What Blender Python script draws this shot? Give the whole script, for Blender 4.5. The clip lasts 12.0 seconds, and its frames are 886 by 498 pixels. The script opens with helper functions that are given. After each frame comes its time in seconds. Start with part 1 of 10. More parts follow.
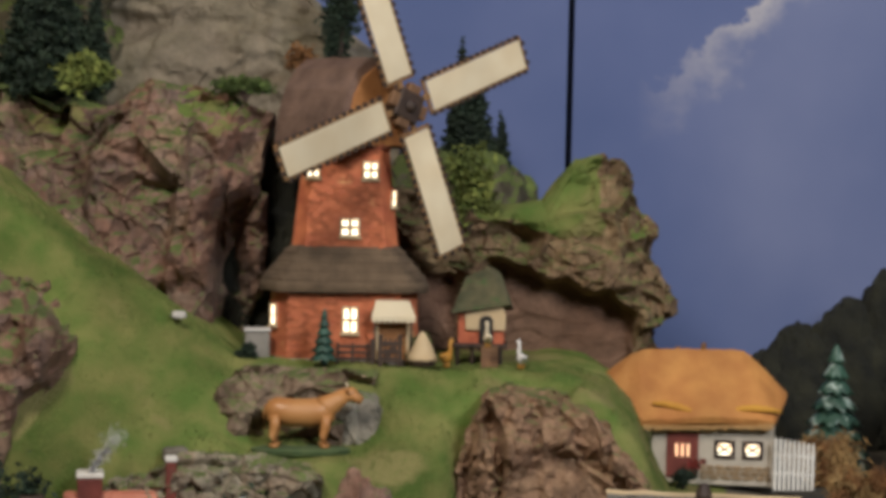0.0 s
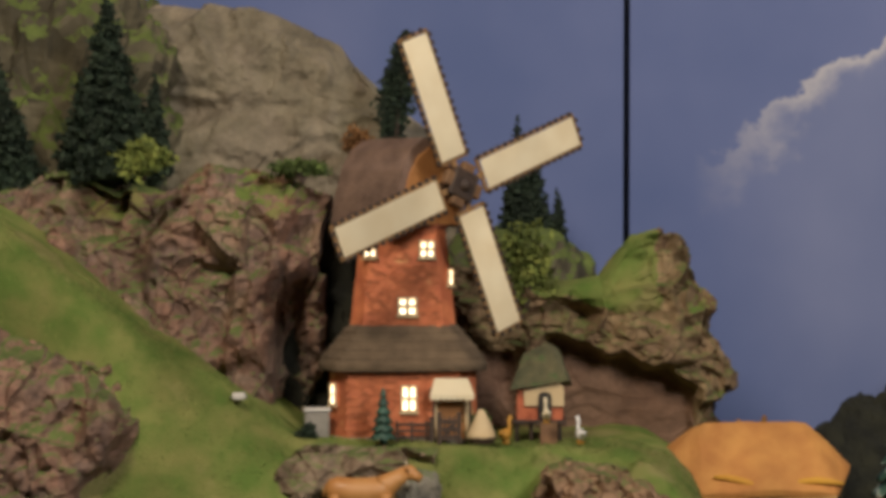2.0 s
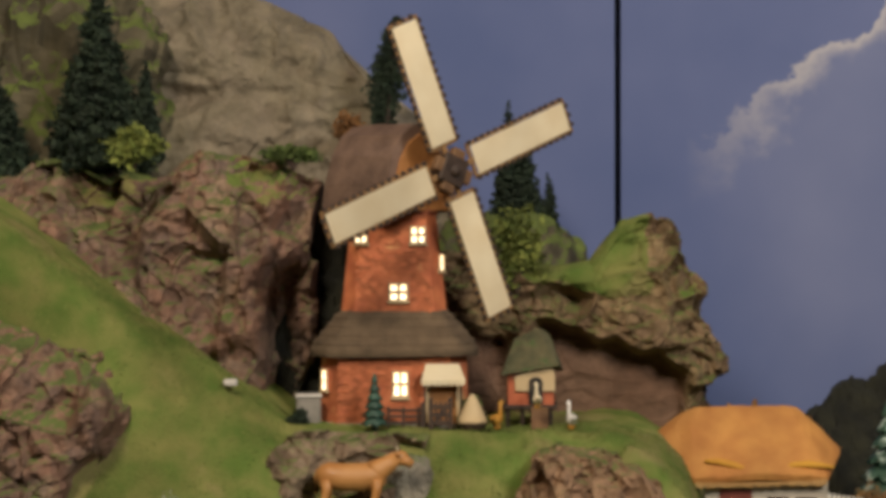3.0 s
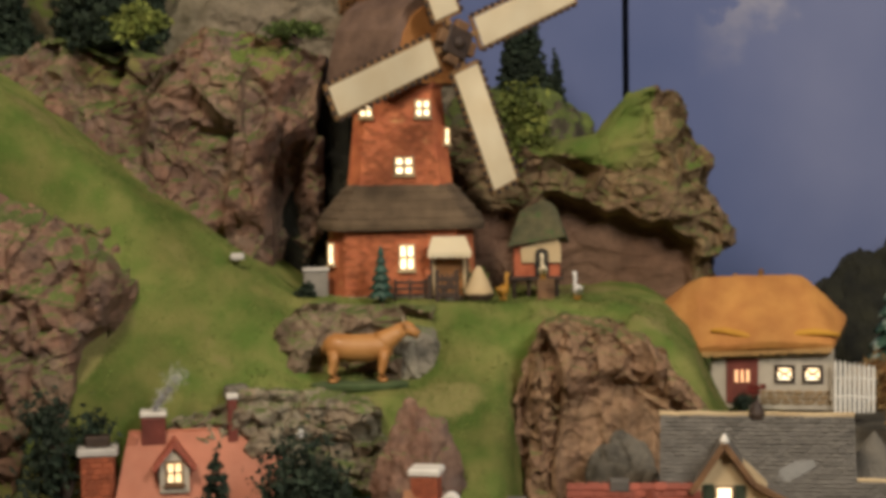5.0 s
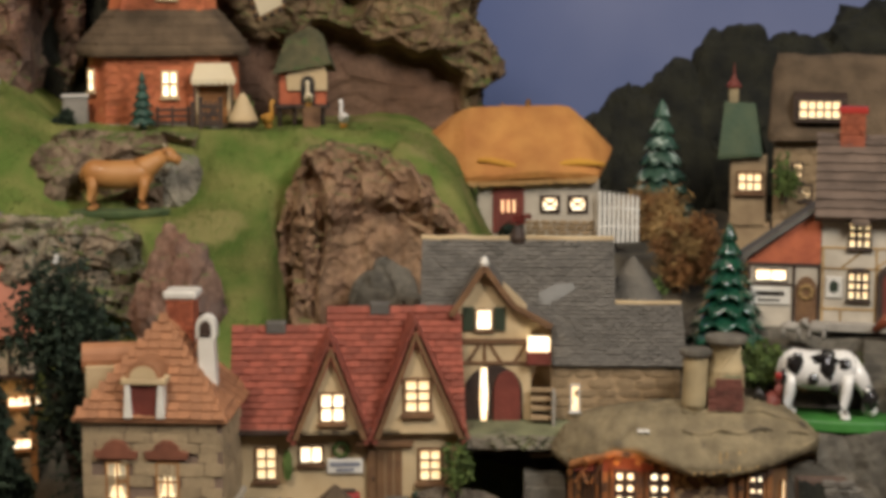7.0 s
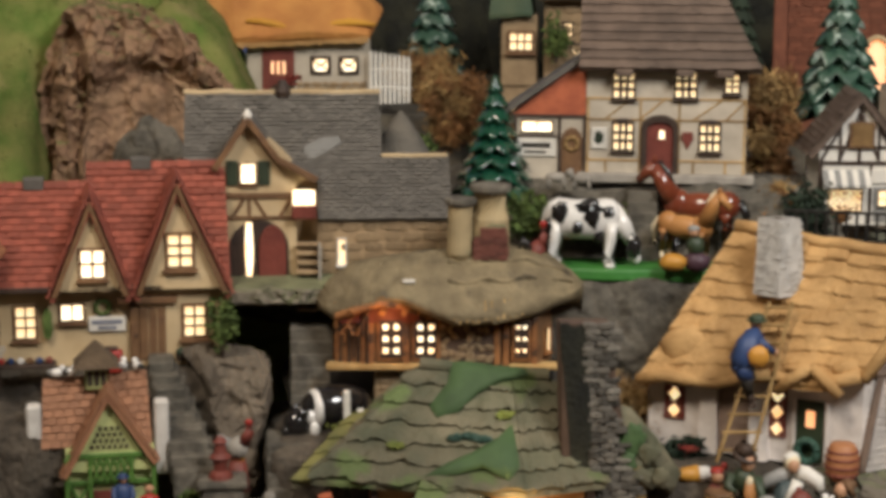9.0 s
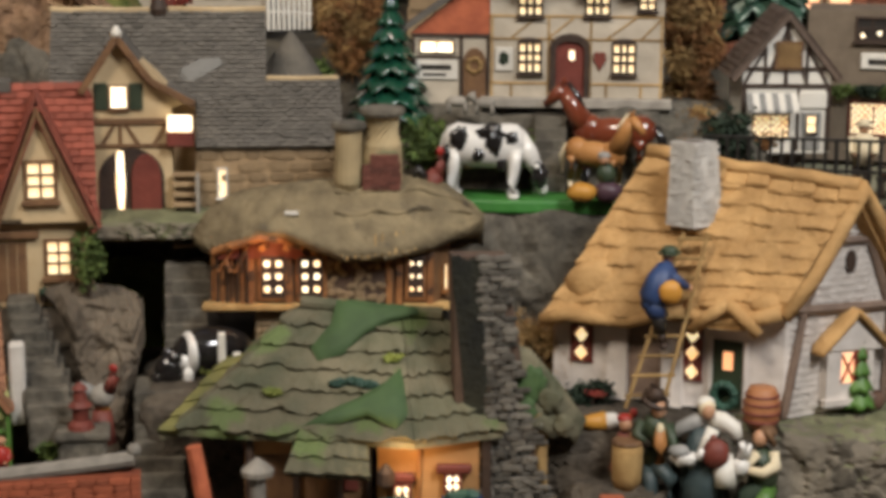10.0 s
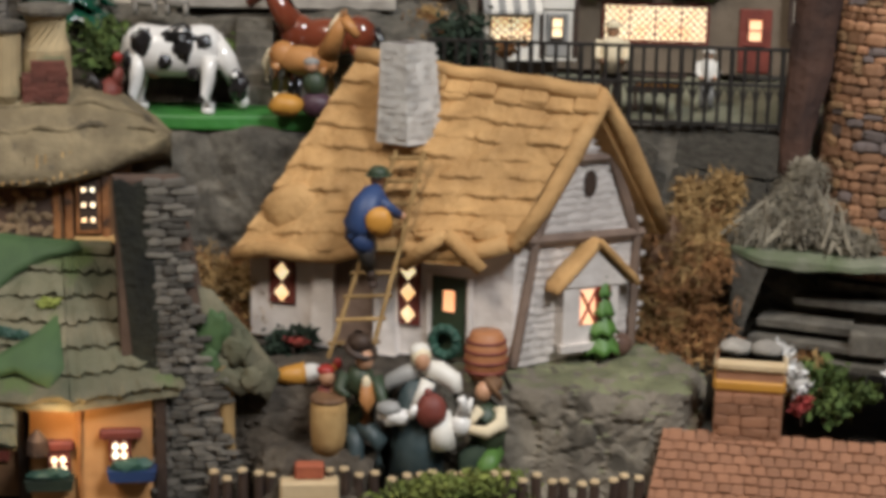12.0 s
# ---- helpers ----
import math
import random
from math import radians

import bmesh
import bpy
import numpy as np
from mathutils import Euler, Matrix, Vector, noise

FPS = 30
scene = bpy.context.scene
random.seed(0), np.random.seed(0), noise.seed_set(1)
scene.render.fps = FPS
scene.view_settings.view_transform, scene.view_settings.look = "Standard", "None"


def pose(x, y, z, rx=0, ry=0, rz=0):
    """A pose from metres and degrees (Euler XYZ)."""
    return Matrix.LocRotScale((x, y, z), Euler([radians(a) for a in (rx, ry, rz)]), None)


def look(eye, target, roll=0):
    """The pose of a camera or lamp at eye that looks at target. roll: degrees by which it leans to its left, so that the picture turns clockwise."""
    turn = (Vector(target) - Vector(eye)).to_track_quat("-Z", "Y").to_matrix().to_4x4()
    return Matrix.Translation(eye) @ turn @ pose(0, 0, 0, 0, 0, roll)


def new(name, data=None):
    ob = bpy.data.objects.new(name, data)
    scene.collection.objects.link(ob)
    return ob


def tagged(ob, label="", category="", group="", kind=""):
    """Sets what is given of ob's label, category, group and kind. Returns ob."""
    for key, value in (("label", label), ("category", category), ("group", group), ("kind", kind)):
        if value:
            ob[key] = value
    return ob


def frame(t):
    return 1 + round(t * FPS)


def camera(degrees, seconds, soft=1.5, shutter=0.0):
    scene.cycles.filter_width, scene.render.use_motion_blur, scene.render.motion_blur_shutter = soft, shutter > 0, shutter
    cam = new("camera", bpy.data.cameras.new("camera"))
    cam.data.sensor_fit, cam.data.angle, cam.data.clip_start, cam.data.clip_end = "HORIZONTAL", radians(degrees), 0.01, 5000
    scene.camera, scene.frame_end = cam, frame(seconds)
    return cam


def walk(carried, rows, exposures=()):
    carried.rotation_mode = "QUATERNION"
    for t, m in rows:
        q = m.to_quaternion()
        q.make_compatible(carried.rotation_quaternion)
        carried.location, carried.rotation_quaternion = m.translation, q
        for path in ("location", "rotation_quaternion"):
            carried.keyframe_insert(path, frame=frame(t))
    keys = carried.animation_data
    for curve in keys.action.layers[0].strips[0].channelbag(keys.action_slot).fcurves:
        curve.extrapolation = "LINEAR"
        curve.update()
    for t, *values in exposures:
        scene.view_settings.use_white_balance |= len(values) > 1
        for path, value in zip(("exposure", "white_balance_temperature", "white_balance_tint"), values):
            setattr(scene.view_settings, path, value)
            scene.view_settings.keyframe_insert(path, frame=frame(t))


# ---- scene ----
cam = camera(25.97, 12.0, soft=4.4)


def heading(x, y, z, yaw, pitch, roll):
    way = Vector((-math.sin(radians(yaw)) * math.cos(radians(pitch)), math.cos(radians(yaw)) * math.cos(radians(pitch)), math.sin(radians(pitch))))
    return look((x, y, z), Vector((x, y, z)) + way, roll)


PATH = [
    (0, -0.0022, 0.0016, 1.501, 0.964, -3.085, 1.268),
    (0.5, 0.0041, 0.0014, 1.5024, 2.225, -1.839, 0.745),
    (1, 0.0088, -0.0026, 1.5016, 2.904, -0.83, 0.331),
    (1.5, 0.0117, -0.0083, 1.5, 3.141, -0.531, 0.215),
    (2, 0.0125, -0.0067, 1.4977, 3.138, -0.672, 0.086),
    (2.5, 0.0157, -0.0078, 1.498, 3.123, -0.841, 0.012),
    (2.7, 0.0175, -0.0101, 1.5, 3.155, -0.961, -0.088),
    (4.3, 0.026, -0.0073, 1.4837, 2.752, -2.503, -0.307),
    (4.5, 0.0279, -0.0093, 1.4764, 3.115, -2.835, -0.449),
    (5, 0.0359, -0.0128, 1.4691, 3.789, -3.973, -0.826),
    (5.5, 0.0437, -0.0078, 1.4595, 2.675, -5.108, -0.602),
    (6, 0.0461, -0.005, 1.4504, 1.423, -6.276, -0.571),
    (6.5, 0.0538, 0, 1.4428, -0.346, -7.273, -0.339),
    (7, 0.0592, 0.0054, 1.4363, -2.42, -8.129, 0.025),
    (7.5, 0.0676, 0.0127, 1.4262, -4.465, -9.194, 0.312),
    (7.7, 0.0697, 0.0151, 1.4243, -5.326, -9.602, 0.335),
    (9.3, 0.0952, 0.0119, 1.3911, -8.766, -11.244, 0.27),
    (9.5, 0.103, 0.0073, 1.3869, -8.996, -11.436, 0.285),
    (10, 0.1518, 0.117, 1.3526, -9.647, -12.139, 0.321),
    (10.5, 0.1947, 0.1842, 1.3398, -10.596, -12.953, 0.387),
    (11, 0.2303, 0.2229, 1.3299, -12.201, -13.533, 0.411),
    (11.5, 0.244, 0.245, 1.327, -13.59, -13.947, 0.759),
    (12, 0.2616, 0.2771, 1.3103, -15.062, -14.154, 1.061),
]
walk(cam, [(row[0], heading(*row[1:])) for row in PATH], exposures=[(0, 0.0, 5950, 10), (1, 0.0, 6000, 10), (1.5, 0.0, 6250, 10), (2, 0.0, 6650, 10), (2.7, 0.0, 6850, 10), (4.5, 0.0, 7000, 10), (5, 0.0, 6950, 10), (6, 0.0, 6500, 10), (7, 0.0, 6550, 10), (9.5, 0.0, 6400, 10), (10.5, 0.0, 6270, 10), (12, 0.0, 6000, 10)])

# ---- light: a dim exhibition room with warm lamps over the display ----
world = bpy.data.worlds.new("room")
scene.world = world
world.use_nodes = True
world.node_tree.nodes["Background"].inputs[0].default_value = (1.0, 0.9, 0.8, 1)
world.node_tree.nodes["Background"].inputs[1].default_value = 0.5


def area_lamp(name, eye, target, size, power, colour):
    data = bpy.data.lights.new(name, "AREA")
    data.shape, data.size, data.energy, data.color = "DISK", size, power, colour
    ob = new(name, data)
    ob.matrix_basis = look(eye, target)
    return ob


area_lamp("ceiling_lamp", (-0.5, 0.35, 2.75), (0.0, 1.7, 1.3), 0.5, 26.2, (1.0, 0.86, 0.70))
area_lamp("ceiling_lamp", (0.95, 0.05, 2.35), (0.55, 1.3, 1.0), 0.5, 28.8, (0.98, 0.95, 0.91))

# ---- helpers for materials ----
def material(name, colour, colour2=None, rough=0.7, scale=60.0, bump=0.25, bump_scale=None, metal=0.0, coat=0.0, spots=None, detail=6.0, per_piece=0.0, spec=0.5, stain=(0.72, 1.18)):
    """A surface with two tones mixed by noise, fine relief, and a slow stain over it."""
    m = bpy.data.materials.new(name)
    m.use_nodes = True
    n, l = m.node_tree.nodes, m.node_tree.links
    b = n["Principled BSDF"]
    b.inputs["Roughness"].default_value, b.inputs["Metallic"].default_value = rough, metal
    b.inputs["Coat Weight"].default_value = coat
    b.inputs["Coat Roughness"].default_value = 0.12
    b.inputs["Specular IOR Level"].default_value = spec
    co = n.new("ShaderNodeTexCoord")
    out = co.outputs["Object"]
    fine = n.new("ShaderNodeTexNoise")
    fine.inputs["Scale"].default_value, fine.inputs["Detail"].default_value = scale, detail
    l.new(out, fine.inputs["Vector"])
    ramp = n.new("ShaderNodeValToRGB")
    ramp.color_ramp.elements[0].position, ramp.color_ramp.elements[1].position = 0.34, 0.66
    ramp.color_ramp.elements[0].color = (*colour, 1)
    ramp.color_ramp.elements[1].color = (*(colour2 or [c * 0.6 for c in colour]), 1)
    l.new(fine.outputs["Fac"], ramp.inputs["Fac"])
    last = ramp.outputs["Color"]
    slow = n.new("ShaderNodeTexNoise")
    slow.inputs["Scale"].default_value, slow.inputs["Detail"].default_value = scale * 0.22, 3
    l.new(out, slow.inputs["Vector"])
    tone = n.new("ShaderNodeMapRange")
    tone.inputs["From Min"].default_value, tone.inputs["From Max"].default_value = 0.3, 0.7
    tone.inputs["To Min"].default_value, tone.inputs["To Max"].default_value = stain
    l.new(slow.outputs["Fac"], tone.inputs["Value"])
    mul = n.new("ShaderNodeVectorMath")
    mul.operation = "SCALE"
    l.new(last, mul.inputs[0])
    l.new(tone.outputs[0], mul.inputs["Scale"])
    last = mul.outputs[0]
    if spots:
        spot = n.new("ShaderNodeTexNoise")
        spot.inputs["Scale"].default_value, spot.inputs["Detail"].default_value = spots[1], 4
        l.new(out, spot.inputs["Vector"])
        edge = n.new("ShaderNodeMapRange")
        edge.inputs["From Min"].default_value, edge.inputs["From Max"].default_value = spots[2], spots[2] + 0.06
        l.new(spot.outputs["Fac"], edge.inputs["Value"])
        mix = n.new("ShaderNodeMix")
        mix.data_type = "RGBA"
        mix.inputs["B"].default_value = (*spots[0], 1)
        l.new(edge.outputs[0], mix.inputs["Factor"])
        l.new(last, mix.inputs["A"])
        last = mix.outputs["Result"]
    if per_piece:
        info = n.new("ShaderNodeObjectInfo")
        geo = n.new("ShaderNodeNewGeometry")
        add = n.new("ShaderNodeMath")
        add.operation = "ADD"
        l.new(info.outputs["Random"], add.inputs[0])
        l.new(geo.outputs["Random Per Island"], add.inputs[1])
        frac = n.new("ShaderNodeMath")
        frac.operation = "FRACT"
        l.new(add.outputs[0], frac.inputs[0])
        vary = n.new("ShaderNodeMapRange")
        vary.inputs["To Min"].default_value, vary.inputs["To Max"].default_value = 1 - per_piece, 1 + per_piece
        l.new(frac.outputs[0], vary.inputs["Value"])
        mul2 = n.new("ShaderNodeVectorMath")
        mul2.operation = "SCALE"
        l.new(last, mul2.inputs[0])
        l.new(vary.outputs[0], mul2.inputs["Scale"])
        last = mul2.outputs[0]
    l.new(last, b.inputs["Base Color"])
    if bump:
        relief = n.new("ShaderNodeTexNoise")
        relief.inputs["Scale"].default_value, relief.inputs["Detail"].default_value = bump_scale or scale * 3, 5
        l.new(out, relief.inputs["Vector"])
        bn = n.new("ShaderNodeBump")
        bn.inputs["Strength"].default_value, bn.inputs["Distance"].default_value = bump, 0.002
        l.new(relief.outputs["Fac"], bn.inputs["Height"])
        l.new(bn.outputs["Normal"], b.inputs["Normal"])
    return m


def mossy(name, rock_a, rock_b, moss, lean=0.55, scale=28.0, rough=0.9, bump=1.0):
    """Rock that carries green flock where it lies flat enough to hold it."""
    m = material(name, rock_a, rock_b, rough=rough, scale=scale, bump=bump, bump_scale=scale * 5, spots=(tuple(c * 0.4 for c in rock_a), scale * 1.3, 0.57), stain=(0.55, 1.35), detail=9)
    n, l = m.node_tree.nodes, m.node_tree.links
    b = n["Principled BSDF"]
    was = b.inputs["Base Color"].links[0].from_socket
    geo, sep = n.new("ShaderNodeNewGeometry"), n.new("ShaderNodeSeparateXYZ")
    l.new(geo.outputs["Normal"], sep.inputs[0])
    co, grain = n.new("ShaderNodeTexCoord"), n.new("ShaderNodeTexNoise")
    grain.inputs["Scale"].default_value, grain.inputs["Detail"].default_value = 11, 4
    l.new(co.outputs["Object"], grain.inputs["Vector"])
    add = n.new("ShaderNodeMath")
    add.operation = "MULTIPLY_ADD"
    l.new(grain.outputs["Fac"], add.inputs[0])
    add.inputs[1].default_value = 0.7
    l.new(sep.outputs["Z"], add.inputs[2])
    edge = n.new("ShaderNodeMapRange")
    edge.inputs["From Min"].default_value, edge.inputs["From Max"].default_value = lean + 0.32, lean + 0.46
    l.new(add.outputs[0], edge.inputs["Value"])
    tint = n.new("ShaderNodeTexNoise")
    tint.inputs["Scale"].default_value, tint.inputs["Detail"].default_value = 45, 8
    l.new(co.outputs["Object"], tint.inputs["Vector"])
    green = n.new("ShaderNodeValToRGB")
    green.color_ramp.elements[0].position, green.color_ramp.elements[1].position = 0.3, 0.7
    green.color_ramp.elements[0].color, green.color_ramp.elements[1].color = (*[c * 0.55 for c in moss], 1), (*[min(1, c * 1.3) for c in moss], 1)
    l.new(tint.outputs["Fac"], green.inputs["Fac"])
    mix = n.new("ShaderNodeMix")
    mix.data_type = "RGBA"
    l.new(edge.outputs[0], mix.inputs["Factor"])
    l.new(was, mix.inputs["A"])
    l.new(green.outputs["Color"], mix.inputs["B"])
    l.new(mix.outputs["Result"], b.inputs["Base Color"])
    return m


def outcrop(name, tones, moss=None, lean=0.6, scale=30.0, bump=1.0):
    """Broken rock: each block takes one of several tones, mottled by grain, stained, with flock on the flats."""
    m = bpy.data.materials.new(name)
    m.use_nodes = True
    n, l = m.node_tree.nodes, m.node_tree.links
    b = n["Principled BSDF"]
    b.inputs["Roughness"].default_value, b.inputs["Specular IOR Level"].default_value = 0.85, 0.3
    co = n.new("ShaderNodeTexCoord").outputs["Object"]

    def grain(size, detail, rough=0.6):
        k = n.new("ShaderNodeTexNoise")
        k.inputs["Scale"].default_value, k.inputs["Detail"].default_value, k.inputs["Roughness"].default_value = size, detail, rough
        l.new(co, k.inputs["Vector"])
        return k

    def mixed(how, fac, a, b2):
        k = n.new("ShaderNodeMix")
        k.data_type, k.blend_type = "RGBA", how
        for socket, v in (("Factor", fac), ("A", a), ("B", b2)):
            if isinstance(v, (int, float)):
                k.inputs[socket].default_value = v
            elif isinstance(v, tuple):
                k.inputs[socket].default_value = (*v, 1)
            else:
                l.new(v, k.inputs[socket])
        return k.outputs["Result"]

    def band(value, lo, hi, a=0.0, b2=1.0):
        k = n.new("ShaderNodeMapRange")
        for socket, v in (("From Min", lo), ("From Max", hi), ("To Min", a), ("To Max", b2)):
            k.inputs[socket].default_value = v
        l.new(value, k.inputs["Value"])
        return k.outputs[0]

    def ramp(value, lo, hi):
        k = n.new("ShaderNodeValToRGB")
        e = k.color_ramp.elements
        e[0].position, e[1].position = lo, hi
        e[0].color, e[1].color = (*tones[0], 1), (*tones[-1], 1)
        for i, t in enumerate(tones[1:-1]):
            x = e.new(lo + (hi - lo) * (i + 1) / (len(tones) - 1))
            x.color = (*t, 1)
        l.new(value, k.inputs["Fac"])
        return k.outputs["Color"]

    warp = n.new("ShaderNodeVectorMath")
    warp.operation = "MULTIPLY_ADD"
    l.new(grain(scale * 0.8, 5).outputs["Color"], warp.inputs[0])
    warp.inputs[1].default_value = (0.03, 0.03, 0.03)
    l.new(co, warp.inputs[2])
    cell = n.new("ShaderNodeTexVoronoi")
    cell.inputs["Scale"].default_value = scale
    l.new(warp.outputs[0], cell.inputs["Vector"])
    one = n.new("ShaderNodeSeparateColor")
    l.new(cell.outputs["Color"], one.inputs[0])
    col = mixed("MIX", 0.55, ramp(one.outputs[0], 0.05, 0.95), ramp(grain(scale * 0.9, 9, 0.65).outputs["Fac"], 0.3, 0.7))
    col = mixed("MULTIPLY", 1.0, col, band(grain(scale * 4, 6, 0.7).outputs["Fac"], 0.3, 0.7, 0.6, 1.3))
    col = mixed("MULTIPLY", 1.0, col, band(grain(scale * 0.28, 4).outputs["Fac"], 0.3, 0.7, 0.75, 1.25))
    if moss:
        geo, sep = n.new("ShaderNodeNewGeometry"), n.new("ShaderNodeSeparateXYZ")
        l.new(geo.outputs["Normal"], sep.inputs[0])
        add = n.new("ShaderNodeMath")
        add.operation = "MULTIPLY_ADD"
        l.new(grain(12, 5).outputs["Fac"], add.inputs[0])
        add.inputs[1].default_value = 0.7
        l.new(sep.outputs["Z"], add.inputs[2])
        green = mixed("MIX", band(grain(45, 8).outputs["Fac"], 0.3, 0.7), tuple(c * 0.55 for c in moss), tuple(c * 1.3 for c in moss))
        col = mixed("MIX", band(add.outputs[0], lean + 0.3, lean + 0.5), col, green)
    l.new(col, b.inputs["Base Color"])
    bn = n.new("ShaderNodeBump")
    bn.inputs["Strength"].default_value, bn.inputs["Distance"].default_value = bump, 0.003
    l.new(grain(scale * 5, 8, 0.7).outputs["Fac"], bn.inputs["Height"])
    l.new(bn.outputs["Normal"], b.inputs["Normal"])
    return m


def lit(name, colour, strength):
    m = bpy.data.materials.new(name)
    m.use_nodes = True
    n, l = m.node_tree.nodes, m.node_tree.links
    b = n["Principled BSDF"]
    b.inputs["Base Color"].default_value = (0.8, 0.7, 0.5, 1)
    co, grain = n.new("ShaderNodeTexCoord"), n.new("ShaderNodeTexNoise")
    grain.inputs["Scale"].default_value = 90
    l.new(co.outputs["Object"], grain.inputs["Vector"])
    ramp = n.new("ShaderNodeValToRGB")
    ramp.color_ramp.elements[0].position, ramp.color_ramp.elements[1].position = 0.3, 0.6
    ramp.color_ramp.elements[0].color, ramp.color_ramp.elements[1].color = (colour[0], colour[1] * 0.62, colour[2] * 0.35, 1), (*colour, 1)
    l.new(grain.outputs["Fac"], ramp.inputs["Fac"])
    l.new(ramp.outputs["Color"], b.inputs["Emission Color"])
    b.inputs["Emission Strength"].default_value = strength
    return m


# ---- helpers for meshes ----
def finish(name, bm, mats, smooth=False):
    me = bpy.data.meshes.new(name)
    bmesh.ops.recalc_face_normals(bm, faces=bm.faces)
    bm.to_mesh(me)
    bm.free()
    for m in mats if isinstance(mats, (list, tuple)) else [mats]:
        me.materials.append(m)
    if smooth:
        me.shade_smooth()
    return me


def thing(name, at, rz=0.0, label="", category="", group="", kind="", scale=1.0):
    ob = tagged(new(name), label, category, group, kind)
    ob.matrix_basis = pose(*at, 0, 0, rz)
    return ob


UNIT = [0.001]


def part(name, bm, mat, parent, label="", smooth=False):
    """Links a bmesh, drawn in the model's own unit, as one mesh object under a thing or a part."""
    bmesh.ops.scale(bm, vec=(UNIT[0],) * 3, verts=bm.verts)
    ob = new(name, finish(name, bm, mat, smooth))
    ob.parent = parent
    if label:
        tagged(ob, label)
    return ob


def pieces(name, mesh, parent, poses):
    for m in poses:
        ob = new(name, mesh)
        ob.parent = parent
        ob.matrix_basis = m


def add_box(bm, x0, x1, y0, y1, z0, z1, bev=0.0, m=None):
    t = bmesh.new()
    bmesh.ops.create_cube(t, size=1)
    bmesh.ops.scale(t, vec=(x1 - x0, y1 - y0, z1 - z0), verts=t.verts)
    bmesh.ops.translate(t, vec=((x0 + x1) / 2, (y0 + y1) / 2, (z0 + z1) / 2), verts=t.verts)
    if bev:
        bmesh.ops.bevel(t, geom=t.edges[:], offset=bev, segments=1, affect="EDGES")
    return merge(bm, t, m)


def merge(bm, t, m=None):
    if m is not None:
        bmesh.ops.transform(t, matrix=m, verts=t.verts)
    me = bpy.data.meshes.new("tmp")
    t.to_mesh(me)
    t.free()
    bm.from_mesh(me)
    bpy.data.meshes.remove(me)
    return bm


def box(x0, x1, y0, y1, z0, z1, bev=0.0):
    return add_box(bmesh.new(), x0, x1, y0, y1, z0, z1, bev)


def add_prism(bm, poly, y0, y1, bev=0.0, m=None):
    """A plate with the outline poly in x and z, from y0 to y1."""
    t = bmesh.new()
    f = t.faces.new([t.verts.new((x, y0, z)) for x, z in poly])
    got = bmesh.ops.extrude_face_region(t, geom=[f])
    bmesh.ops.translate(t, vec=(0, y1 - y0, 0), verts=[v for v in got["geom"] if isinstance(v, bmesh.types.BMVert)])
    bmesh.ops.recalc_face_normals(t, faces=t.faces)
    if bev:
        bmesh.ops.bevel(t, geom=t.edges[:], offset=bev, segments=1, affect="EDGES")
    return merge(bm, t, m)


def prism(poly, y0, y1, bev=0.0, m=None):
    return add_prism(bmesh.new(), poly, y0, y1, bev, m)


def add_slab(bm, a, b, c, d, thick, bev=0.0):
    """A plate on the four corners, thick downwards."""
    t = bmesh.new()
    f = t.faces.new([t.verts.new(p) for p in (a, b, c, d)])
    f.normal_update()
    down = f.normal if f.normal.z < 0 else -f.normal
    down = down.copy()
    got = bmesh.ops.extrude_face_region(t, geom=[f])
    bmesh.ops.translate(t, vec=down * thick, verts=[v for v in got["geom"] if isinstance(v, bmesh.types.BMVert)])
    bmesh.ops.recalc_face_normals(t, faces=t.faces)
    if bev:
        bmesh.ops.bevel(t, geom=t.edges[:], offset=bev, segments=2, affect="EDGES")
    return merge(bm, t)


def add_lathe(bm, profile, n=16, m=None, wob=0.0, seed=0):
    """A turned form: profile of (radius, height)."""
    t = bmesh.new()
    rnd = random.Random(seed)
    rings = []
    for r, z in profile:
        rings.append([t.verts.new((r * math.cos(k * 2 * math.pi / n) * (1 + wob * rnd.uniform(-1, 1)), r * math.sin(k * 2 * math.pi / n) * (1 + wob * rnd.uniform(-1, 1)), z)) for k in range(n)])
    for a, b in zip(rings, rings[1:]):
        for k in range(n):
            t.faces.new((a[k], a[(k + 1) % n], b[(k + 1) % n], b[k]))
    t.faces.new(rings[0][::-1])
    t.faces.new(rings[-1])
    return merge(bm, t, m)


def lathe(profile, n=16, m=None, wob=0.0, seed=0):
    return add_lathe(bmesh.new(), profile, n, m, wob, seed)


def add_tube(bm, points, radii, n=8):
    """A limb along points, with a radius at each."""
    t = bmesh.new()
    rings = []
    pts = [Vector(p) for p in points]
    for i, p in enumerate(pts):
        way = (pts[min(i + 1, len(pts) - 1)] - pts[max(i - 1, 0)]).normalized()
        q = way.to_track_quat("Z", "Y")
        rings.append([t.verts.new(p + q @ Vector((radii[i] * math.cos(k * 2 * math.pi / n), radii[i] * math.sin(k * 2 * math.pi / n), 0))) for k in range(n)])
    for a, b in zip(rings, rings[1:]):
        for k in range(n):
            t.faces.new((a[k], a[(k + 1) % n], b[(k + 1) % n], b[k]))
    t.faces.new(rings[0][::-1])
    t.faces.new(rings[-1])
    return merge(bm, t)


def tube(points, radii, n=8):
    return add_tube(bmesh.new(), points, radii, n)


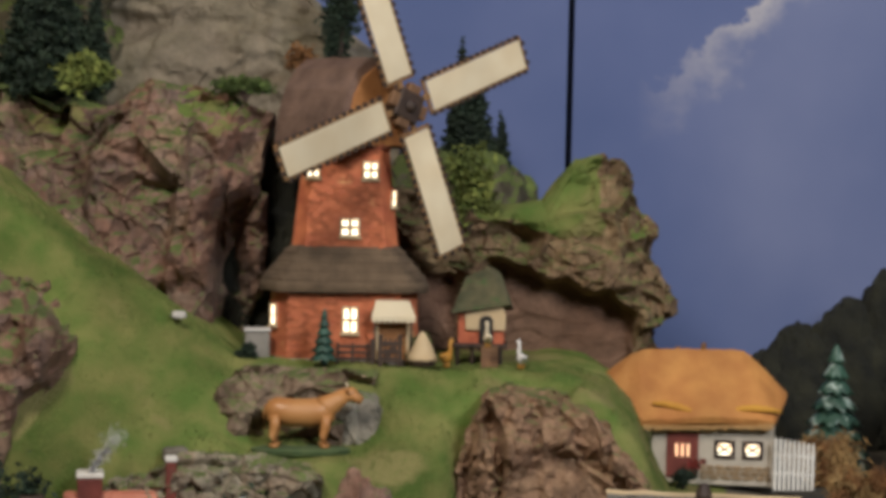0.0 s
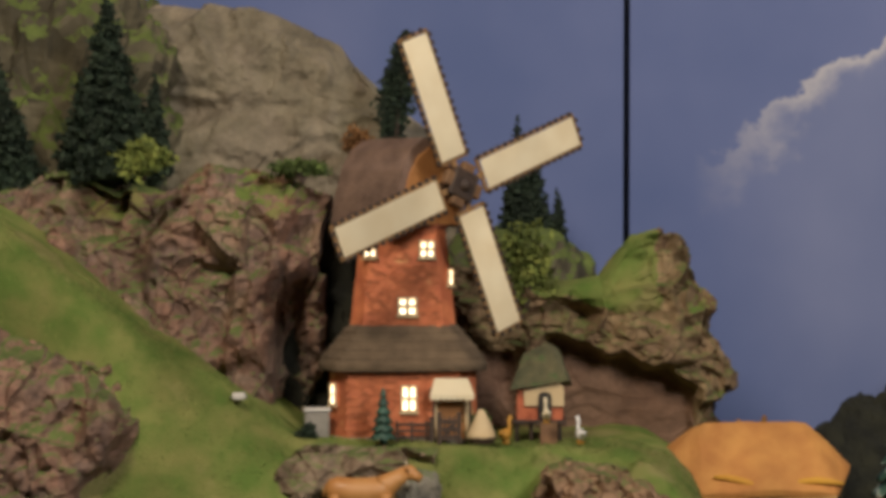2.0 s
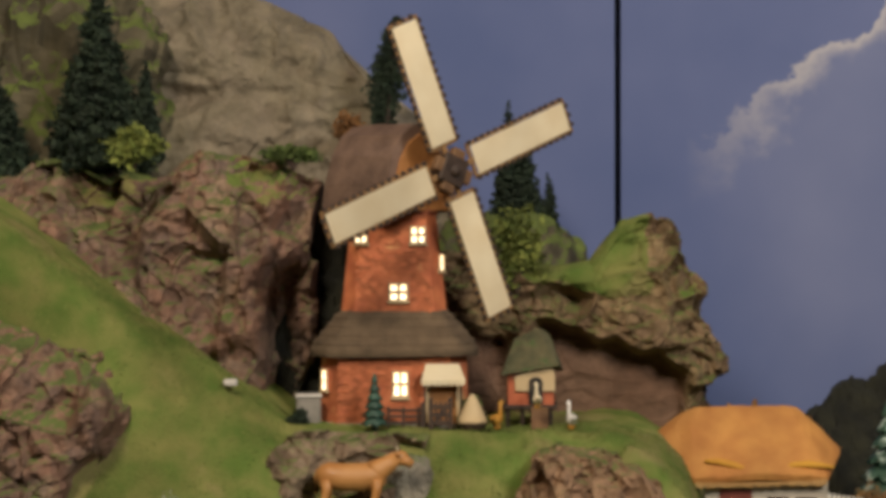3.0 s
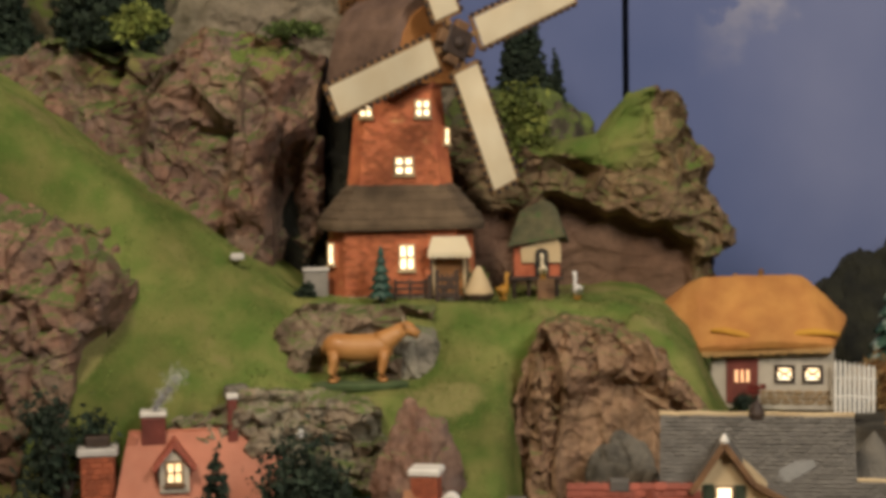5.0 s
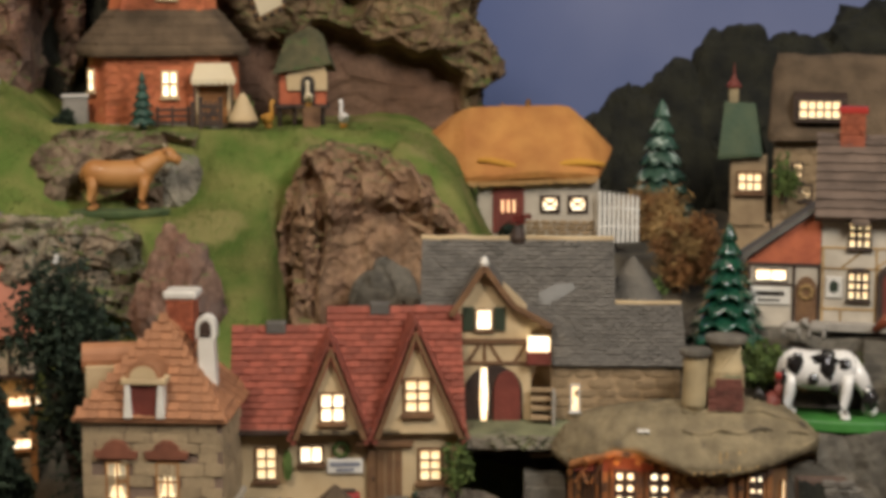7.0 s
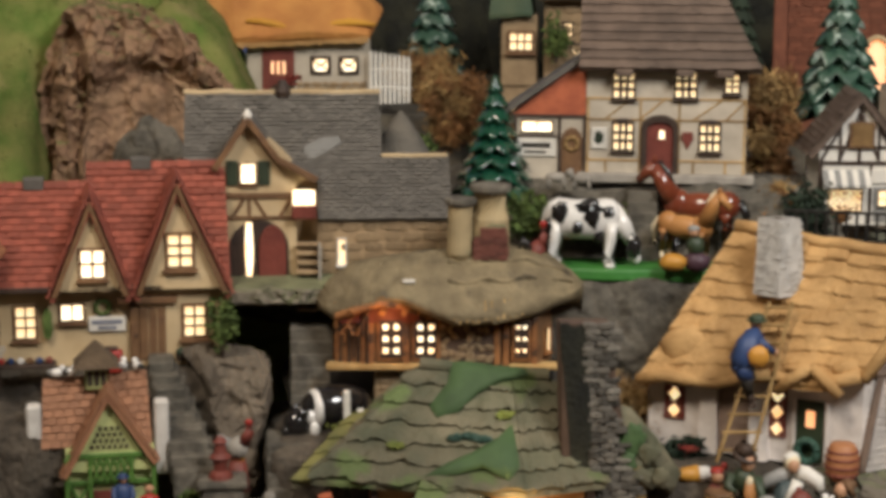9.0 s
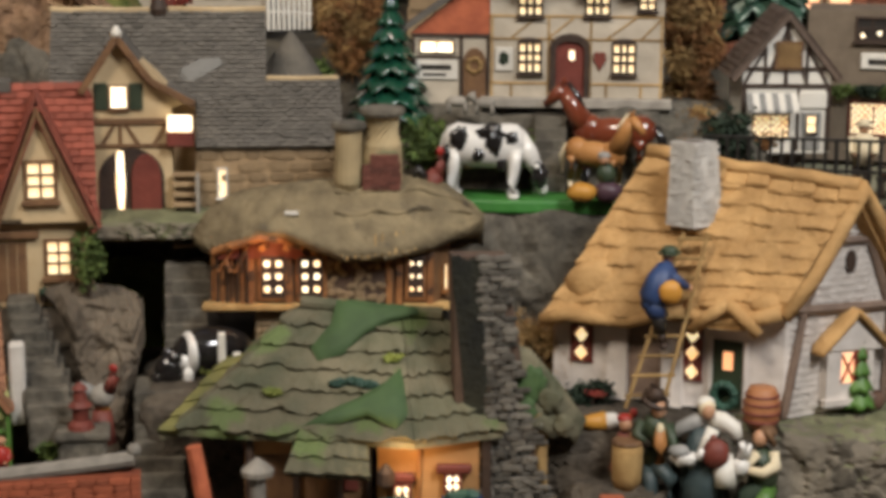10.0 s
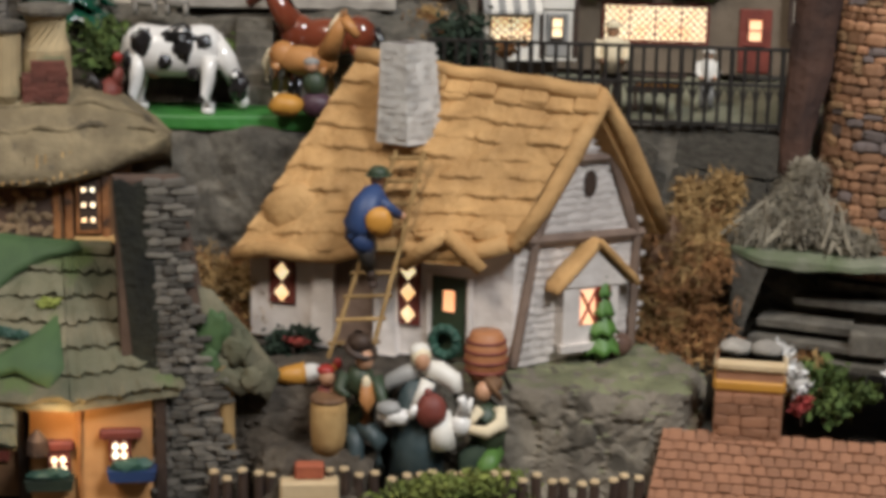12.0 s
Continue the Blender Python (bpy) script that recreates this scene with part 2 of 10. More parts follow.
def add_ball(bm, c, r, div=2, amp=0.0, freq=1.0, seed=0):
    t = bmesh.new()
    bmesh.ops.create_icosphere(t, subdivisions=div, radius=1)
    rx, ry, rz = r if isinstance(r, (tuple, list)) else (r, r, r)
    for v in t.verts:
        k = 1 + (amp * noise.noise(v.co * freq + Vector((seed * 7.3, seed * 3.1, seed))) if amp else 0)
        v.co = Vector((v.co.x * rx * k + c[0], v.co.y * ry * k + c[1], v.co.z * rz * k + c[2]))
    return merge(bm, t)


def ball(c, r, div=2, amp=0.0, freq=1.0, seed=0):
    return add_ball(bmesh.new(), c, r, div, amp, freq, seed)


def crag(name, at, size, rz, seed, mat, label, div=5, amp=0.22, blocks=5.0, square=0.6, category="rock", kind="", chip=1.0, tiltx=0.0, grain=(1.0, 1.0, 0.75), pits=0.0):
    """A broken rock: a rounded block whose faces are cut into uneven ledges and clefts at two sizes."""
    t = bmesh.new()
    bmesh.ops.create_icosphere(t, subdivisions=div, radius=1)
    off = Vector((seed * 5.17, seed * 2.31, seed * 9.73))
    e = 2 / (1 - square * 0.75)
    for v in t.verts:
        d = v.co.normalized()
        k = (abs(d.x) ** e + abs(d.y) ** e + abs(d.z) ** e) ** (-1 / e)
        p = Vector((d.x * size[0], d.y * size[1], d.z * size[2])) * k
        q = p * blocks * 5 + off
        q += noise.noise_vector(q * 0.6) * 0.35
        q = Vector((q.x * grain[0], q.y * grain[1], q.z * grain[2]))
        cut, cleft = [], 0.0
        for k2, (mul, weight) in enumerate(((1.0, 1.0), (2.3, 0.6))):
            w = q * mul
            cell = noise.voronoi(w)
            c = cell[1][0]
            lean = noise.cell_vector(c * 3.7 + Vector((k2, 0, 0)))
            deep = pits if k2 == 0 and pits and noise.cell(c * 5.1) > 0.62 else 0.0
            cut.append(-deep + weight * (0.42 * (noise.cell(c * 2.3) - 0.5) + 0.5 * (lean - Vector((0.5, 0.5, 0.5))).dot(w - c)))
            cleft += weight * max(0.0, 0.11 - (cell[0][1] - cell[0][0])) * 2.2
        big = noise.fractal(p * 5 + off, 0.9, 2.1, 3) + 0.45 * noise.fractal(p * 26 + off, 0.8, 2.1, 3)
        fine = noise.turbulence(p * 45 + off, 3, False) - 0.5
        r = 1 + amp * (0.8 * big + chip * (sum(cut) - cleft) + 0.12 * fine)
        v.co = p * r
    ob = tagged(new(name, finish(name, t, mat)), label, category, "", kind)
    ob.matrix_basis = pose(*at, tiltx, 0, rz)
    return ob


def layered(p, seed, layers):
    """Relief of broken rock in metres: flat, leaning blocks at several sizes with clefts between. layers: (blocks per metre, height, grain)."""
    h = 0.0
    for k, (size, high, grain) in enumerate(layers):
        w = Vector((p.x * size * grain[0], p.y * size * grain[1], p.z * size * grain[2])) + Vector((seed * 5.17, seed * 2.31 + k, seed * 9.73))
        w += noise.noise_vector(w * 0.7) * 0.4
        cell = noise.voronoi(w)
        c = cell[1][0]
        lean = noise.cell_vector(c * 3.7 + Vector((k, 0, 0))) - Vector((0.5, 0.5, 0.5))
        h += high * ((0.3 + 0.7 * ease(0.0, 0.22, cell[0][1] - cell[0][0])) * (noise.cell(c * 2.3) - 0.4 + 0.9 * lean.dot(w - c)))
    return h


def cliff(name, label, y0, left, right, top, z0, depth, mats, seed, layers, shape=None, rough=None, paint=None, nu=150, nv=120, category="cliff", kind="", slope=0.0, edge=(5, 9)):
    """A rock face: left and right are its outline as (z, x), top its skyline as (x, z); its rim bends back by depth.
    shape(x, z): how far it lies back; rough(x, z): how broken it is; paint(x, z, n): which of mats covers it."""
    def side(prof, z):
        return float(np.interp(z, [q[0] for q in prof], [q[1] for q in prof]))

    span = [((x - side(left, z)) / max(1e-4, side(right, z) - side(left, z)), z) for x, z in top]
    bm, grid = bmesh.new(), []
    for i in range(nu + 1):
        u = i / nu
        high = float(np.interp(u, [q[0] for q in span], [q[1] for q in span]))
        col = []
        for j in range(nv + 1):
            v = j / nv
            z = z0 + (high - z0) * v
            a, b = side(left, z), side(right, z)
            x = a + (b - a) * u
            back = depth * max(abs(2 * u - 1) ** edge[0], v ** edge[1])
            y = y0 + slope * v + (shape(x, z) if shape else 0.0)
            p = Vector((x, y + back, z))
            h = layered(p, seed, layers) + 0.007 * noise.fractal(p * 26, 0.9, 2.1, 5)
            p += Vector((0.35 * (2 * u - 1) ** 3, -0.95, 0.3 * v * v)) * h * (rough(x, z) if rough else 1.0)
            col.append(bm.verts.new(p))
        col.append(bm.verts.new((col[-1].co.x, y0 + depth + slope + 0.02, col[-1].co.z - 0.006)))
        grid.append(col)
    for i in range(nu):
        for j in range(nv + 1):
            bm.faces.new((grid[i][j], grid[i + 1][j], grid[i + 1][j + 1], grid[i][j + 1]))
    rim = [c[0] for c in grid] + grid[-1][1:] + [c[-1] for c in grid[::-1][1:]] + grid[0][1:-1][::-1]
    far = y0 + depth + slope + 0.03
    foot = [bm.verts.new((v.co.x, far, v.co.z)) for v in rim]
    for k in range(len(rim)):
        q = (k + 1) % len(rim)
        bm.faces.new((rim[q], rim[k], foot[k], foot[q]))
    if paint:
        bm.normal_update()
        for f in bm.faces:
            c = f.calc_center_median()
            f.material_index = paint(c.x, c.z, f.normal)
    return tagged(new(name, finish(name, bm, mats)), label, category, "", kind)


# ---- materials ----
GRASS = material("green_flock", (0.105, 0.162, 0.036), (0.215, 0.215, 0.07), rough=0.95, scale=30, bump=1.0, bump_scale=520, spots=((0.225, 0.205, 0.08), 11, 0.565), spec=0.1, detail=14, stain=(0.64, 1.3))
FLOCK = material("flock_fibres", (0.13, 0.20, 0.05), (0.24, 0.25, 0.085), rough=0.95, scale=46, bump=0, spec=0.1, per_piece=0.35)
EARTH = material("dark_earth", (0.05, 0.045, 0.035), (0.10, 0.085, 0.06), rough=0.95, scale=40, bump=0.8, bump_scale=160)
CLIFF_LEFT = outcrop("purple_brown_cliff", ((0.105, 0.066, 0.054), (0.25, 0.135, 0.092), (0.27, 0.165, 0.115), (0.15, 0.105, 0.09), (0.33, 0.24, 0.155)), (0.12, 0.155, 0.045), 0.62, 26)
CLIFF_RIGHT = outcrop("olive_brown_cliff", ((0.085, 0.056, 0.034), (0.21, 0.13, 0.075), (0.30, 0.21, 0.11), (0.14, 0.095, 0.06)), (0.12, 0.15, 0.04), 0.72, 28)
# smooth brown face, kept darker to hold the shade under the brow
CAVE_FACE_SHADE = outcrop("smooth_brown_cave_shade", ((0.115, 0.062, 0.038), (0.165, 0.098, 0.062), (0.105, 0.055, 0.04)), None, 0, 9, 0.5)
CLIFF_PIT = outcrop("pitted_tan_rock", ((0.145, 0.088, 0.055), (0.28, 0.165, 0.10), (0.36, 0.23, 0.135), (0.20, 0.12, 0.08)), (0.13, 0.16, 0.045), 0.85, 30)
CLIFF_FAR = outcrop("pale_grey_mountain", ((0.216, 0.178, 0.124), (0.275, 0.227, 0.167), (0.184, 0.162, 0.108), (0.248, 0.2, 0.14)), None, 0, 9, 0.6)
ROCK_FAR_MOSS = mossy("mossy_far_rock", (0.13, 0.11, 0.066), (0.075, 0.065, 0.04), (0.1, 0.13, 0.03), lean=0.2)
# black of the bushy hills, also used where shade is painted on rock
BLACK_HILL_SHADE = material("black_hill_and_shade", (0.007, 0.008, 0.006), (0.024, 0.024, 0.013), rough=0.95, scale=40, bump=1.0, bump_scale=260, detail=10)
ROCK_SLATE = outcrop("slate_grey_rock", ((0.05, 0.046, 0.038), (0.12, 0.108, 0.088), (0.19, 0.168, 0.132), (0.085, 0.08, 0.066)), None, 0, 30)
# dark brown rock, also used to paint the shade behind the figurines
ROCK_DARK_SHADE = outcrop("dark_brown_and_shade_rock", ((0.026, 0.023, 0.018), (0.075, 0.06, 0.045), (0.115, 0.094, 0.07), (0.05, 0.042, 0.034)), None, 0, 32)
ROCK_STEP = mossy("sandy_grey_rock", (0.21, 0.18, 0.135), (0.10, 0.085, 0.065), (0.155, 0.16, 0.085), lean=0.84, scale=30)
BRICK_DULL = material("dull_rust_brick", (0.24, 0.085, 0.045), (0.17, 0.058, 0.032), rough=0.85, scale=90, bump=0.4, per_piece=0.25)
BRICK_RED = material("red_brick", (0.42, 0.115, 0.05), (0.30, 0.075, 0.035), rough=0.8, scale=90, bump=0.4, per_piece=0.25)
BRICK_GLOW = material("orange_red_brick", (0.56, 0.175, 0.07), (0.40, 0.105, 0.045), rough=0.8, scale=60, bump=0.5, per_piece=0.25, spots=((0.50, 0.25, 0.10), 34, 0.60), stain=(0.65, 1.2))
THATCH_BROWN = material("brown_thatch", (0.145, 0.10, 0.06), (0.085, 0.058, 0.034), rough=0.95, scale=60, bump=0.8, bump_scale=260)
THATCH_ORANGE = material("ochre_thatch", (0.52, 0.24, 0.06), (0.41, 0.165, 0.04), rough=0.8, scale=45, bump=0.55, bump_scale=180, spots=((0.58, 0.28, 0.03), 14, 0.62))
THATCH_TAN = material("tan_thatch", (0.55, 0.33, 0.13), (0.42, 0.24, 0.088), rough=0.8, scale=60, bump=0.6, bump_scale=260)
THATCH_OLIVE = material("olive_grey_thatch", (0.26, 0.205, 0.115), (0.145, 0.112, 0.062), rough=0.8, scale=75, bump=0.8, bump_scale=260, spots=((0.10, 0.08, 0.05), 40, 0.62), detail=9)
SHINGLE_GREEN = material("mossy_shingle", (0.205, 0.18, 0.112), (0.092, 0.096, 0.054), rough=0.8, scale=34, bump=0.9, bump_scale=220, per_piece=0.16, spots=((0.10, 0.135, 0.045), 20, 0.55), stain=(0.6, 1.3), detail=9)
MOSS = material("green_moss_paint", (0.062, 0.115, 0.038), (0.042, 0.08, 0.028), rough=0.75, scale=60, bump=0.3)
PLASTER = material("cream_plaster", (0.60, 0.46, 0.27), (0.52, 0.38, 0.21), rough=0.8, scale=50, bump=0.25)
PLASTER_WHITE = material("white_plaster", (0.55, 0.485, 0.385), (0.46, 0.40, 0.315), rough=0.75, scale=60, bump=0.35)
PLASTER_PINK = material("whitewashed_stone", (0.80, 0.73, 0.67), (0.70, 0.63, 0.57), rough=0.7, scale=70, bump=0.6, bump_scale=120)
TIMBER = material("brown_timber", (0.20, 0.105, 0.045), (0.13, 0.065, 0.03), rough=0.7, scale=90, bump=0.4)
TIMBER_DARK = material("dark_timber", (0.055, 0.032, 0.02), (0.035, 0.02, 0.014), rough=0.65, scale=90, bump=0.4)
TIMBER_GREY = material("grey_brown_timber", (0.24, 0.165, 0.12), (0.17, 0.115, 0.085), rough=0.7, scale=90, bump=0.4)
TILE_RED = material("red_roof_tile", (0.37, 0.10, 0.062), (0.27, 0.07, 0.045), rough=0.6, scale=70, bump=0.45, per_piece=0.27)
TILE_PINK = material("salmon_roof_clay", (0.50, 0.19, 0.115), (0.44, 0.155, 0.09), rough=0.7, scale=50, bump=0.3)
TILE_ORANGE = material("orange_roof_tile", (0.41, 0.19, 0.09), (0.31, 0.135, 0.062), rough=0.65, scale=60, bump=0.3, per_piece=0.14)
TILE_BRICK = material("rust_roof_tile", (0.34, 0.165, 0.085), (0.25, 0.11, 0.056), rough=0.65, scale=60, bump=0.3, per_piece=0.16)
SLATE = material("grey_slate", (0.155, 0.14, 0.12), (0.115, 0.105, 0.09), rough=0.65, scale=80, bump=0.35, per_piece=0.2)
SHINGLE_BROWN = material("brown_shingle", (0.15, 0.105, 0.078), (0.10, 0.07, 0.052), rough=0.75, scale=80, bump=0.5, per_piece=0.2)
STONE_TAN = material("tan_stone", (0.38, 0.27, 0.15), (0.28, 0.19, 0.105), rough=0.8, scale=60, bump=0.5, per_piece=0.15)
STONE_GREY = material("grey_stone", (0.34, 0.31, 0.265), (0.22, 0.2, 0.17), rough=0.8, scale=70, bump=0.5, per_piece=0.3)
STONE_PALE = material("pale_grey_stone", (0.64, 0.61, 0.56), (0.50, 0.47, 0.43), rough=0.8, scale=70, bump=0.6, bump_scale=120)
STONE_RUST = material("rust_field_stone", (0.40, 0.22, 0.115), (0.26, 0.125, 0.065), rough=0.75, scale=70, bump=0.45, per_piece=0.35)
MORTAR = material("brown_mortar", (0.12, 0.075, 0.05), (0.08, 0.05, 0.035), rough=0.95, scale=80, bump=0.4)
WHITE = material("white_paint", (0.78, 0.75, 0.68), (0.70, 0.66, 0.58), rough=0.5, scale=60, bump=0.15)
CREAM = material("cream_sailcloth", (0.76, 0.66, 0.46), (0.70, 0.58, 0.38), rough=0.9, scale=30, bump=0.2)
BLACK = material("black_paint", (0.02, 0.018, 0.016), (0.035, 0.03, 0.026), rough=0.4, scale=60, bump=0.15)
IRON = material("black_iron", (0.03, 0.027, 0.024), (0.05, 0.045, 0.04), rough=0.5, scale=60, bump=0.15, metal=0.5)
RED = material("red_paint", (0.38, 0.03, 0.02), (0.28, 0.022, 0.016), rough=0.45, scale=60, bump=0.15)
MAROON = material("maroon_wood", (0.20, 0.045, 0.03), (0.14, 0.03, 0.02), rough=0.6, scale=80, bump=0.3)
ORANGE_WOOD = material("orange_wood", (0.46, 0.21, 0.065), (0.34, 0.14, 0.04), rough=0.6, scale=70, bump=0.3)
GREEN_PAINT = material("green_paint", (0.10, 0.21, 0.04), (0.07, 0.16, 0.03), rough=0.5, scale=60, bump=0.2)
LIME = material("pale_lime_paint", (0.52, 0.55, 0.24), (0.45, 0.48, 0.19), rough=0.6, scale=60, bump=0.2)
BLUE = material("blue_paint", (0.03, 0.06, 0.16), (0.02, 0.04, 0.11), rough=0.5, scale=60, bump=0.2)
SKIN = material("flesh_paint", (0.52, 0.29, 0.17), (0.46, 0.24, 0.13), rough=0.5, scale=60, bump=0.1)
YELLOW = material("ochre_paint", (0.55, 0.27, 0.04), (0.46, 0.21, 0.03), rough=0.5, scale=60, bump=0.2)
STRAW = material("straw", (0.46, 0.30, 0.12), (0.31, 0.185, 0.065), rough=0.9, scale=90, bump=0.4, per_piece=0.35)
RUST_LEAF = material("dry_brown_foliage", (0.30, 0.145, 0.05), (0.20, 0.09, 0.03), rough=0.9, scale=80, bump=0.3, per_piece=0.4)
LEAF = material("green_foliage", (0.10, 0.14, 0.03), (0.06, 0.10, 0.02), rough=0.85, scale=80, bump=0.2, per_piece=0.4)
LEAF_BRIGHT = material("light_green_foliage", (0.20, 0.22, 0.045), (0.12, 0.16, 0.03), rough=0.85, scale=80, bump=0.2, per_piece=0.4)
LEAF_DARK = material("dark_green_foliage", (0.012, 0.026, 0.014), (0.024, 0.04, 0.02), rough=0.85, scale=80, bump=0.2, per_piece=0.4)
LEAF_BLUE = material("blue_green_foliage", (0.035, 0.095, 0.065), (0.022, 0.065, 0.045), rough=0.6, scale=80, bump=0.2, per_piece=0.3)
GLAZE_GREEN = material("green_glaze", (0.006, 0.048, 0.027), (0.012, 0.07, 0.04), rough=0.18, scale=70, bump=0.25, coat=0.8)
GLAZE_WHITE = material("white_glaze", (0.80, 0.78, 0.74), (0.76, 0.73, 0.68), rough=0.25, scale=40, bump=0.05, coat=0.5)
GLAZE_BLACK = material("black_glaze", (0.012, 0.011, 0.011), (0.02, 0.018, 0.018), rough=0.2, scale=40, bump=0.05, coat=0.6)
GLAZE_TAN = material("tan_glaze", (0.52, 0.25, 0.08), (0.40, 0.17, 0.045), rough=0.55, scale=40, bump=0.15, coat=0.1)
STAINED = material("stained_tan_plaster", (0.46, 0.35, 0.19), (0.27, 0.215, 0.12), rough=0.8, scale=34, bump=0.35, spots=((0.20, 0.19, 0.10), 26, 0.6), stain=(0.7, 1.2))
ORANGE_PLASTER = material("orange_plaster", (0.60, 0.32, 0.12), (0.44, 0.21, 0.07), rough=0.8, scale=40, bump=0.4, stain=(0.65, 1.2))
ROCK_BAND = mossy("pale_grey_rock", (0.27, 0.245, 0.19), (0.13, 0.115, 0.09), (0.12, 0.17, 0.05), lean=0.8)
PALE_GROUND = material("pale_green_ground", (0.26, 0.25, 0.17), (0.18, 0.18, 0.12), rough=0.9, scale=50, bump=0.5)
GLAZE_BAY = material("bay_brown_glaze", (0.22, 0.055, 0.025), (0.14, 0.03, 0.015), rough=0.2, scale=30, bump=0.05, coat=0.6)
WARM = lit("warm_lit_pane", (1.0, 0.78, 0.42), 1.05)
WARM_WHITE = lit("bright_lit_pane", (1.0, 0.88, 0.62), 2.2)
ORANGE_GLOW = lit("orange_lit_pane", (1.0, 0.42, 0.16), 1.1)


def backdrop_paint():
    """The painted sky: deep blue, paler low down, with a bank of cumulus that has bright rims."""
    m = bpy.data.materials.new("painted_sky")
    m.use_nodes = True
    n, l = m.node_tree.nodes, m.node_tree.links
    b = n["Principled BSDF"]
    b.inputs["Roughness"].default_value = 0.85
    b.inputs["Specular IOR Level"].default_value = 0.2
    co, sep = n.new("ShaderNodeTexCoord"), n.new("ShaderNodeSeparateXYZ")
    l.new(co.outputs["Object"], sep.inputs[0])

    def calc(op, a, b2=None, c=None):
        k = n.new("ShaderNodeMath")
        k.operation = op
        for i, v in enumerate((a, b2, c)):
            if v is None:
                continue
            if isinstance(v, (int, float)):
                k.inputs[i].default_value = v
            else:
                l.new(v, k.inputs[i])
        return k.outputs[0]

    x, z = sep.outputs["X"], sep.outputs["Z"]
    wob = n.new("ShaderNodeTexNoise")
    wob.inputs["Scale"].default_value, wob.inputs["Detail"].default_value, wob.inputs["Roughness"].default_value = 9, 6, 0.6
    l.new(co.outputs["Object"], wob.inputs["Vector"])
    w = calc("MULTIPLY_ADD", wob.outputs["Fac"], 0.22, -0.11)
    # height of the cloud bank's top over the floor as a line that climbs to the right
    line = calc("MULTIPLY_ADD", x, 0.84, 1.40)
    over = calc("SUBTRACT", calc("ADD", line, w), z)
    side = calc("MULTIPLY_ADD", x, 7.0, -1.25)
    body = n.new("ShaderNodeMapRange")
    body.interpolation_type = "SMOOTHSTEP"
    body.inputs["From Min"].default_value, body.inputs["From Max"].default_value = 0.0, 0.012
    l.new(over, body.inputs["Value"])
    fade = n.new("ShaderNodeMapRange")
    fade.interpolation_type = "SMOOTHSTEP"
    fade.inputs["From Min"].default_value, fade.inputs["From Max"].default_value = 0.055, 0.0
    l.new(over, fade.inputs["Value"])
    sideclip = n.new("ShaderNodeClamp")
    l.new(side, sideclip.inputs["Value"])
    rim = calc("MULTIPLY", calc("MULTIPLY", body.outputs[0], fade.outputs[0]), sideclip.outputs[0])
    haze = n.new("ShaderNodeTexNoise")
    haze.inputs["Scale"].default_value, haze.inputs["Detail"].default_value = 3.5, 4
    l.new(co.outputs["Object"], haze.inputs["Vector"])
    soft = calc("MULTIPLY", calc("MULTIPLY", body.outputs[0], sideclip.outputs[0]), calc("MULTIPLY", haze.outputs["Fac"], 0.34))
    ramp = n.new("ShaderNodeValToRGB")
    ramp.color_ramp.elements[0].position, ramp.color_ramp.elements[1].position = 0.35, 0.7
    ramp.color_ramp.elements[0].color, ramp.color_ramp.elements[1].color = (0.105, 0.142, 0.30, 1), (0.15, 0.185, 0.355, 1)
    l.new(haze.outputs["Fac"], ramp.inputs["Fac"])
    mix = n.new("ShaderNodeMix")
    mix.data_type = "RGBA"
    mix.inputs["B"].default_value = (0.33, 0.35, 0.46, 1)
    l.new(soft, mix.inputs["Factor"])
    l.new(ramp.outputs["Color"], mix.inputs["A"])
    mix2 = n.new("ShaderNodeMix")
    mix2.data_type = "RGBA"
    mix2.inputs["B"].default_value = (0.62, 0.58, 0.56, 1)
    l.new(calc("MULTIPLY", rim, 0.75), mix2.inputs["Factor"])
    l.new(mix.outputs["Result"], mix2.inputs["A"])
    l.new(mix2.outputs["Result"], b.inputs["Base Color"])
    return m


SKY = backdrop_paint()
SLAB_BROWN = outcrop("brown_grey_slab", ((0.07, 0.056, 0.042), (0.125, 0.10, 0.075), (0.16, 0.13, 0.095), (0.095, 0.075, 0.058)), None, 0, 16, 0.7)
BAND_ROCK = outcrop("grey_green_rock", ((0.15, 0.115, 0.085), (0.30, 0.235, 0.165), (0.36, 0.31, 0.225), (0.20, 0.175, 0.13), (0.27, 0.18, 0.115)), (0.13, 0.165, 0.05), 0.7, 34)
LEDGE_ROCK = outcrop("layered_brown_rock", ((0.11, 0.075, 0.05), (0.24, 0.165, 0.11), (0.31, 0.23, 0.155), (0.17, 0.125, 0.09)), (0.13, 0.165, 0.05), 0.75, 24)
FIR_FROST = material("frosted_green_fir", (0.05, 0.115, 0.075), (0.03, 0.075, 0.05), rough=0.45, scale=80, bump=0.5, spots=((0.34, 0.42, 0.36), 70, 0.56))
RED_LEAF = material("red_flowers", (0.35, 0.03, 0.03), (0.16, 0.06, 0.03), rough=0.8, scale=80, bump=0.2, per_piece=0.4)

# ---- the ground, the backdrop and the rocks ----
def steps(v, xs, zs):
    return float(np.interp(v, xs, zs))


def ease(a, b, v):
    k = min(1.0, max(0.0, (v - a) / (b - a)))
    return k * k * (3 - 2 * k)


FRONT_Y, FRONT_Z = (0.0, 0.6, 1.0, 1.15, 1.25, 1.35, 1.45), (0.55, 0.74, 0.86, 0.89, 0.905, 0.93, 0.96)
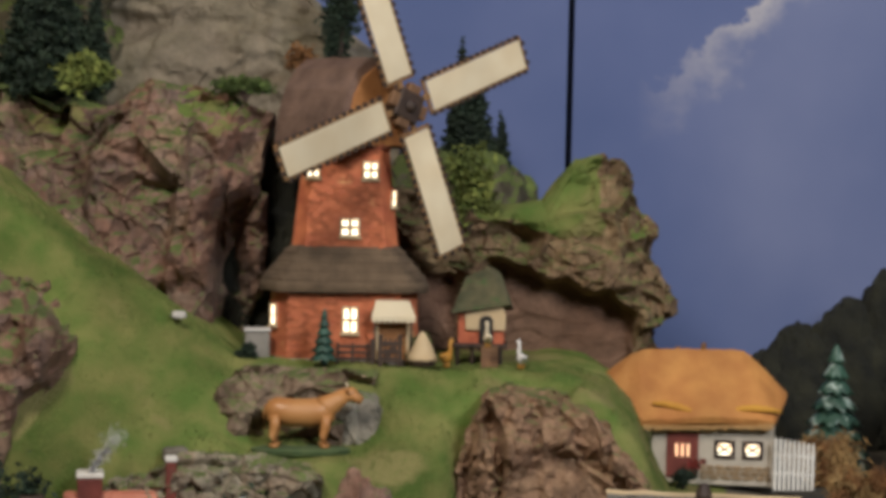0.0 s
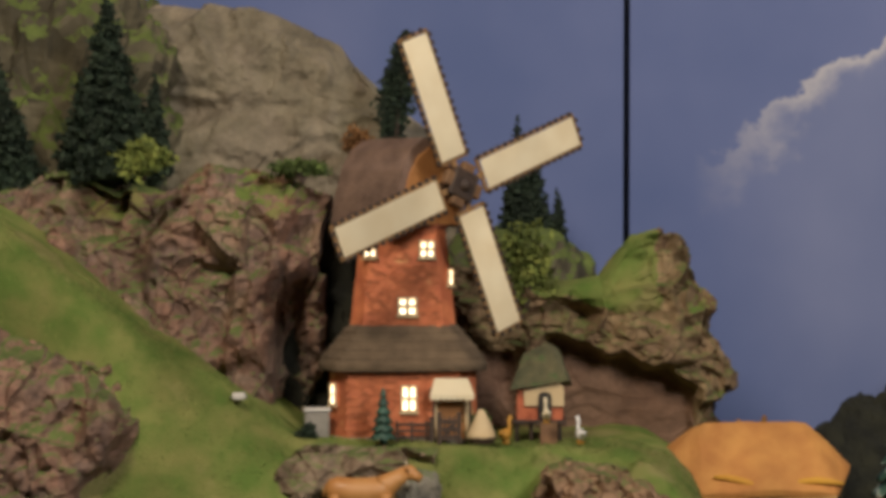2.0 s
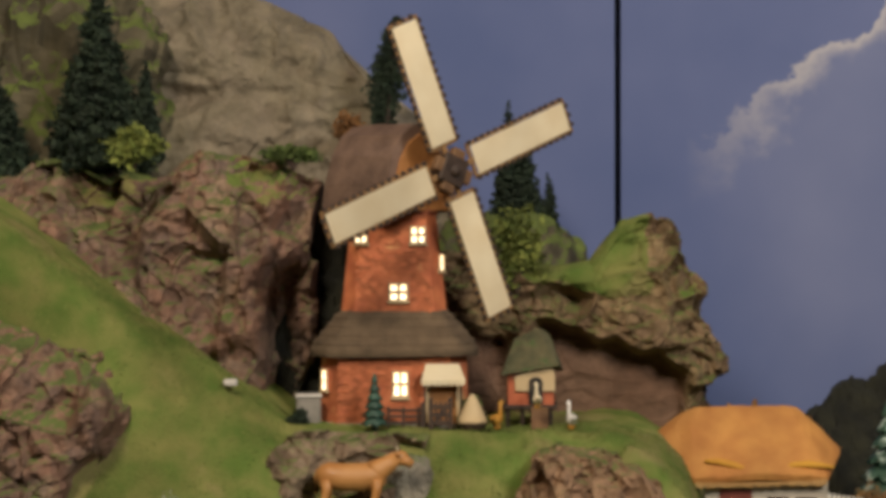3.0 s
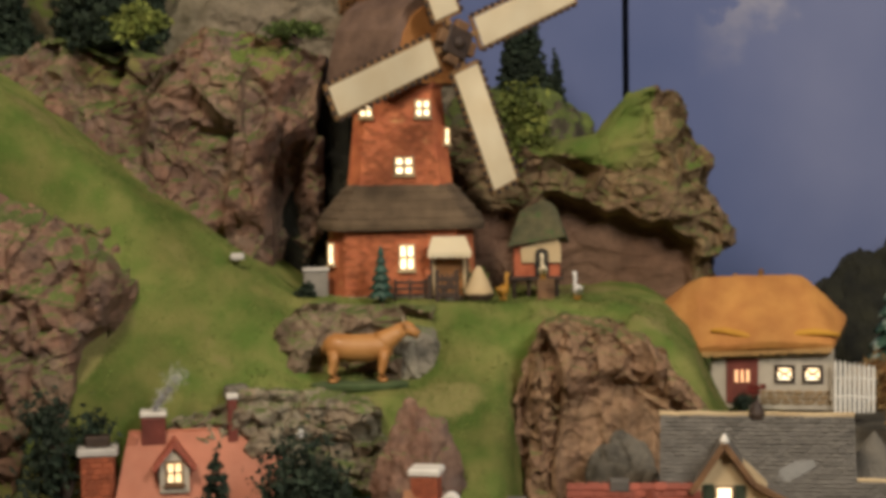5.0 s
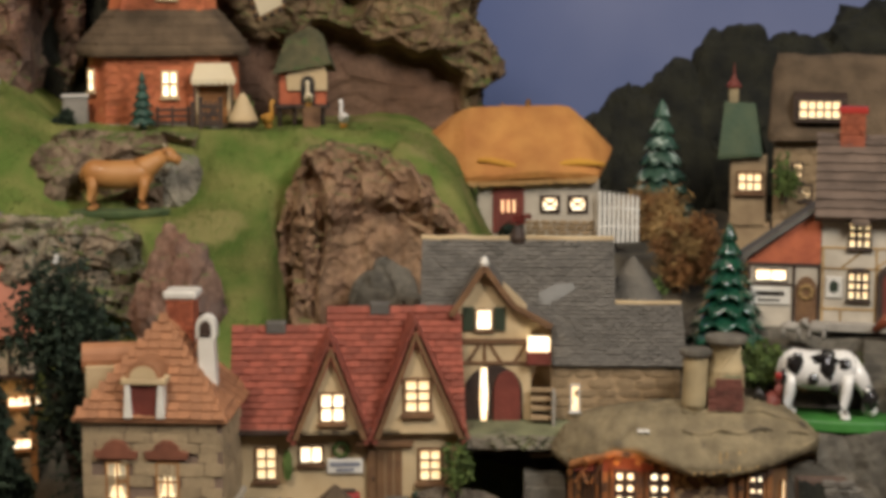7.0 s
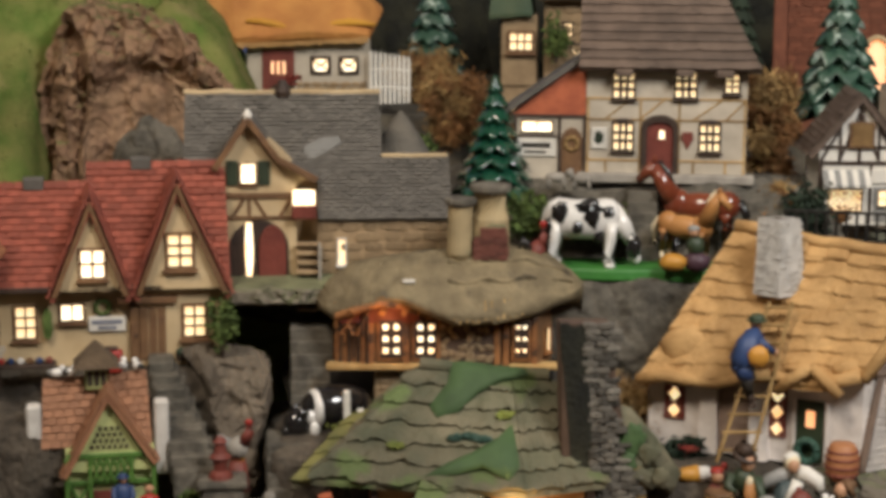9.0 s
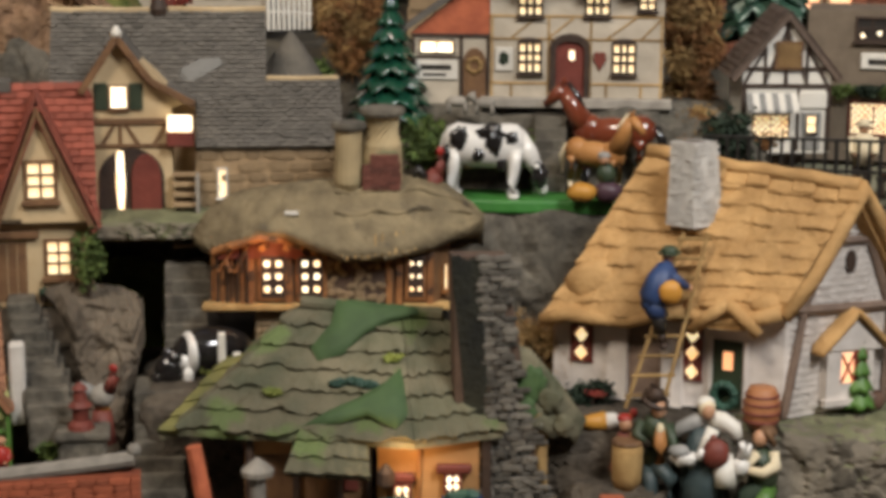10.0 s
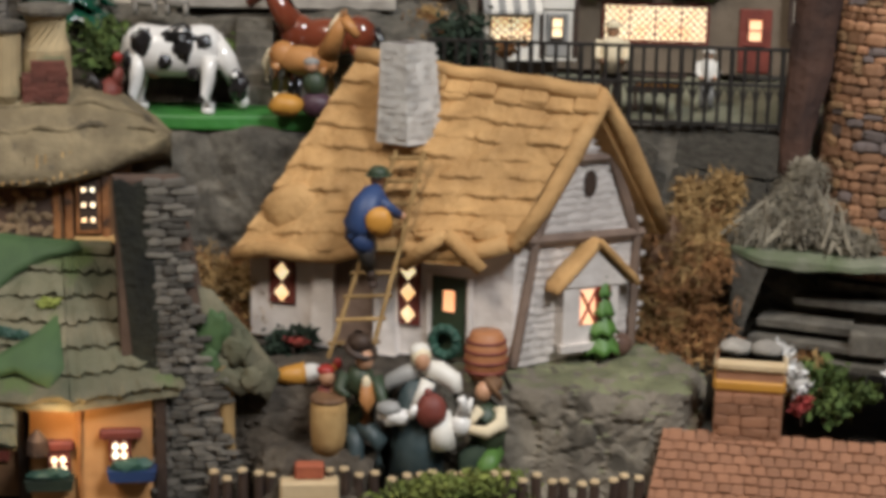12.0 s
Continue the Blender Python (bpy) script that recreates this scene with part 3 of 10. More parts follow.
# profiles from front to back: the pasture, the ledge under the mill, the green tongue, behind the boulder, the bank, the plain
PROFILES = (
    (-0.225, (1.615, 1.635, 1.68, 1.72, 1.76, 2.4), (1.02, 1.226, 1.252, 1.285, 1.30, 1.30)),
    (-0.195, (1.615, 1.635, 1.71, 1.735, 1.755, 2.4), (1.02, 1.228, 1.238, 1.288, 1.298, 1.30)),
    (-0.10, (1.60, 1.63, 1.71, 1.73, 1.755, 2.4), (1.04, 1.222, 1.238, 1.288, 1.298, 1.30)),
    (-0.075, (1.50, 1.55, 1.60, 1.65, 1.70, 1.745, 2.4), (1.05, 1.157, 1.19, 1.224, 1.26, 1.297, 1.30)),
    (-0.02, (1.50, 1.55, 1.60, 1.65, 1.70, 1.745, 2.4), (1.05, 1.15, 1.185, 1.22, 1.256, 1.297, 1.30)),
    (0.0, (1.50, 1.68, 1.715, 1.735, 2.4), (1.03, 1.10, 1.285, 1.297, 1.30)),
    (0.095, (1.50, 1.66, 1.69, 1.735, 2.4), (1.03, 1.10, 1.29, 1.297, 1.30)),
    (0.122, (1.50, 1.65, 1.68, 1.735, 2.4), (1.03, 1.12, 1.27, 1.288, 1.295)),
    (0.147, (1.50, 1.64, 1.68, 1.75, 1.9, 2.4), (1.05, 1.14, 1.24, 1.26, 1.275, 1.28)),
    (0.167, (1.50, 1.64, 1.684, 1.75, 1.9, 2.4), (1.05, 1.13, 1.195, 1.215, 1.23, 1.24)),
    (0.18, (1.50, 1.62, 1.684, 1.75, 2.4), (1.05, 1.12, 1.165, 1.19, 1.2)),
    (0.3, (1.60, 1.75, 2.4), (1.10, 1.175, 1.2)),
)


def land(x, y):
    xs = [p[0] for p in PROFILES]
    zs = [steps(y, FRONT_Y + p[1], FRONT_Z + p[2]) for p in PROFILES]
    z = steps(x, xs, zs)
    return z + max(0.0, -0.22 - x) * 0.72 * ease(1.62, 1.75, y) * (1 if x > -0.8 else max(0, 1.8 + x))


bm = bmesh.new()
nx, ny = 400, 300
grid = [[None] * (ny + 1) for _ in range(nx + 1)]
for i in range(nx + 1):
    for j in range(ny + 1):
        x, y = -1.5 + 3.6 * i / nx, 2.3 * (j / ny) ** 0.6
        p = Vector((x, y, 0))
        z = land(x, y) + 0.006 * noise.noise(p * 16) + 0.0025 * noise.noise(p * 60)
        grid[i][j] = bm.verts.new((x, y, z))
for i in range(nx):
    for j in range(ny):
        f = bm.faces.new((grid[i][j], grid[i + 1][j], grid[i + 1][j + 1], grid[i][j + 1]))
        c = f.calc_center_median()
        f.material_index = 0 if c.y > (1.62 if c.x < -0.1 else 1.47) + 0.01 * noise.noise(c * 9) and c.x < 0.24 and not (0.005 < c.x < 0.085 and c.y < 1.67) else 1
ground = tagged(new("ground", finish("ground", bm, [GRASS, EARTH], True)), "green flocked hillside over dark earth terraces", "ground", kind="structure")

# the painted sky behind it all, in two panels with a dark gap
UNIT[0] = 1.0
backdrop = tagged(new("backdrop"), "painted blue sky with pale cumulus clouds on panels", "backdrop", kind="structure")
part("panel", box(-2.2, 0.098, 2.205, 2.225, 0.2, 3.2), SKY, backdrop)
part("panel", box(0.1055, 3.2, 2.205, 2.225, 0.2, 3.2), SKY, backdrop)
part("seam", box(0.09, 0.114, 2.245, 2.255, 0.2, 3.2), BLACK, backdrop, "dark gap between the panels")
# added room shell, out of view; its pale paint bounces fill light
room = tagged(new("wall_room"), "unseen room walls, pale to bounce fill light", "wall", kind="structure")
ROOM = material("pale_bounce_paint", (0.50, 0.43, 0.35), (0.42, 0.36, 0.29), rough=0.9, scale=4, bump=0.2)
part("wall", box(-2.3, -2.2, -1.6, 2.3, 0.0, 3.2), ROOM, room)
part("wall", box(3.2, 3.3, -1.6, 2.3, 0.0, 3.2), ROOM, room)
part("wall", box(-2.3, 3.3, -1.7, -1.6, 0.0, 3.2), ROOM, room)
floor = tagged(new("floor", finish("floor", box(-2.3, 3.3, -1.7, 2.3, -0.05, 0.0), ROOM)), "unseen room floor, pale to bounce fill light", "floor", kind="structure")
ceiling = tagged(new("ceiling", finish("ceiling", box(-2.3, 3.3, -1.7, 2.3, 3.2, 3.25), ROOM)), "unseen room ceiling, pale to bounce fill light", "ceiling", kind="structure")

BLOCKS = ((12, 0.030, (1.1, 1.0, 0.6)), (27, 0.012, (1.0, 1.0, 0.8)), (64, 0.005, (1.0, 1.0, 1.2)))


def left_shape(x, z):
    pillar = 0.022 * ease(-0.47, -0.44, x) * (1 - ease(-0.385, -0.36, x)) * ease(1.40, 1.46, z)
    under = 0.035 * ease(-0.275, -0.235, x) * (1 - ease(1.42, 1.47, z))
    return 0.10 * abs(x + 0.32) + pillar + under


cliff("left_cliff", "weathered purple-brown cliff with grass on its ledge", 1.80, ((1.2, -0.64), (1.6, -0.64)), ((1.22, -0.216), (1.39, -0.216), (1.444, -0.214), (1.498, -0.206), (1.53, -0.193), (1.57, -0.19)),
      ((-0.64, 1.52), (-0.518, 1.533), (-0.485, 1.557), (-0.457, 1.566), (-0.435, 1.552), (-0.402, 1.543), (-0.369, 1.534), (-0.347, 1.548), (-0.33, 1.561), (-0.298, 1.558), (-0.276, 1.554), (-0.232, 1.547), (-0.202, 1.536), (-0.188, 1.526)),
      1.22, 0.07, [CLIFF_LEFT, GRASS], 1, BLOCKS, left_shape, None,
      lambda x, z, n: 1 if n.z > 0.45 + 0.3 * noise.noise(Vector((x * 40, z * 40, 3))) and (z > 1.505 and (-0.44 < x < -0.36 or -0.29 < x < -0.2)) else 0, 260, 170)


def brow(x):
    return float(np.interp(x, (-0.09, 0.0014, 0.0567, 0.1284, 0.1889), (1.415, 1.408, 1.388, 1.366, 1.34))) + 0.006 * noise.noise(Vector((x * 50, 1, 2)))


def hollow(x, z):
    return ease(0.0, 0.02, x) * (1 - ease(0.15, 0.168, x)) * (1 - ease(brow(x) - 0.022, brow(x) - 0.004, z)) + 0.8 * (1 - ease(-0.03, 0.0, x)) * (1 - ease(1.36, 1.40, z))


def turf(x):
    return float(np.interp(x, (-0.02, 0.0, 0.05, 0.10, 0.12), (1.45, 1.43, 1.424, 1.408, 1.42))) + 0.008 * noise.noise(Vector((x * 45, 5, 1)))


def turfed(x, z):
    return -0.012 < x < 0.122 + 0.012 * noise.noise(Vector((z * 60, 2, 7))) and z > turf(x)


# the hollow takes the darker brown, with the overhang's shade in its colour
cliff("right_cliff", "olive-brown overhanging cliff with a smooth hollow and a turfed horn", 1.885, ((1.2, -0.10), (1.6, -0.10)),
      ((1.22, 0.192), (1.281, 0.194), (1.315, 0.198), (1.337, 0.208), (1.357, 0.204), (1.373, 0.192), (1.393, 0.179), (1.418, 0.185), (1.443, 0.174), (1.46, 0.163), (1.482, 0.155), (1.495, 0.145)),
      ((-0.10, 1.455), (-0.072, 1.459), (-0.038, 1.453), (0.007, 1.446), (0.029, 1.442), (0.0626, 1.448), (0.079, 1.470), (0.096, 1.489), (0.11, 1.493), (0.124, 1.497), (0.146, 1.493)),
      1.24, 0.055, [CLIFF_RIGHT, CAVE_FACE_SHADE, GRASS], 6, ((14, 0.024, (0.8, 1, 1.1)), (31, 0.011, (0.8, 1, 1.2)), (76, 0.0045, (0.9, 1, 1.2))),
      lambda x, z: 0.042 * hollow(x, z) + 0.25 * max(0.0, z - turf(x)) * (1 - ease(0.04, 0.15, x)), lambda x, z: (1 - 0.86 * min(1.0, hollow(x, z))) * (1 - 0.85 * ease(-0.004, 0.01, z - turf(x)) * ease(-0.02, 0.0, x) * (1 - ease(0.07, 0.15, x))),
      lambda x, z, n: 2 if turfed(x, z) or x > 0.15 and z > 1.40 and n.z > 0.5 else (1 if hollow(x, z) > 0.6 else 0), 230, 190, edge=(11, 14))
cliff("mountain", "pale grey rounded mountain below the painted sky", 2.07, ((1.3, -0.56), (1.8, -0.56)), ((1.3, -0.07), (1.5986, -0.10), (1.6174, -0.13), (1.64, -0.165), (1.66, -0.18), (1.70, -0.205), (1.76, -0.24)),
      ((-0.56, 1.74), (-0.448, 1.757), (-0.391, 1.75), (-0.315, 1.744), (-0.258, 1.718), (-0.22, 1.699), (-0.195, 1.663), (-0.182, 1.641), (-0.1445, 1.6174), (-0.113, 1.5986)),
      1.36, 0.05, [CLIFF_FAR], 4, ((9, 0.010, (0.9, 1, 1.1)), (22, 0.005, (0.8, 1, 1.2))), lambda x, z: 0.022 * noise.fractal(Vector((x * 9, z * 11, 3.3)), 0.9, 2.1, 4) - 0.018 * (1 - ease(1.60, 1.635, z + 0.05 * (x + 0.3))), None, None, 180, 120, "mountain", "structure", 0.03)
# shadow in the gap beside the mill is put into this black colour
crag("left_cliff", (-0.205, 1.985, 1.37), (0.075, 0.07, 0.16), 7, 3, BLACK_HILL_SHADE, "cliff behind the mill, painted black for its shade", 5, 0.2, 5, 0.7, "cliff")
crag("mountain", (-0.55, 2.1, 1.55), (0.17, 0.1, 0.25), 0, 5, ROCK_FAR_MOSS, "mossy brown mountainside below the painted sky", 6, 0.16, 3, 0.4, "mountain", "structure")
crag("hillside", (-0.02, 2.06, 1.42), (0.09, 0.06, 0.085), 0, 9, ROCK_FAR_MOSS, "green hillside behind the mill", 5, 0.15, 3, 0.3, "hill")
cliff("boulder", "grey-brown broken boulder on the grass slope", 1.622, ((1.0, -0.66), (1.6, -0.66)), ((1.10, -0.40), (1.2256, -0.394), (1.2658, -0.384), (1.2908, -0.362), (1.3158, -0.3525), (1.3458, -0.358), (1.3708, -0.371), (1.40, -0.385)),
      ((-0.66, 1.43), (-0.4745, 1.408), (-0.434, 1.396), (-0.399, 1.389), (-0.3716, 1.378), (-0.362, 1.362)), 1.12, 0.06, [CLIFF_LEFT], 10, BLOCKS, None, None, None, 150, 130, "rock", edge=(18, 12))
cliff("rock_ledge", "layered brown rock under the mill terrace", 1.695, ((1.2, -0.238), (1.247, -0.237), (1.278, -0.231), (1.30, -0.22)), ((1.2, -0.088), (1.231, -0.088), (1.267, -0.083), (1.30, -0.084)), ((-0.22, 1.298), (-0.15, 1.301), (-0.084, 1.296)), 1.215, 0.03,
      [LEDGE_ROCK], 11, ((17, 0.022, (1.0, 1, 0.9)), (42, 0.007, (0.8, 1, 1.3)), (100, 0.002, (1, 1, 1))), lambda x, z: 0.012 * ease(-0.13, -0.1, x), None, None, 110, 60, "rock", edge=(10, 14))
crag("rock", (-0.106, 1.72, 1.248), (0.026, 0.03, 0.034), 5, 12, ROCK_BAND, "smooth grey rock beside the brown cow", 5, 0.14, 8, 0.4)
cliff("rock_ledge", "jagged grey rock band below the pasture", 1.603, ((1.1, -0.36), (1.25, -0.36)), ((1.1, -0.10), (1.181, -0.11), (1.21, -0.12), (1.24, -0.14)), ((-0.36, 1.185), (-0.34, 1.196), (-0.30, 1.218), (-0.252, 1.232), (-0.2176, 1.2337), (-0.179, 1.2345), (-0.14, 1.227), (-0.12, 1.21)), 1.12, 0.03,
      [BAND_ROCK], 13, ((20, 0.018, (0.8, 1, 1.1)), (45, 0.009, (0.8, 1, 1.2)), (100, 0.004, (1, 1, 1))), None, None, None, 150, 70, "rock", edge=(10, 14))
crag("rock_peak", (-0.09, 1.56, 1.162), (0.044, 0.03, 0.08), 5, 14, CLIFF_LEFT, "pointed reddish brown rock behind the roofs", 5, 0.2, 7, -0.6, chip=1.2)


def pit_shape(x, z):
    k = ((x - 0.075) / 0.062) ** 2 + ((z - 1.165) / 0.085) ** 2
    return 0.02 * (1 - ease(0.45, 1.1, k))


def pit_rough(x, z):
    k = ((x - 0.075) / 0.062) ** 2 + ((z - 1.165) / 0.085) ** 2
    return 0.4 + 0.8 * ease(0.5, 0.95, k)


cliff("cave_boulder", "big pitted tan boulder set in the green bank", 1.628, ((1.0, -0.032), (1.111, -0.026), (1.136, -0.0206), (1.181, -0.0127), (1.221, -0.0124), (1.261, -0.002), (1.281, 0.013), (1.295, 0.036)),
      ((1.0, 0.176), (1.13, 0.172), (1.2005, 0.165), (1.2155, 0.154), (1.24, 0.1357), (1.26, 0.117), (1.283, 0.0916), (1.295, 0.075)), ((0.036, 1.2935), (0.075, 1.2935)), 1.05, 0.05,
      [CLIFF_PIT], 15, ((15, 0.012, (1.5, 1, 0.35)), (36, 0.007, (1.2, 1, 0.6)), (80, 0.005, (1.0, 1, 0.9))), pit_shape, pit_rough, None, 170, 190, "rock", edge=(16, 16))
crag("slate_rock", (0.078, 1.605, 1.145), (0.034, 0.03, 0.058), -1, 16, ROCK_SLATE, "dark slate rock at the foot of the boulder", 5, 0.17, 5, 0.0, chip=1.1)
for k, (x, z, r) in enumerate(((0.315, 1.262, 0.032), (0.35, 1.285, 0.042), (0.40, 1.302, 0.05), (0.462, 1.33, 0.056), (0.528, 1.318, 0.06))):
    crag("dark_hill", (x, 2.06, z - 0.07), (r * 1.15, 0.045, 0.07 + r), -10, 17 + k, BLACK_HILL_SHADE, "black bushy hill against the sky", 5, 0.16, 6, 0.1, "hill", chip=0.5)
crag("dark_hill", (0.74, 2.05, 1.27), (0.22, 0.06, 0.165), -14, 19, BLACK_HILL_SHADE, "black rounded hill against the sky", 5, 0.14, 4, 0.3, "hill", chip=0.9)

crag("terrace_ledge", (0.178, 1.44, 1.092), (0.05, 0.05, 0.0075), -4, 28, ROCK_STEP, "mossy stone ledge over the dark hollow", 5, 0.1, 9, 0.9)
crag("terrace_rock", (0.175, 1.575, 1.02), (0.125, 0.07, 0.075), -4, 20, ROCK_DARK_SHADE, "dark rock terrace under the slate-roofed farm", 5, 0.1, 8, 0.9)
crag("terrace_rock", (0.46, 1.50, 1.09), (0.17, 0.075, 0.078), -14, 21, ROCK_SLATE, "dark rock terrace under the inn", 5, 0.08, 8, 0.95)
crag("terrace_rock", (0.43, 1.415, 1.04), (0.105, 0.052, 0.068), -14, 22, ROCK_SLATE, "grey rock terrace under the painted pasture", 5, 0.08, 8, 0.95)
crag("terrace_rock", (0.68, 1.42, 1.055), (0.17, 0.085, 0.058), -20, 23, PALE_GROUND, "pale ground terrace under the shops", 5, 0.06, 8, 0.95)
crag("terrace_rock", (0.02, 1.46, 0.97), (0.135, 0.09, 0.075), 0, 24, ROCK_DARK_SHADE, "dark rock terrace under the cream house", 5, 0.08, 8, 0.95)
# dark tone here stands in for the shade under the hall
crag("terrace_rock", (0.28, 1.43, 0.985), (0.10, 0.07, 0.05), -7, 25, EARTH, "rock under the thatched hall, dark to hold its shade", 5, 0.1, 8, 0.9)


def flock(name, count, x0, x1, y0, y1, seed, size):
    """Short fibres that stand all over the green slope."""
    rnd = np.random.RandomState(seed)
    verts, polys = [], []
    while len(polys) < count:
        x, y = rnd.uniform(x0, x1), rnd.uniform(y0, y1)
        q = Vector((x, y, 0))
        if y < (1.625 if x < -0.1 else 1.48) or 0.005 < x < 0.085 and y < 1.67 or noise.noise(q * 30) < rnd.uniform(-0.7, 0.5):
            continue
        z = land(x, y) + 0.006 * noise.noise(q * 16) + 0.0025 * noise.noise(q * 60)
        s = size * rnd.uniform(0.5, 1.5)
        a = rnd.uniform(0, math.pi)
        dx, dy = math.cos(a) * s * 0.5, math.sin(a) * s * 0.5
        k = len(verts)
        verts += [(x - dx, y - dy, z - 0.0006), (x + dx, y + dy, z - 0.0006), (x + dx * 0.4 + rnd.uniform(-s, s) * 0.5, y + dy * 0.4 - s * 0.4, z + s)]
        polys.append((k, k + 1, k + 2))
    me = bpy.data.meshes.new(name)
    me.from_pydata(verts, [], polys)
    me.materials.append(FLOCK)
    return tagged(new(name, me), "short green flock fibres on the slope", "grass", kind="stuff")


flock("grass", 30000, -0.62, 0.2, 1.48, 1.80, 5, 0.0014)

# ---- kits that several models share ----
def add_loft(bm, foot, levels, centre):
    """A tapering body: the outline foot, drawn in x and y, scaled about centre at each (scale, z)."""
    t = bmesh.new()
    rings = [[t.verts.new((centre[0] + (x - centre[0]) * s, centre[1] + (y - centre[1]) * s, z)) for x, y in foot] for s, z in levels]
    n = len(foot)
    for a, b in zip(rings, rings[1:]):
        for k in range(n):
            t.faces.new((a[k], a[(k + 1) % n], b[(k + 1) % n], b[k]))
    t.faces.new(rings[0][::-1])
    t.faces.new(rings[-1])
    return merge(bm, t)


def loft(foot, levels, centre):
    return add_loft(bmesh.new(), foot, levels, centre)


def unit_tile():
    """A tile one wide, one long and one thick: thin at its head, thick and a little rounded at its tail."""
    bm = bmesh.new()
    v = [bm.verts.new(p) for p in ((-0.48, -0.5, 0), (0.48, -0.5, 0), (0.48, 0.62, -0.1), (-0.48, 0.62, -0.1), (-0.48, -0.46, 1.0), (0, -0.5, 1.15), (0.48, -0.46, 1.0), (0.48, 0.62, 0.15), (-0.48, 0.62, 0.15))]
    for f in ((0, 1, 6, 5, 4), (4, 5, 6, 7, 8), (1, 2, 7, 6), (0, 4, 8, 3), (2, 3, 8, 7)):
        bm.faces.new([v[i] for i in f])
    return bm


def unit_stone(bev=0.2):
    bm = bmesh.new()
    bmesh.ops.create_cube(bm, size=1)
    bmesh.ops.bevel(bm, geom=bm.edges[:], offset=bev, segments=1, affect="EDGES")
    return bm


def lay(name, make, mat, parent, poses, limit=300):
    """Pieces as objects of their own on one mesh; those past the limit joined as stuff."""
    mesh = finish(name, make, mat)
    pieces(name, mesh, parent, poses[:limit])
    rest = poses[limit:]
    if rest:
        co = np.array([v.co for v in mesh.vertices])
        co = np.c_[co, np.ones(len(co))]
        faces = [tuple(p.vertices) for p in mesh.polygons]
        verts, polys = [], []
        for k, m in enumerate(rest):
            verts.append((co @ np.array(m).T)[:, :3])
            polys += [tuple(i + k * len(co) for i in f) for f in faces]
        me = bpy.data.meshes.new(name + "_rest")
        me.from_pydata(np.concatenate(verts).tolist(), [], polys)
        me.materials.append(mat)
        ob = new(name + "_cover", me)
        ob.parent = parent
        tagged(ob, kind="stuff")


def basis(c, right, up, w, h, thick):
    """A pose at c whose x runs along right, y along up and z out of the face, scaled."""
    r, u = right.normalized(), up.normalized()
    n = r.cross(u).normalized()
    u = n.cross(r)
    m = Matrix((r * w, u * h, n * thick)).transposed().to_4x4()
    m.translation = c
    return m


def tile_roof(name, parent, mat, a, b, c, d, rows, wide, thick=2.2, seed=1, jit=0.12, limit=300, make=None):
    """Rows of tiles over the slope with eave a to b and ridge d to c."""
    rnd = random.Random(seed)
    u = UNIT[0]
    a, b, c, d = (Vector(p) * u for p in (a, b, c, d))
    out = []
    for r in range(rows):
        k0, k1 = r / rows, (r + 1) / rows
        l0, r0, l1, r1 = a.lerp(d, k0), b.lerp(c, k0), a.lerp(d, k1), b.lerp(c, k1)
        lm, rm = (l0 + l1) / 2, (r0 + r1) / 2
        width = (rm - lm).length
        n = max(1, round(width / (wide * u)))
        shift = 0.5 if r % 2 else 0.0
        for i in range(n + (1 if shift else 0)):
            s0, s1 = max(0.0, (i - shift) / n), min(1.0, (i + 1 - shift) / n)
            if s1 - s0 < 0.15 / n:
                continue
            s = (s0 + s1) / 2
            lo, hi = l0.lerp(r0, s), l1.lerp(r1, s)
            w = width * (s1 - s0)
            out.append(basis((lo + hi) / 2, rm - lm, hi - lo, w * rnd.uniform(1 - jit * 0.4, 1.0), (hi - lo).length * rnd.uniform(1.0, 1 + jit), thick * u * rnd.uniform(0.7, 1.3)))
    lay(name, make or unit_tile(), mat, parent, out, limit)


def stone_face(name, parent, mat, o, right, up, w, h, rows, wide, thick=3.0, seed=1, bev=0.24, limit=300, skip=(), gap=0.9, ragged=0.0):
    """Uneven stones or bricks in courses over a flat face with its lower left corner at o. skip: (x0, x1, z0, z1) left free."""
    rnd = random.Random(seed)
    u = UNIT[0]
    o, right, up = Vector(o) * u, Vector(right).normalized(), Vector(up).normalized()
    out, z = [], 0.0
    hs = [rnd.uniform(0.75, 1.25) for _ in range(rows)]
    hs = [k * h / sum(hs) for k in hs]
    for k, row in enumerate(hs):
        x = -rnd.uniform(0, wide * 0.5)
        while x < w:
            ww = wide * rnd.uniform(0.6, 1.5)
            x0, x1 = max(0, x), min(w, x + ww)
            x += ww
            if x1 - x0 < wide * 0.25:
                continue
            cx, cz = (x0 + x1) / 2, z + row / 2
            if any(p <= cx <= q and r <= cz <= s for p, q, r, s in skip):
                continue
            m = basis(o + right * cx * u + up * cz * u, right, up, (x1 - x0) * gap * u, row * gap * u, thick * u * rnd.uniform(0.6, 1.4))
            m.translation += right * rnd.uniform(-ragged, ragged) * u + up * rnd.uniform(-ragged, ragged) * 0.5 * u
            out.append(m @ Matrix.Rotation(rnd.uniform(-0.06, 0.06) * (1 + ragged * 0.7), 4, "Z") @ Matrix.Diagonal((1 + ragged * rnd.uniform(-0.03, 0.03), 1 + ragged * rnd.uniform(-0.05, 0.05), 1 + ragged * rnd.uniform(-0.06, 0.1), 1)))
        z += row
    lay(name, unit_stone(bev), mat, parent, out, limit)


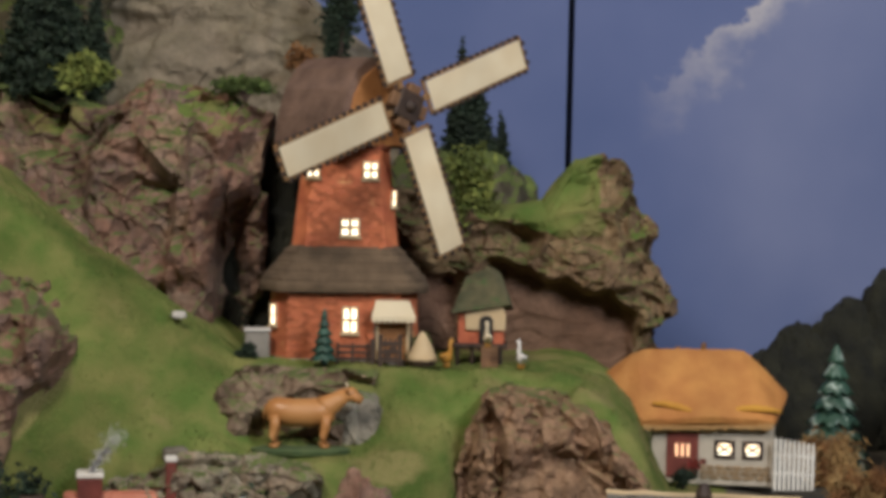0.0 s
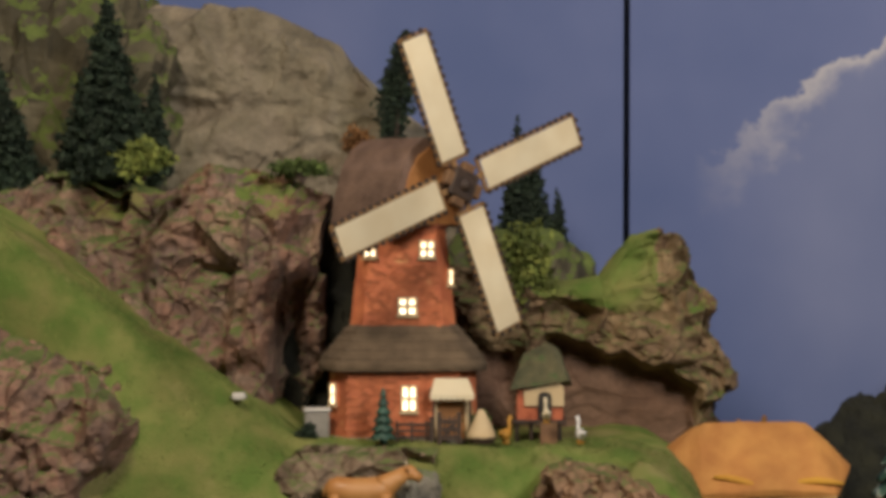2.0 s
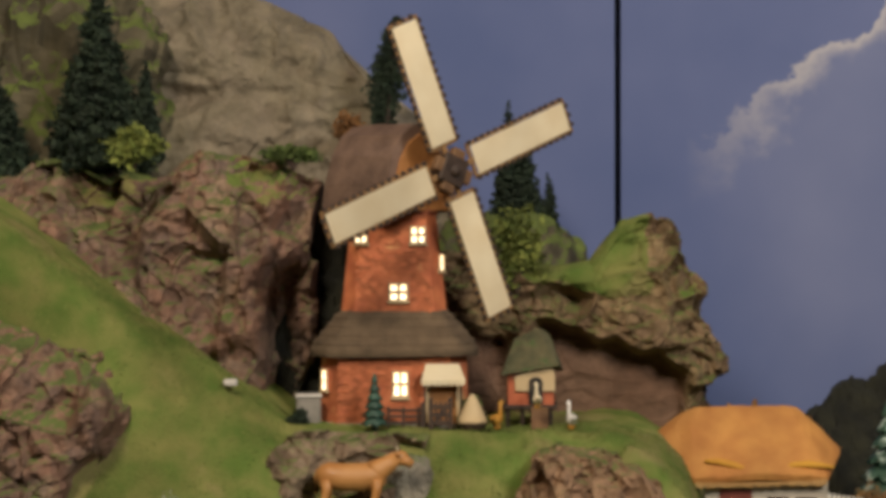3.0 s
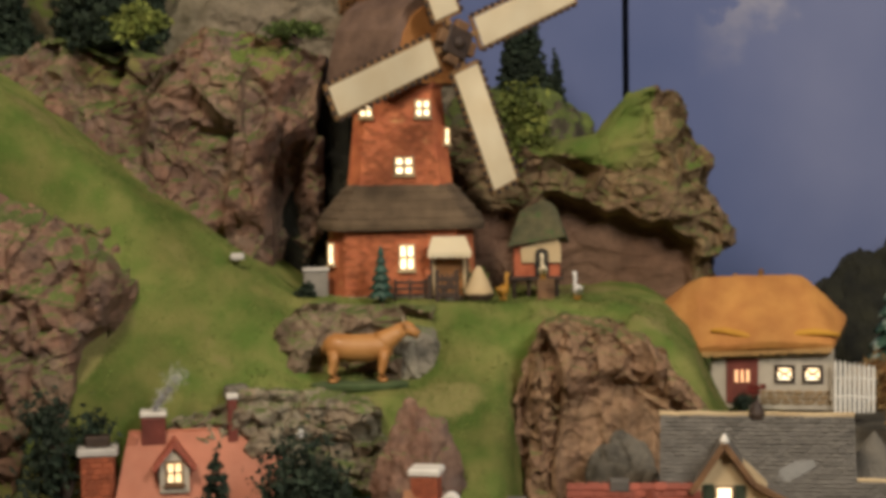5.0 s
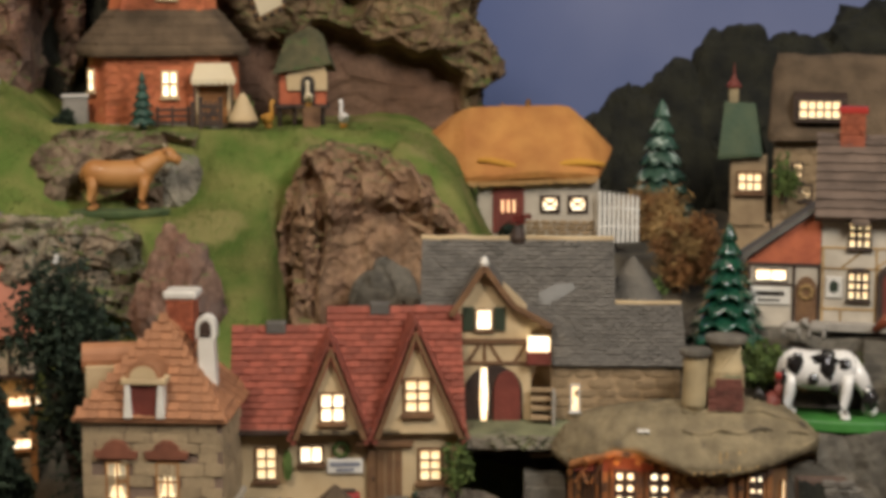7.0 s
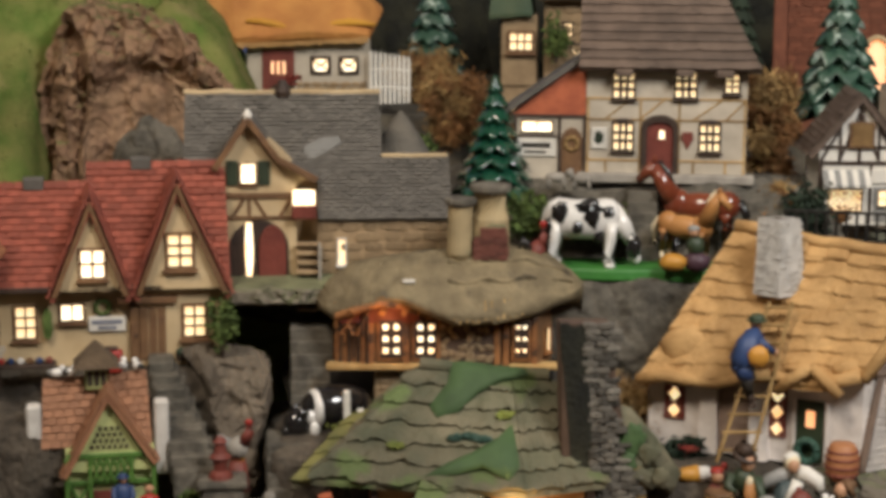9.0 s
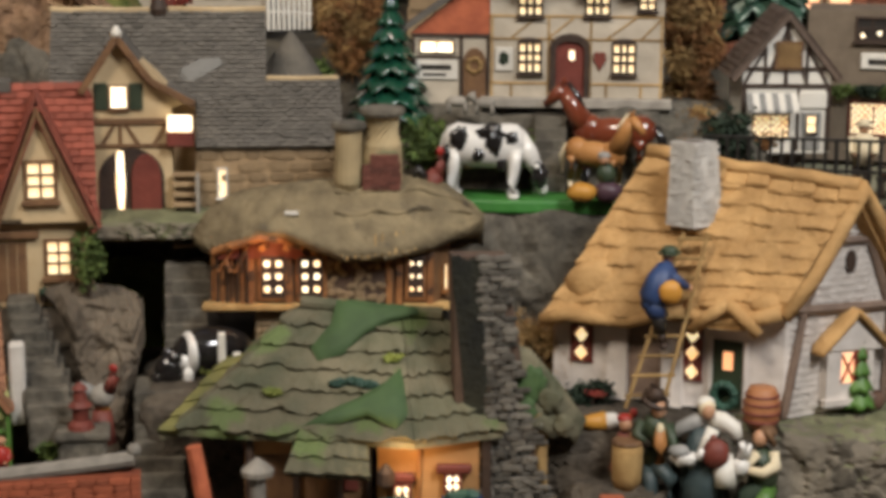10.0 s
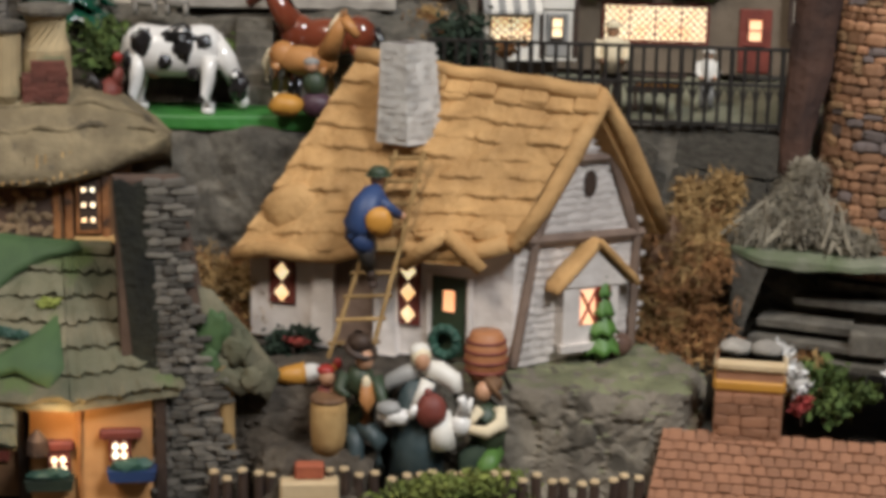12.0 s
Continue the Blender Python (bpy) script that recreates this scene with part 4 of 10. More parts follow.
def window(parent, x, z, w, h, y=0.0, nx=2, nz=2, frame_mat=None, glass=None, fw=3.0, deep=3.0, sill=True, turn=0.0, arch=False, label="", bars=0.055):
    """A framed window with glazing bars; its lit panes are pieces of their own. y: the face of the wall."""
    frame_mat, glass = frame_mat or TIMBER, glass or WARM
    bm = bmesh.new()
    x0, x1, z0, z1 = -w / 2, w / 2, -h / 2, h / 2
    add_box(bm, x0 - fw, x0, -deep, 1, z0 - fw, z1 + fw, 0.4)
    add_box(bm, x1, x1 + fw, -deep, 1, z0 - fw, z1 + fw, 0.4)
    add_box(bm, x0, x1, -deep, 1, z1, z1 + fw, 0.4)
    add_box(bm, x0, x1, -deep, 1, z0 - fw, z0, 0.4)
    if arch:
        add_prism(bm, [(x0 - fw, z1 + fw)] + [((w / 2 + fw) * -math.cos(math.pi * k / 8), z1 + fw + w * 0.22 * math.sin(math.pi * k / 8)) for k in range(1, 8)] + [(x1 + fw, z1 + fw)], -deep, 1)
    if sill:
        add_box(bm, x0 - fw * 1.7, x1 + fw * 1.7, -deep - fw, 1, z0 - fw * 2, z0 - fw * 0.9, 0.5)
    bar = max(0.9, min(w, h) * bars)
    for k in range(1, nx):
        c = x0 + w * k / nx
        add_box(bm, c - bar, c + bar, -deep * 0.55, 0, z0, z1)
    for k in range(1, nz):
        c = z0 + h * k / nz
        add_box(bm, x0, x1, -deep * 0.6, 0, c - bar, c + bar)
    m = Matrix.Translation((x, y, z)) @ Matrix.Rotation(radians(turn), 4, "Z")
    bmesh.ops.transform(bm, matrix=m, verts=bm.verts)
    ob = part("window", bm, frame_mat, parent, label)
    pane = finish("pane", box(-w / nx / 2 * UNIT[0], w / nx / 2 * UNIT[0], -0.4 * UNIT[0], 0.4 * UNIT[0], -h / nz / 2 * UNIT[0], h / nz / 2 * UNIT[0]), glass)
    for i in range(nx):
        for j in range(nz):
            p = m @ Vector((x0 + w * (i + 0.5) / nx, -0.5, z0 + h * (j + 0.5) / nz)) * UNIT[0]
            q = new("pane", pane)
            q.parent = ob
            q.matrix_basis = Matrix.Translation(p) @ Matrix.Rotation(radians(turn), 4, "Z")
    return ob


def lattice_window(parent, x, z, w, h, y, lights, frame_mat, glass, fw, deep, pitch):
    """A window of several lights with slanting leads; each light is a pane of its own with its lattice."""
    bm = bmesh.new()
    x0, x1, z0, z1 = x - w / 2, x + w / 2, z - h / 2, z + h / 2
    outer = [(x0 - fw, z0 - fw), (x1 + fw, z0 - fw), (x1 + fw, z1 + fw), (x0 - fw, z1 + fw)]
    add_prism(bm, outer, y - deep, y - 0.6)
    ob = part("window", bm, frame_mat, parent)
    lw = (w - fw * 0.6 * (lights - 1)) / lights
    for k in range(lights):
        a = x0 + k * (lw + fw * 0.6)
        pane = part("pane", box(a, a + lw, y - deep - 0.8, y - deep + 0.4, z0, z1), glass, ob)
        lead = bmesh.new()
        n = int((lw + h) / pitch) + 1
        for sgn in (-1, 1):
            for i in range(1, n):
                c = i * pitch
                p, q = (c, 0.0), (c - h, h)
                if p[0] > lw:
                    p = (lw, c - lw)
                if q[0] < 0:
                    q = (0.0, c)
                if p[1] >= h or q[1] <= 0:
                    continue
                e = [(a + (v[0] if sgn > 0 else lw - v[0]), z0 + v[1]) for v in (p, q)]
                add_tube(lead, [(e[0][0], y - deep - 1.2, e[0][1]), (e[1][0], y - deep - 1.2, e[1][1])], [0.8, 0.8], 4)
        part("leading", lead, frame_mat, pane)
    return ob


def beam(parent, x0, z0, x1, z1, w, mat, y=0.0, deep=2.5, name="beam"):
    """A timber on the face of a wall, from point to point."""
    a, b = Vector((x0, 0, z0)), Vector((x1, 0, z1))
    ln = (b - a).length
    m = Matrix.Translation((a + b) / 2 + Vector((0, y, 0))) @ Matrix.Rotation(-math.atan2(z1 - z0, x1 - x0), 4, "Y")
    return part(name, add_box(bmesh.new(), -ln / 2, ln / 2, -deep, 1.0, -w / 2, w / 2, w * 0.12, m), mat, parent)


def arch_poly(x0, x1, z0, z1, spring, n=8):
    """The outline of a door with a round head."""
    c, r = (x0 + x1) / 2, (x1 - x0) / 2
    return [(x0, z0), (x1, z0), (x1, spring)] + [(c + r * math.cos(math.pi * k / n), spring + (z1 - spring) * math.sin(math.pi * k / n)) for k in range(1, n)] + [(x0, spring)]


def figurine(name, at, rz, u, bits, label, category="figurine", group=""):
    """One plain mesh from bits of (material, bmesh), in units of u mm."""
    mats, bm = [], bmesh.new()
    for mat, t in bits:
        if mat not in mats:
            mats.append(mat)
        k = len(bm.faces)
        merge(bm, t)
        bm.faces.ensure_lookup_table()
        for f in bm.faces[k:]:
            f.material_index = mats.index(mat)
            f.smooth = True
    bmesh.ops.scale(bm, vec=(u / 1000,) * 3, verts=bm.verts)
    ob = tagged(new(name, finish(name, bm, mats)), label, category, group)
    ob.matrix_basis = pose(*at, 0, 0, rz)
    return ob


def leaf_cloud(count, radius, size, seed, squash=(1, 1, 1), hollow=0.5, spread=None, curl=0.5, thin=0.55):
    """Many small folded leaves thrown through a lumpy ball, in metres."""
    rnd = np.random.RandomState(seed)
    d = rnd.normal(size=(count, 3))
    d /= np.linalg.norm(d, axis=1)[:, None]
    off = Vector((seed * 3.3, seed * 1.7, seed * 0.9))
    lump = np.array([0.8 + 0.75 * noise.noise(Vector(p) * 2.3 + off) for p in d])
    r = radius * lump * (hollow + (1 - hollow) * rnd.rand(count) ** 0.5)
    c = d * r[:, None] * np.array(squash)
    a = rnd.normal(size=(count, 3))
    a /= np.linalg.norm(a, axis=1)[:, None]
    b = np.cross(a, rnd.normal(size=(count, 3)))
    b /= np.linalg.norm(b, axis=1)[:, None]
    s = size * rnd.uniform(0.5, 1.3, count)[:, None]
    n = np.cross(a, b) * s * curl
    v = np.stack([c - a * s, c + b * s * thin + n * 0.3, c + a * s * 1.2, c - b * s * thin + n * 0.3], 1).reshape(-1, 3)
    return v, [(4 * k, 4 * k + 1, 4 * k + 2, 4 * k + 3) for k in range(count)]


def leaves(name, mat, parent, batches):
    verts, polys, k = [], [], 0
    for v, p in batches:
        verts.append(v)
        polys += [tuple(i + k for i in f) for f in p]
        k += len(v)
    me = bpy.data.meshes.new(name)
    me.from_pydata(np.concatenate(verts).tolist(), [], polys)
    me.materials.append(mat)
    ob = new(name, me)
    ob.parent = parent
    return ob


def bush(name, at, radius, seed, mat, label, squash=(1, 0.8, 0.8), size=0.0035, count=900, clumps=6, category="bush", group=""):
    """Limbs that fork from one foot and carry clumps of small leaves."""
    rnd = random.Random(seed)
    ob = thing(name, at, 0, label, category, group)
    UNIT[0] = 1.0
    batches = []
    for k in range(clumps):
        p = Vector((rnd.uniform(-0.6, 0.6) * radius * squash[0], rnd.uniform(-0.5, 0.5) * radius * squash[1], radius * squash[2] * rnd.uniform(0.35, 1.35)))
        part("stem", tube([(0, 0, -0.004), p * 0.5 + Vector((0, 0, 0.004)), p], [radius * 0.06, radius * 0.04, radius * 0.015], 5), TIMBER_DARK, ob)
        v, f = leaf_cloud(count // clumps, radius * rnd.uniform(0.45, 0.7), size, seed * 13 + k, squash, 0.35)
        batches.append((v + np.array(p), f))
    leaves("foliage", mat, ob, batches)
    return ob


def conifer(name, at, height, radius, seed, mat, label, tiers=9, fine=110, size=0.0045, category="tree", group="", lean=0.0):
    """A fir with a tapered trunk, boughs in uneven whorls and needles in sprays along them."""
    rnd = random.Random(seed)
    ob = thing(name, at, 0, label, category, group)
    UNIT[0] = 1.0
    part("trunk", tube([(0, 0, -0.005), (lean * 0.4, 0, height * 0.5), (lean, 0, height * 0.97)], [radius * 0.13, radius * 0.08, radius * 0.02], 7), TIMBER_DARK, ob)
    limbs, batches = bmesh.new(), []
    for k in range(tiers):
        f = k / (tiers - 1)
        z = height * (0.1 + 0.86 * f)
        reach = radius * (1 - f) ** 0.85 + radius * 0.07
        n = max(4, round(9 * (1 - f)) + 3)
        for j in range(n):
            a = 2 * math.pi * (j + rnd.random() * 0.8) / n + k
            r = reach * rnd.uniform(0.75, 1.1)
            foot = Vector((lean * f, 0, z))
            tip = foot + Vector((math.cos(a) * r, math.sin(a) * r, -r * rnd.uniform(0.25, 0.5)))
            if k % 2 == 0:
                add_tube(limbs, [foot, tip], [radius * 0.03, radius * 0.008], 4)
            m = max(6, int(fine * (1 - f * 0.7) / 9))
            v, fc = leaf_cloud(m, r * 0.34 + size, size * (1 - 0.4 * f), seed * 31 + k * 17 + j, (1, 1, 0.55), 0.2)
            batches.append((v + np.array(foot.lerp(tip, 0.68)), fc))
            v, fc = leaf_cloud(m // 2 + 3, r * 0.2 + size, size * (1 - 0.4 * f), seed * 37 + k * 11 + j, (1, 1, 0.5), 0.2)
            batches.append((v + np.array(tip), fc))
    v, fc = leaf_cloud(20, size * 1.6, size * 0.7, seed, (0.5, 0.5, 1.6), 0.1)
    batches.append((v + np.array((lean, 0, height)), fc))
    part("boughs", limbs, TIMBER_DARK, ob)
    leaves("crown", mat, ob, batches)
    return ob


def glazed_tree(name, at, height, radius, seed, mat, label, tiers=7, points=9, category="tree", group="", dip=0.5, base=None):
    """A moulded fir: tiers of pointed boughs that hang one over the other."""
    rnd = random.Random(seed)
    ob = thing(name, at, 0, label, category, group)
    UNIT[0] = 1.0
    part("trunk", lathe([(radius * 0.28, 0), (radius * 0.22, height * 0.15), (radius * 0.1, height * 0.5)], 10), base or mat, ob)
    for k in range(tiers):
        f0 = k / tiers
        z1 = height * (0.1 + 0.9 * min(1, (k + 1.55) / (tiers + 0.55)))
        z0 = height * (0.1 + 0.88 * f0)
        r = radius * (1 - f0) ** 0.9 + radius * 0.05
        bm = bmesh.new()
        n, rings = points * 4, []
        turn = rnd.random() * 6
        for q in range(6):
            g = q / 5
            ring = []
            for j in range(n):
                a = 2 * math.pi * j / n + turn
                lobe = 0.5 + 0.5 * math.cos(points * (a - turn))
                rr = (r * g ** 0.75) * (1 - 0.2 * (1 - lobe) * g) + 0.0004
                zz = z1 + (z0 - z1) * g - dip * (lobe - 0.4) * r * 0.42 * g * g
                rr *= 1 + 0.1 * noise.noise(Vector((math.cos(a) * 3, math.sin(a) * 3, k * 2.0 + g * 3 + seed)))
                ring.append(bm.verts.new((rr * math.cos(a), rr * math.sin(a), zz)))
            rings.append(ring)
        rings.append([bm.verts.new((v.co.x * 0.35, v.co.y * 0.35, v.co.z + r * 0.12)) for v in rings[-1]])
        for a, b in zip(rings, rings[1:]):
            for j in range(n):
                bm.faces.new((a[j], a[(j + 1) % n], b[(j + 1) % n], b[j]))
        part("bough_tier", bm, mat, ob, smooth=True)
    return ob


def dry_brush(name, at, radius, seed, label, mats=None, squash=(1, 0.7, 1), count=1500, size=0.006, clumps=9, category="dried moss"):
    """A heap of dried brown moss: a core of tangled tufts."""
    rnd = random.Random(seed)
    ob = thing(name, at, 0, label, category)
    UNIT[0] = 1.0
    core = ball((0, 0, radius * squash[2] * 0.55), (radius * squash[0] * 0.48, radius * squash[1] * 0.48, radius * squash[2] * 0.5), 3, 0.5, 2.2, seed)
    part("core", core, TIMBER, ob)
    for m, mat in enumerate(mats or (RUST_LEAF, STRAW)):
        batches = []
        for k in range(clumps):
            p = Vector((rnd.uniform(-0.62, 0.62) * radius * squash[0], rnd.uniform(-0.6, 0.3) * radius * squash[1], radius * squash[2] * rnd.uniform(0.02, 1.1)))
            v, f = leaf_cloud(count // clumps // 2, radius * rnd.uniform(0.3, 0.55), size * 2.3, seed * 7 + k + 40 * m, (1, 0.9, 1), 0.3, curl=0.9, thin=0.13)
            batches.append((v + np.array(p), f))
        tagged(leaves("tuft_mass", mat, ob, batches), kind="stuff")
    return ob

# ---- the windmill ----
def hull(points, cuts=0, smooth=0, wob=0.0, seed=0):
    """A rounded solid over the points."""
    bm = bmesh.new()
    for p in points:
        bm.verts.new(p)
    got = bmesh.ops.convex_hull(bm, input=bm.verts)
    bmesh.ops.delete(bm, geom=list({g for g in got["geom_interior"] + got["geom_unused"] if isinstance(g, bmesh.types.BMVert)}), context="VERTS")
    for _ in range(cuts):
        bmesh.ops.triangulate(bm, faces=bm.faces)
        bmesh.ops.subdivide_edges(bm, edges=bm.edges[:], cuts=1, use_grid_fill=True)
    for _ in range(smooth):
        bmesh.ops.smooth_vert(bm, verts=bm.verts, factor=0.5, use_axis_x=True, use_axis_y=True, use_axis_z=True)
    if wob:
        for v in bm.verts:
            v.co += Vector((0, 0, 1)) * wob * noise.fractal(v.co * 0.06 + Vector((seed * 3.1, 0, 0)), 1.0, 2.0, 3)
    return bm


UNIT[0] = 0.0005295
mill = thing("windmill", (-0.1242, 1.7852, 1.2984), 4.3, "red brick model windmill with thatched skirt roof and cream sails", "windmill")
FOOT = ((-98, 0), (104, 0), (136, 42), (136, 160), (104, 200), (-98, 200), (-132, 160), (-132, 42))
MID = (2, 100)
lower = part("lower_wall", loft(FOOT, ((1.0, -6), (0.97, 122)), MID), BRICK_GLOW, mill)
upper = part("upper_wall", loft(FOOT, ((0.72, 185), (0.56, 380)), MID), BRICK_GLOW, mill)
part("footing", loft(FOOT, ((1.05, -8), (1.05, 3)), MID), STONE_GREY, mill)
rnd = random.Random(5)
bricks, up_bricks = [], []
for row in range(17):
    z = 3 + row * 7
    s = 1.0 - 0.03 * z / 120
    for col in range(18):
        x = -96 + col * 11.6 + (5.8 if row % 2 else 0)
        if x < 100 and rnd.random() < 0.72 and not (-8 < x < 34 and 40 < z < 105) and not (55 < x < 122 and z < 100):
            bricks.append(basis(Vector((MID[0] + (x - MID[0]) * s, MID[1] - MID[1] * s - 0.4, z)) * UNIT[0], Vector((1, 0, 0)), Vector((0, 0, 1)), 10.6 * UNIT[0], 5.8 * UNIT[0], rnd.uniform(1.2, 3.2) * UNIT[0]))
for row in range(26):
    z = 200 + row * 7
    s = 0.72 - 0.16 * (z - 185) / 195
    for col in range(13):
        x = -62 + col * 11.6 + (5.8 if row % 2 else 0)
        if abs(x) < 98 * s and rnd.random() < 0.7 and not any(abs(x - a) < 26 and abs(z - b) < 26 for a, b in ((-57, 336), (45, 336), (10, 234))):
            up_bricks.append(basis(Vector((x, MID[1] - MID[1] * s - 0.4, z)) * UNIT[0], Vector((1, 0, 0)), Vector((0, 0.08, 1)), 10.6 * UNIT[0], 5.8 * UNIT[0], rnd.uniform(1.2, 3.2) * UNIT[0]))
lay("brick", unit_stone(0.12), BRICK_GLOW, lower, bricks)
lay("brick", unit_stone(0.12), BRICK_GLOW, upper, up_bricks)
skirt = bmesh.new()
add_loft(skirt, FOOT, ((1.12, 120), (1.13, 132), (1.06, 146), (0.93, 168), (0.80, 188), (0.715, 200)), MID)
bmesh.ops.subdivide_edges(skirt, edges=skirt.edges[:], cuts=2, use_grid_fill=True)
for v in skirt.verts:
    v.co += Vector((0, 0, 1)) * 3.2 * noise.noise(v.co * 0.07)
skirt = part("skirt_roof", skirt, THATCH_BROWN, mill, "brown thatched skirt roof", True)
for k, (s, z) in enumerate(((1.075, 145), (0.985, 160), (0.89, 175), (0.80, 190))):
    part("thatch_course", loft(FOOT, ((s + 0.012, z), (s + 0.02, z - 4), (s - 0.05, z + 5)), MID), THATCH_BROWN, skirt)
part("cornice", loft(FOOT, ((0.585, 372), (0.60, 376), (0.60, 384), (0.57, 388)), MID), BRICK_RED, mill)
# the cap turns its gable to the right
TURN = Matrix.Translation((2, 100, 0)) @ Matrix.Rotation(radians(38), 4, "Z")
prof = [(-82, 376), (-84, 384), (-76, 430), (-62, 478), (-40, 515), (-12, 536), (12, 536), (40, 515), (62, 478), (76, 430), (84, 384), (82, 376)]
cap = prism(prof, -78, 108, 0, TURN)
bmesh.ops.subdivide_edges(cap, edges=[e for e in cap.edges if e.calc_length() > 60], cuts=6, use_grid_fill=True)
for v in cap.verts:
    v.co += Vector((0.4, 0, 1)) * 4 * noise.noise(v.co * 0.05)
cap = part("cap_roof", cap, material("red_brown_thatch", (0.20, 0.125, 0.09), (0.13, 0.08, 0.058), rough=0.8, scale=60, bump=0.7, bump_scale=240), mill, "brown thatched mill cap", False)
part("cap_gable", prism([(-66, 380), (-60, 430), (-48, 470), (-30, 500), (0, 520), (30, 500), (48, 470), (60, 430), (66, 380)], -84, -76, 0.5, TURN), ORANGE_WOOD, mill, "orange boarded gable of the cap")
for x, z, w, h, y, tn in ((-57, 336, 18, 24, 39, 0), (45, 336, 22, 25, 39, 0), (10, 234, 28, 26, 31, 0), (13, 72, 22, 40, 1, 0)):
    window(mill, x, z, w, h, y, 2, 2, PLASTER, WARM_WHITE, 3.6, 4, bars=0.11)
window(mill, 87, 286, 11, 26, 58, 1, 2, PLASTER, WARM_WHITE, 3, 3, True, 53)
window(mill, -122, 78, 12, 34, 26, 1, 2, PLASTER, WARM_WHITE, 3, 3, True, -51)
# the porch: a scalloped awning over a dark gate
door = part("door", prism([(64, 0), (112, 0), (112, 82), (64, 82)], -3, 2, 0.6), ORANGE_WOOD, mill, "orange-brown plank door")
part("door_frame", prism([(58, 0), (64, 0), (64, 86), (112, 86), (112, 0), (118, 0), (118, 92), (58, 92)], -5, 1), PLASTER, door)
awn = bmesh.new()
for k in range(8):
    x = 50 + k * 9.6
    add_prism(awn, [(x, 76), (x + 2.4, 72), (x + 7.2, 72), (x + 9.6, 76), (x + 9.6, 82), (x, 82)], -34, -31)
add_slab(awn, (50, -34, 82), (127, -34, 82), (117, 1, 108), (58, 1, 108), 3)
part("awning", awn, CREAM, mill, "cream scalloped awning")
for x in (56, 120):
    part("awning_post", box(x - 2, x + 2, -31, -27, 0, 80, 0.4), TIMBER_DARK, mill)
# the sails
AXLE = Matrix.Translation((104, -12, 450)) @ Matrix.Rotation(radians(33), 4, "Z")
part("axle", add_tube(bmesh.new(), [AXLE @ Vector((0, 70, -4)), AXLE @ Vector((0, -14, 0))], [9, 8], 10), TIMBER_DARK, mill)
hub = bmesh.new()
add_box(hub, -26, 26, -12, 12, -26, 26, 3, AXLE @ Matrix.Rotation(radians(22), 4, "Y"))
add_lathe(hub, [(9, 0), (12, 5), (7, 10), (2, 12)], 10, AXLE @ Matrix.Translation((0, -11, 0)) @ Matrix.Rotation(radians(90), 4, "X"))
hub = part("hub", hub, TIMBER_DARK, mill, "carved dark brown sail hub")
for k in range(4):
    m = AXLE @ Matrix.Rotation(radians(22 + 90 * k), 4, "Y")
    part("socket", add_box(bmesh.new(), 14, 40, -10, 6, -13, 13, 2, m), TIMBER, hub, "brown wooden sail socket")
SAIL_WOOD = material("ochre_wood", (0.34, 0.19, 0.075), (0.22, 0.115, 0.045), rough=0.7, scale=90, bump=0.4)
PEG = finish("peg", box(-4 * UNIT[0], 4 * UNIT[0], -2.2 * UNIT[0], 2.2 * UNIT[0], -3.4 * UNIT[0], 3.4 * UNIT[0]), TIMBER_DARK)
for k in range(4):
    m = AXLE @ Matrix.Rotation(radians(-(22 + 90 * k)), 4, "Y")
    bm = bmesh.new()
    add_box(bm, 8, 276, -3, 3, -5, 5, 0.8, m)
    for z in (-33, 27):
        add_box(bm, 44, 279, -2.5, 2.5, z, z + 6, 0.6, m)
    for x in (44, 273):
        add_box(bm, x, x + 6, -2.5, 2.5, -33, 33, 0.6, m)
    sail = part("sail", bm, SAIL_WOOD, mill, "wooden sail frame with pegged edges")
    pieces("peg", PEG, sail, [Matrix.Translation((m @ Vector((52 + j * 15.4, -3, z))) * UNIT[0]) @ m.to_3x3().to_4x4() for j in range(15) for z in (-33, 33)] + [Matrix.Translation((m @ Vector((279, -3, z))) * UNIT[0]) @ m.to_3x3().to_4x4() for z in (-18, 0, 18)])
    part("sailcloth", add_box(bmesh.new(), 51, 272, -5.2, -3.4, -26.5, 26.5, 0.4, m), CREAM, sail, "cream sailcloth")

# ---- round the mill ----
UNIT[0] = 0.0005295
fence = thing("wooden_fence", (-0.1242, 1.7852, 1.2984), 4.3, "low dark wooden rail fence before the mill", "fence")
for x in (-8, 18, 44, 50):
    part("post", box(x - 2.5, x + 2.5, -40, -36, -4, 36, 0.6), TIMBER_DARK, fence)
for z in (8, 19, 30):
    part("rail", box(-10, 48, -41.5, -40, z - 2.5, z + 2.5, 0.5), TIMBER_DARK, fence)
gate = thing("wooden_gate", (-0.1242, 1.7852, 1.2984), 4.3, "dark wooden garden gate at the mill door", "gate")
for x in (52, 66, 100):
    part("post", box(x - 4, x + 4, -50, -43, -4, 52 if x > 60 else 44, 1), TIMBER_DARK, gate)
for z in (8, 22, 36):
    part("board", box(68, 99, -49, -45, z - 4, z + 4, 0.6), TIMBER_DARK, gate)
part("brace", add_prism(bmesh.new(), [(68, 6), (74, 6), (99, 40), (93, 40)], -50.5, -49), TIMBER_DARK, gate)
for x in (75, 83.5, 92):
    part("slat", box(x - 2, x + 2, -46.5, -44, 2, 46, 0.5), TIMBER_DARK, gate)
crate = thing("stone_trough", (-0.2033, 1.7806, 1.3), 6.4, "grey stone trough beside the mill wall", "trough")
t = box(-22, 22, -14, 14, -4, 46, 3)
part("basin", t, STONE_GREY, crate)
part("rim", box(-24, 24, -16, 16, 46, 52, 2), STONE_PALE, crate)
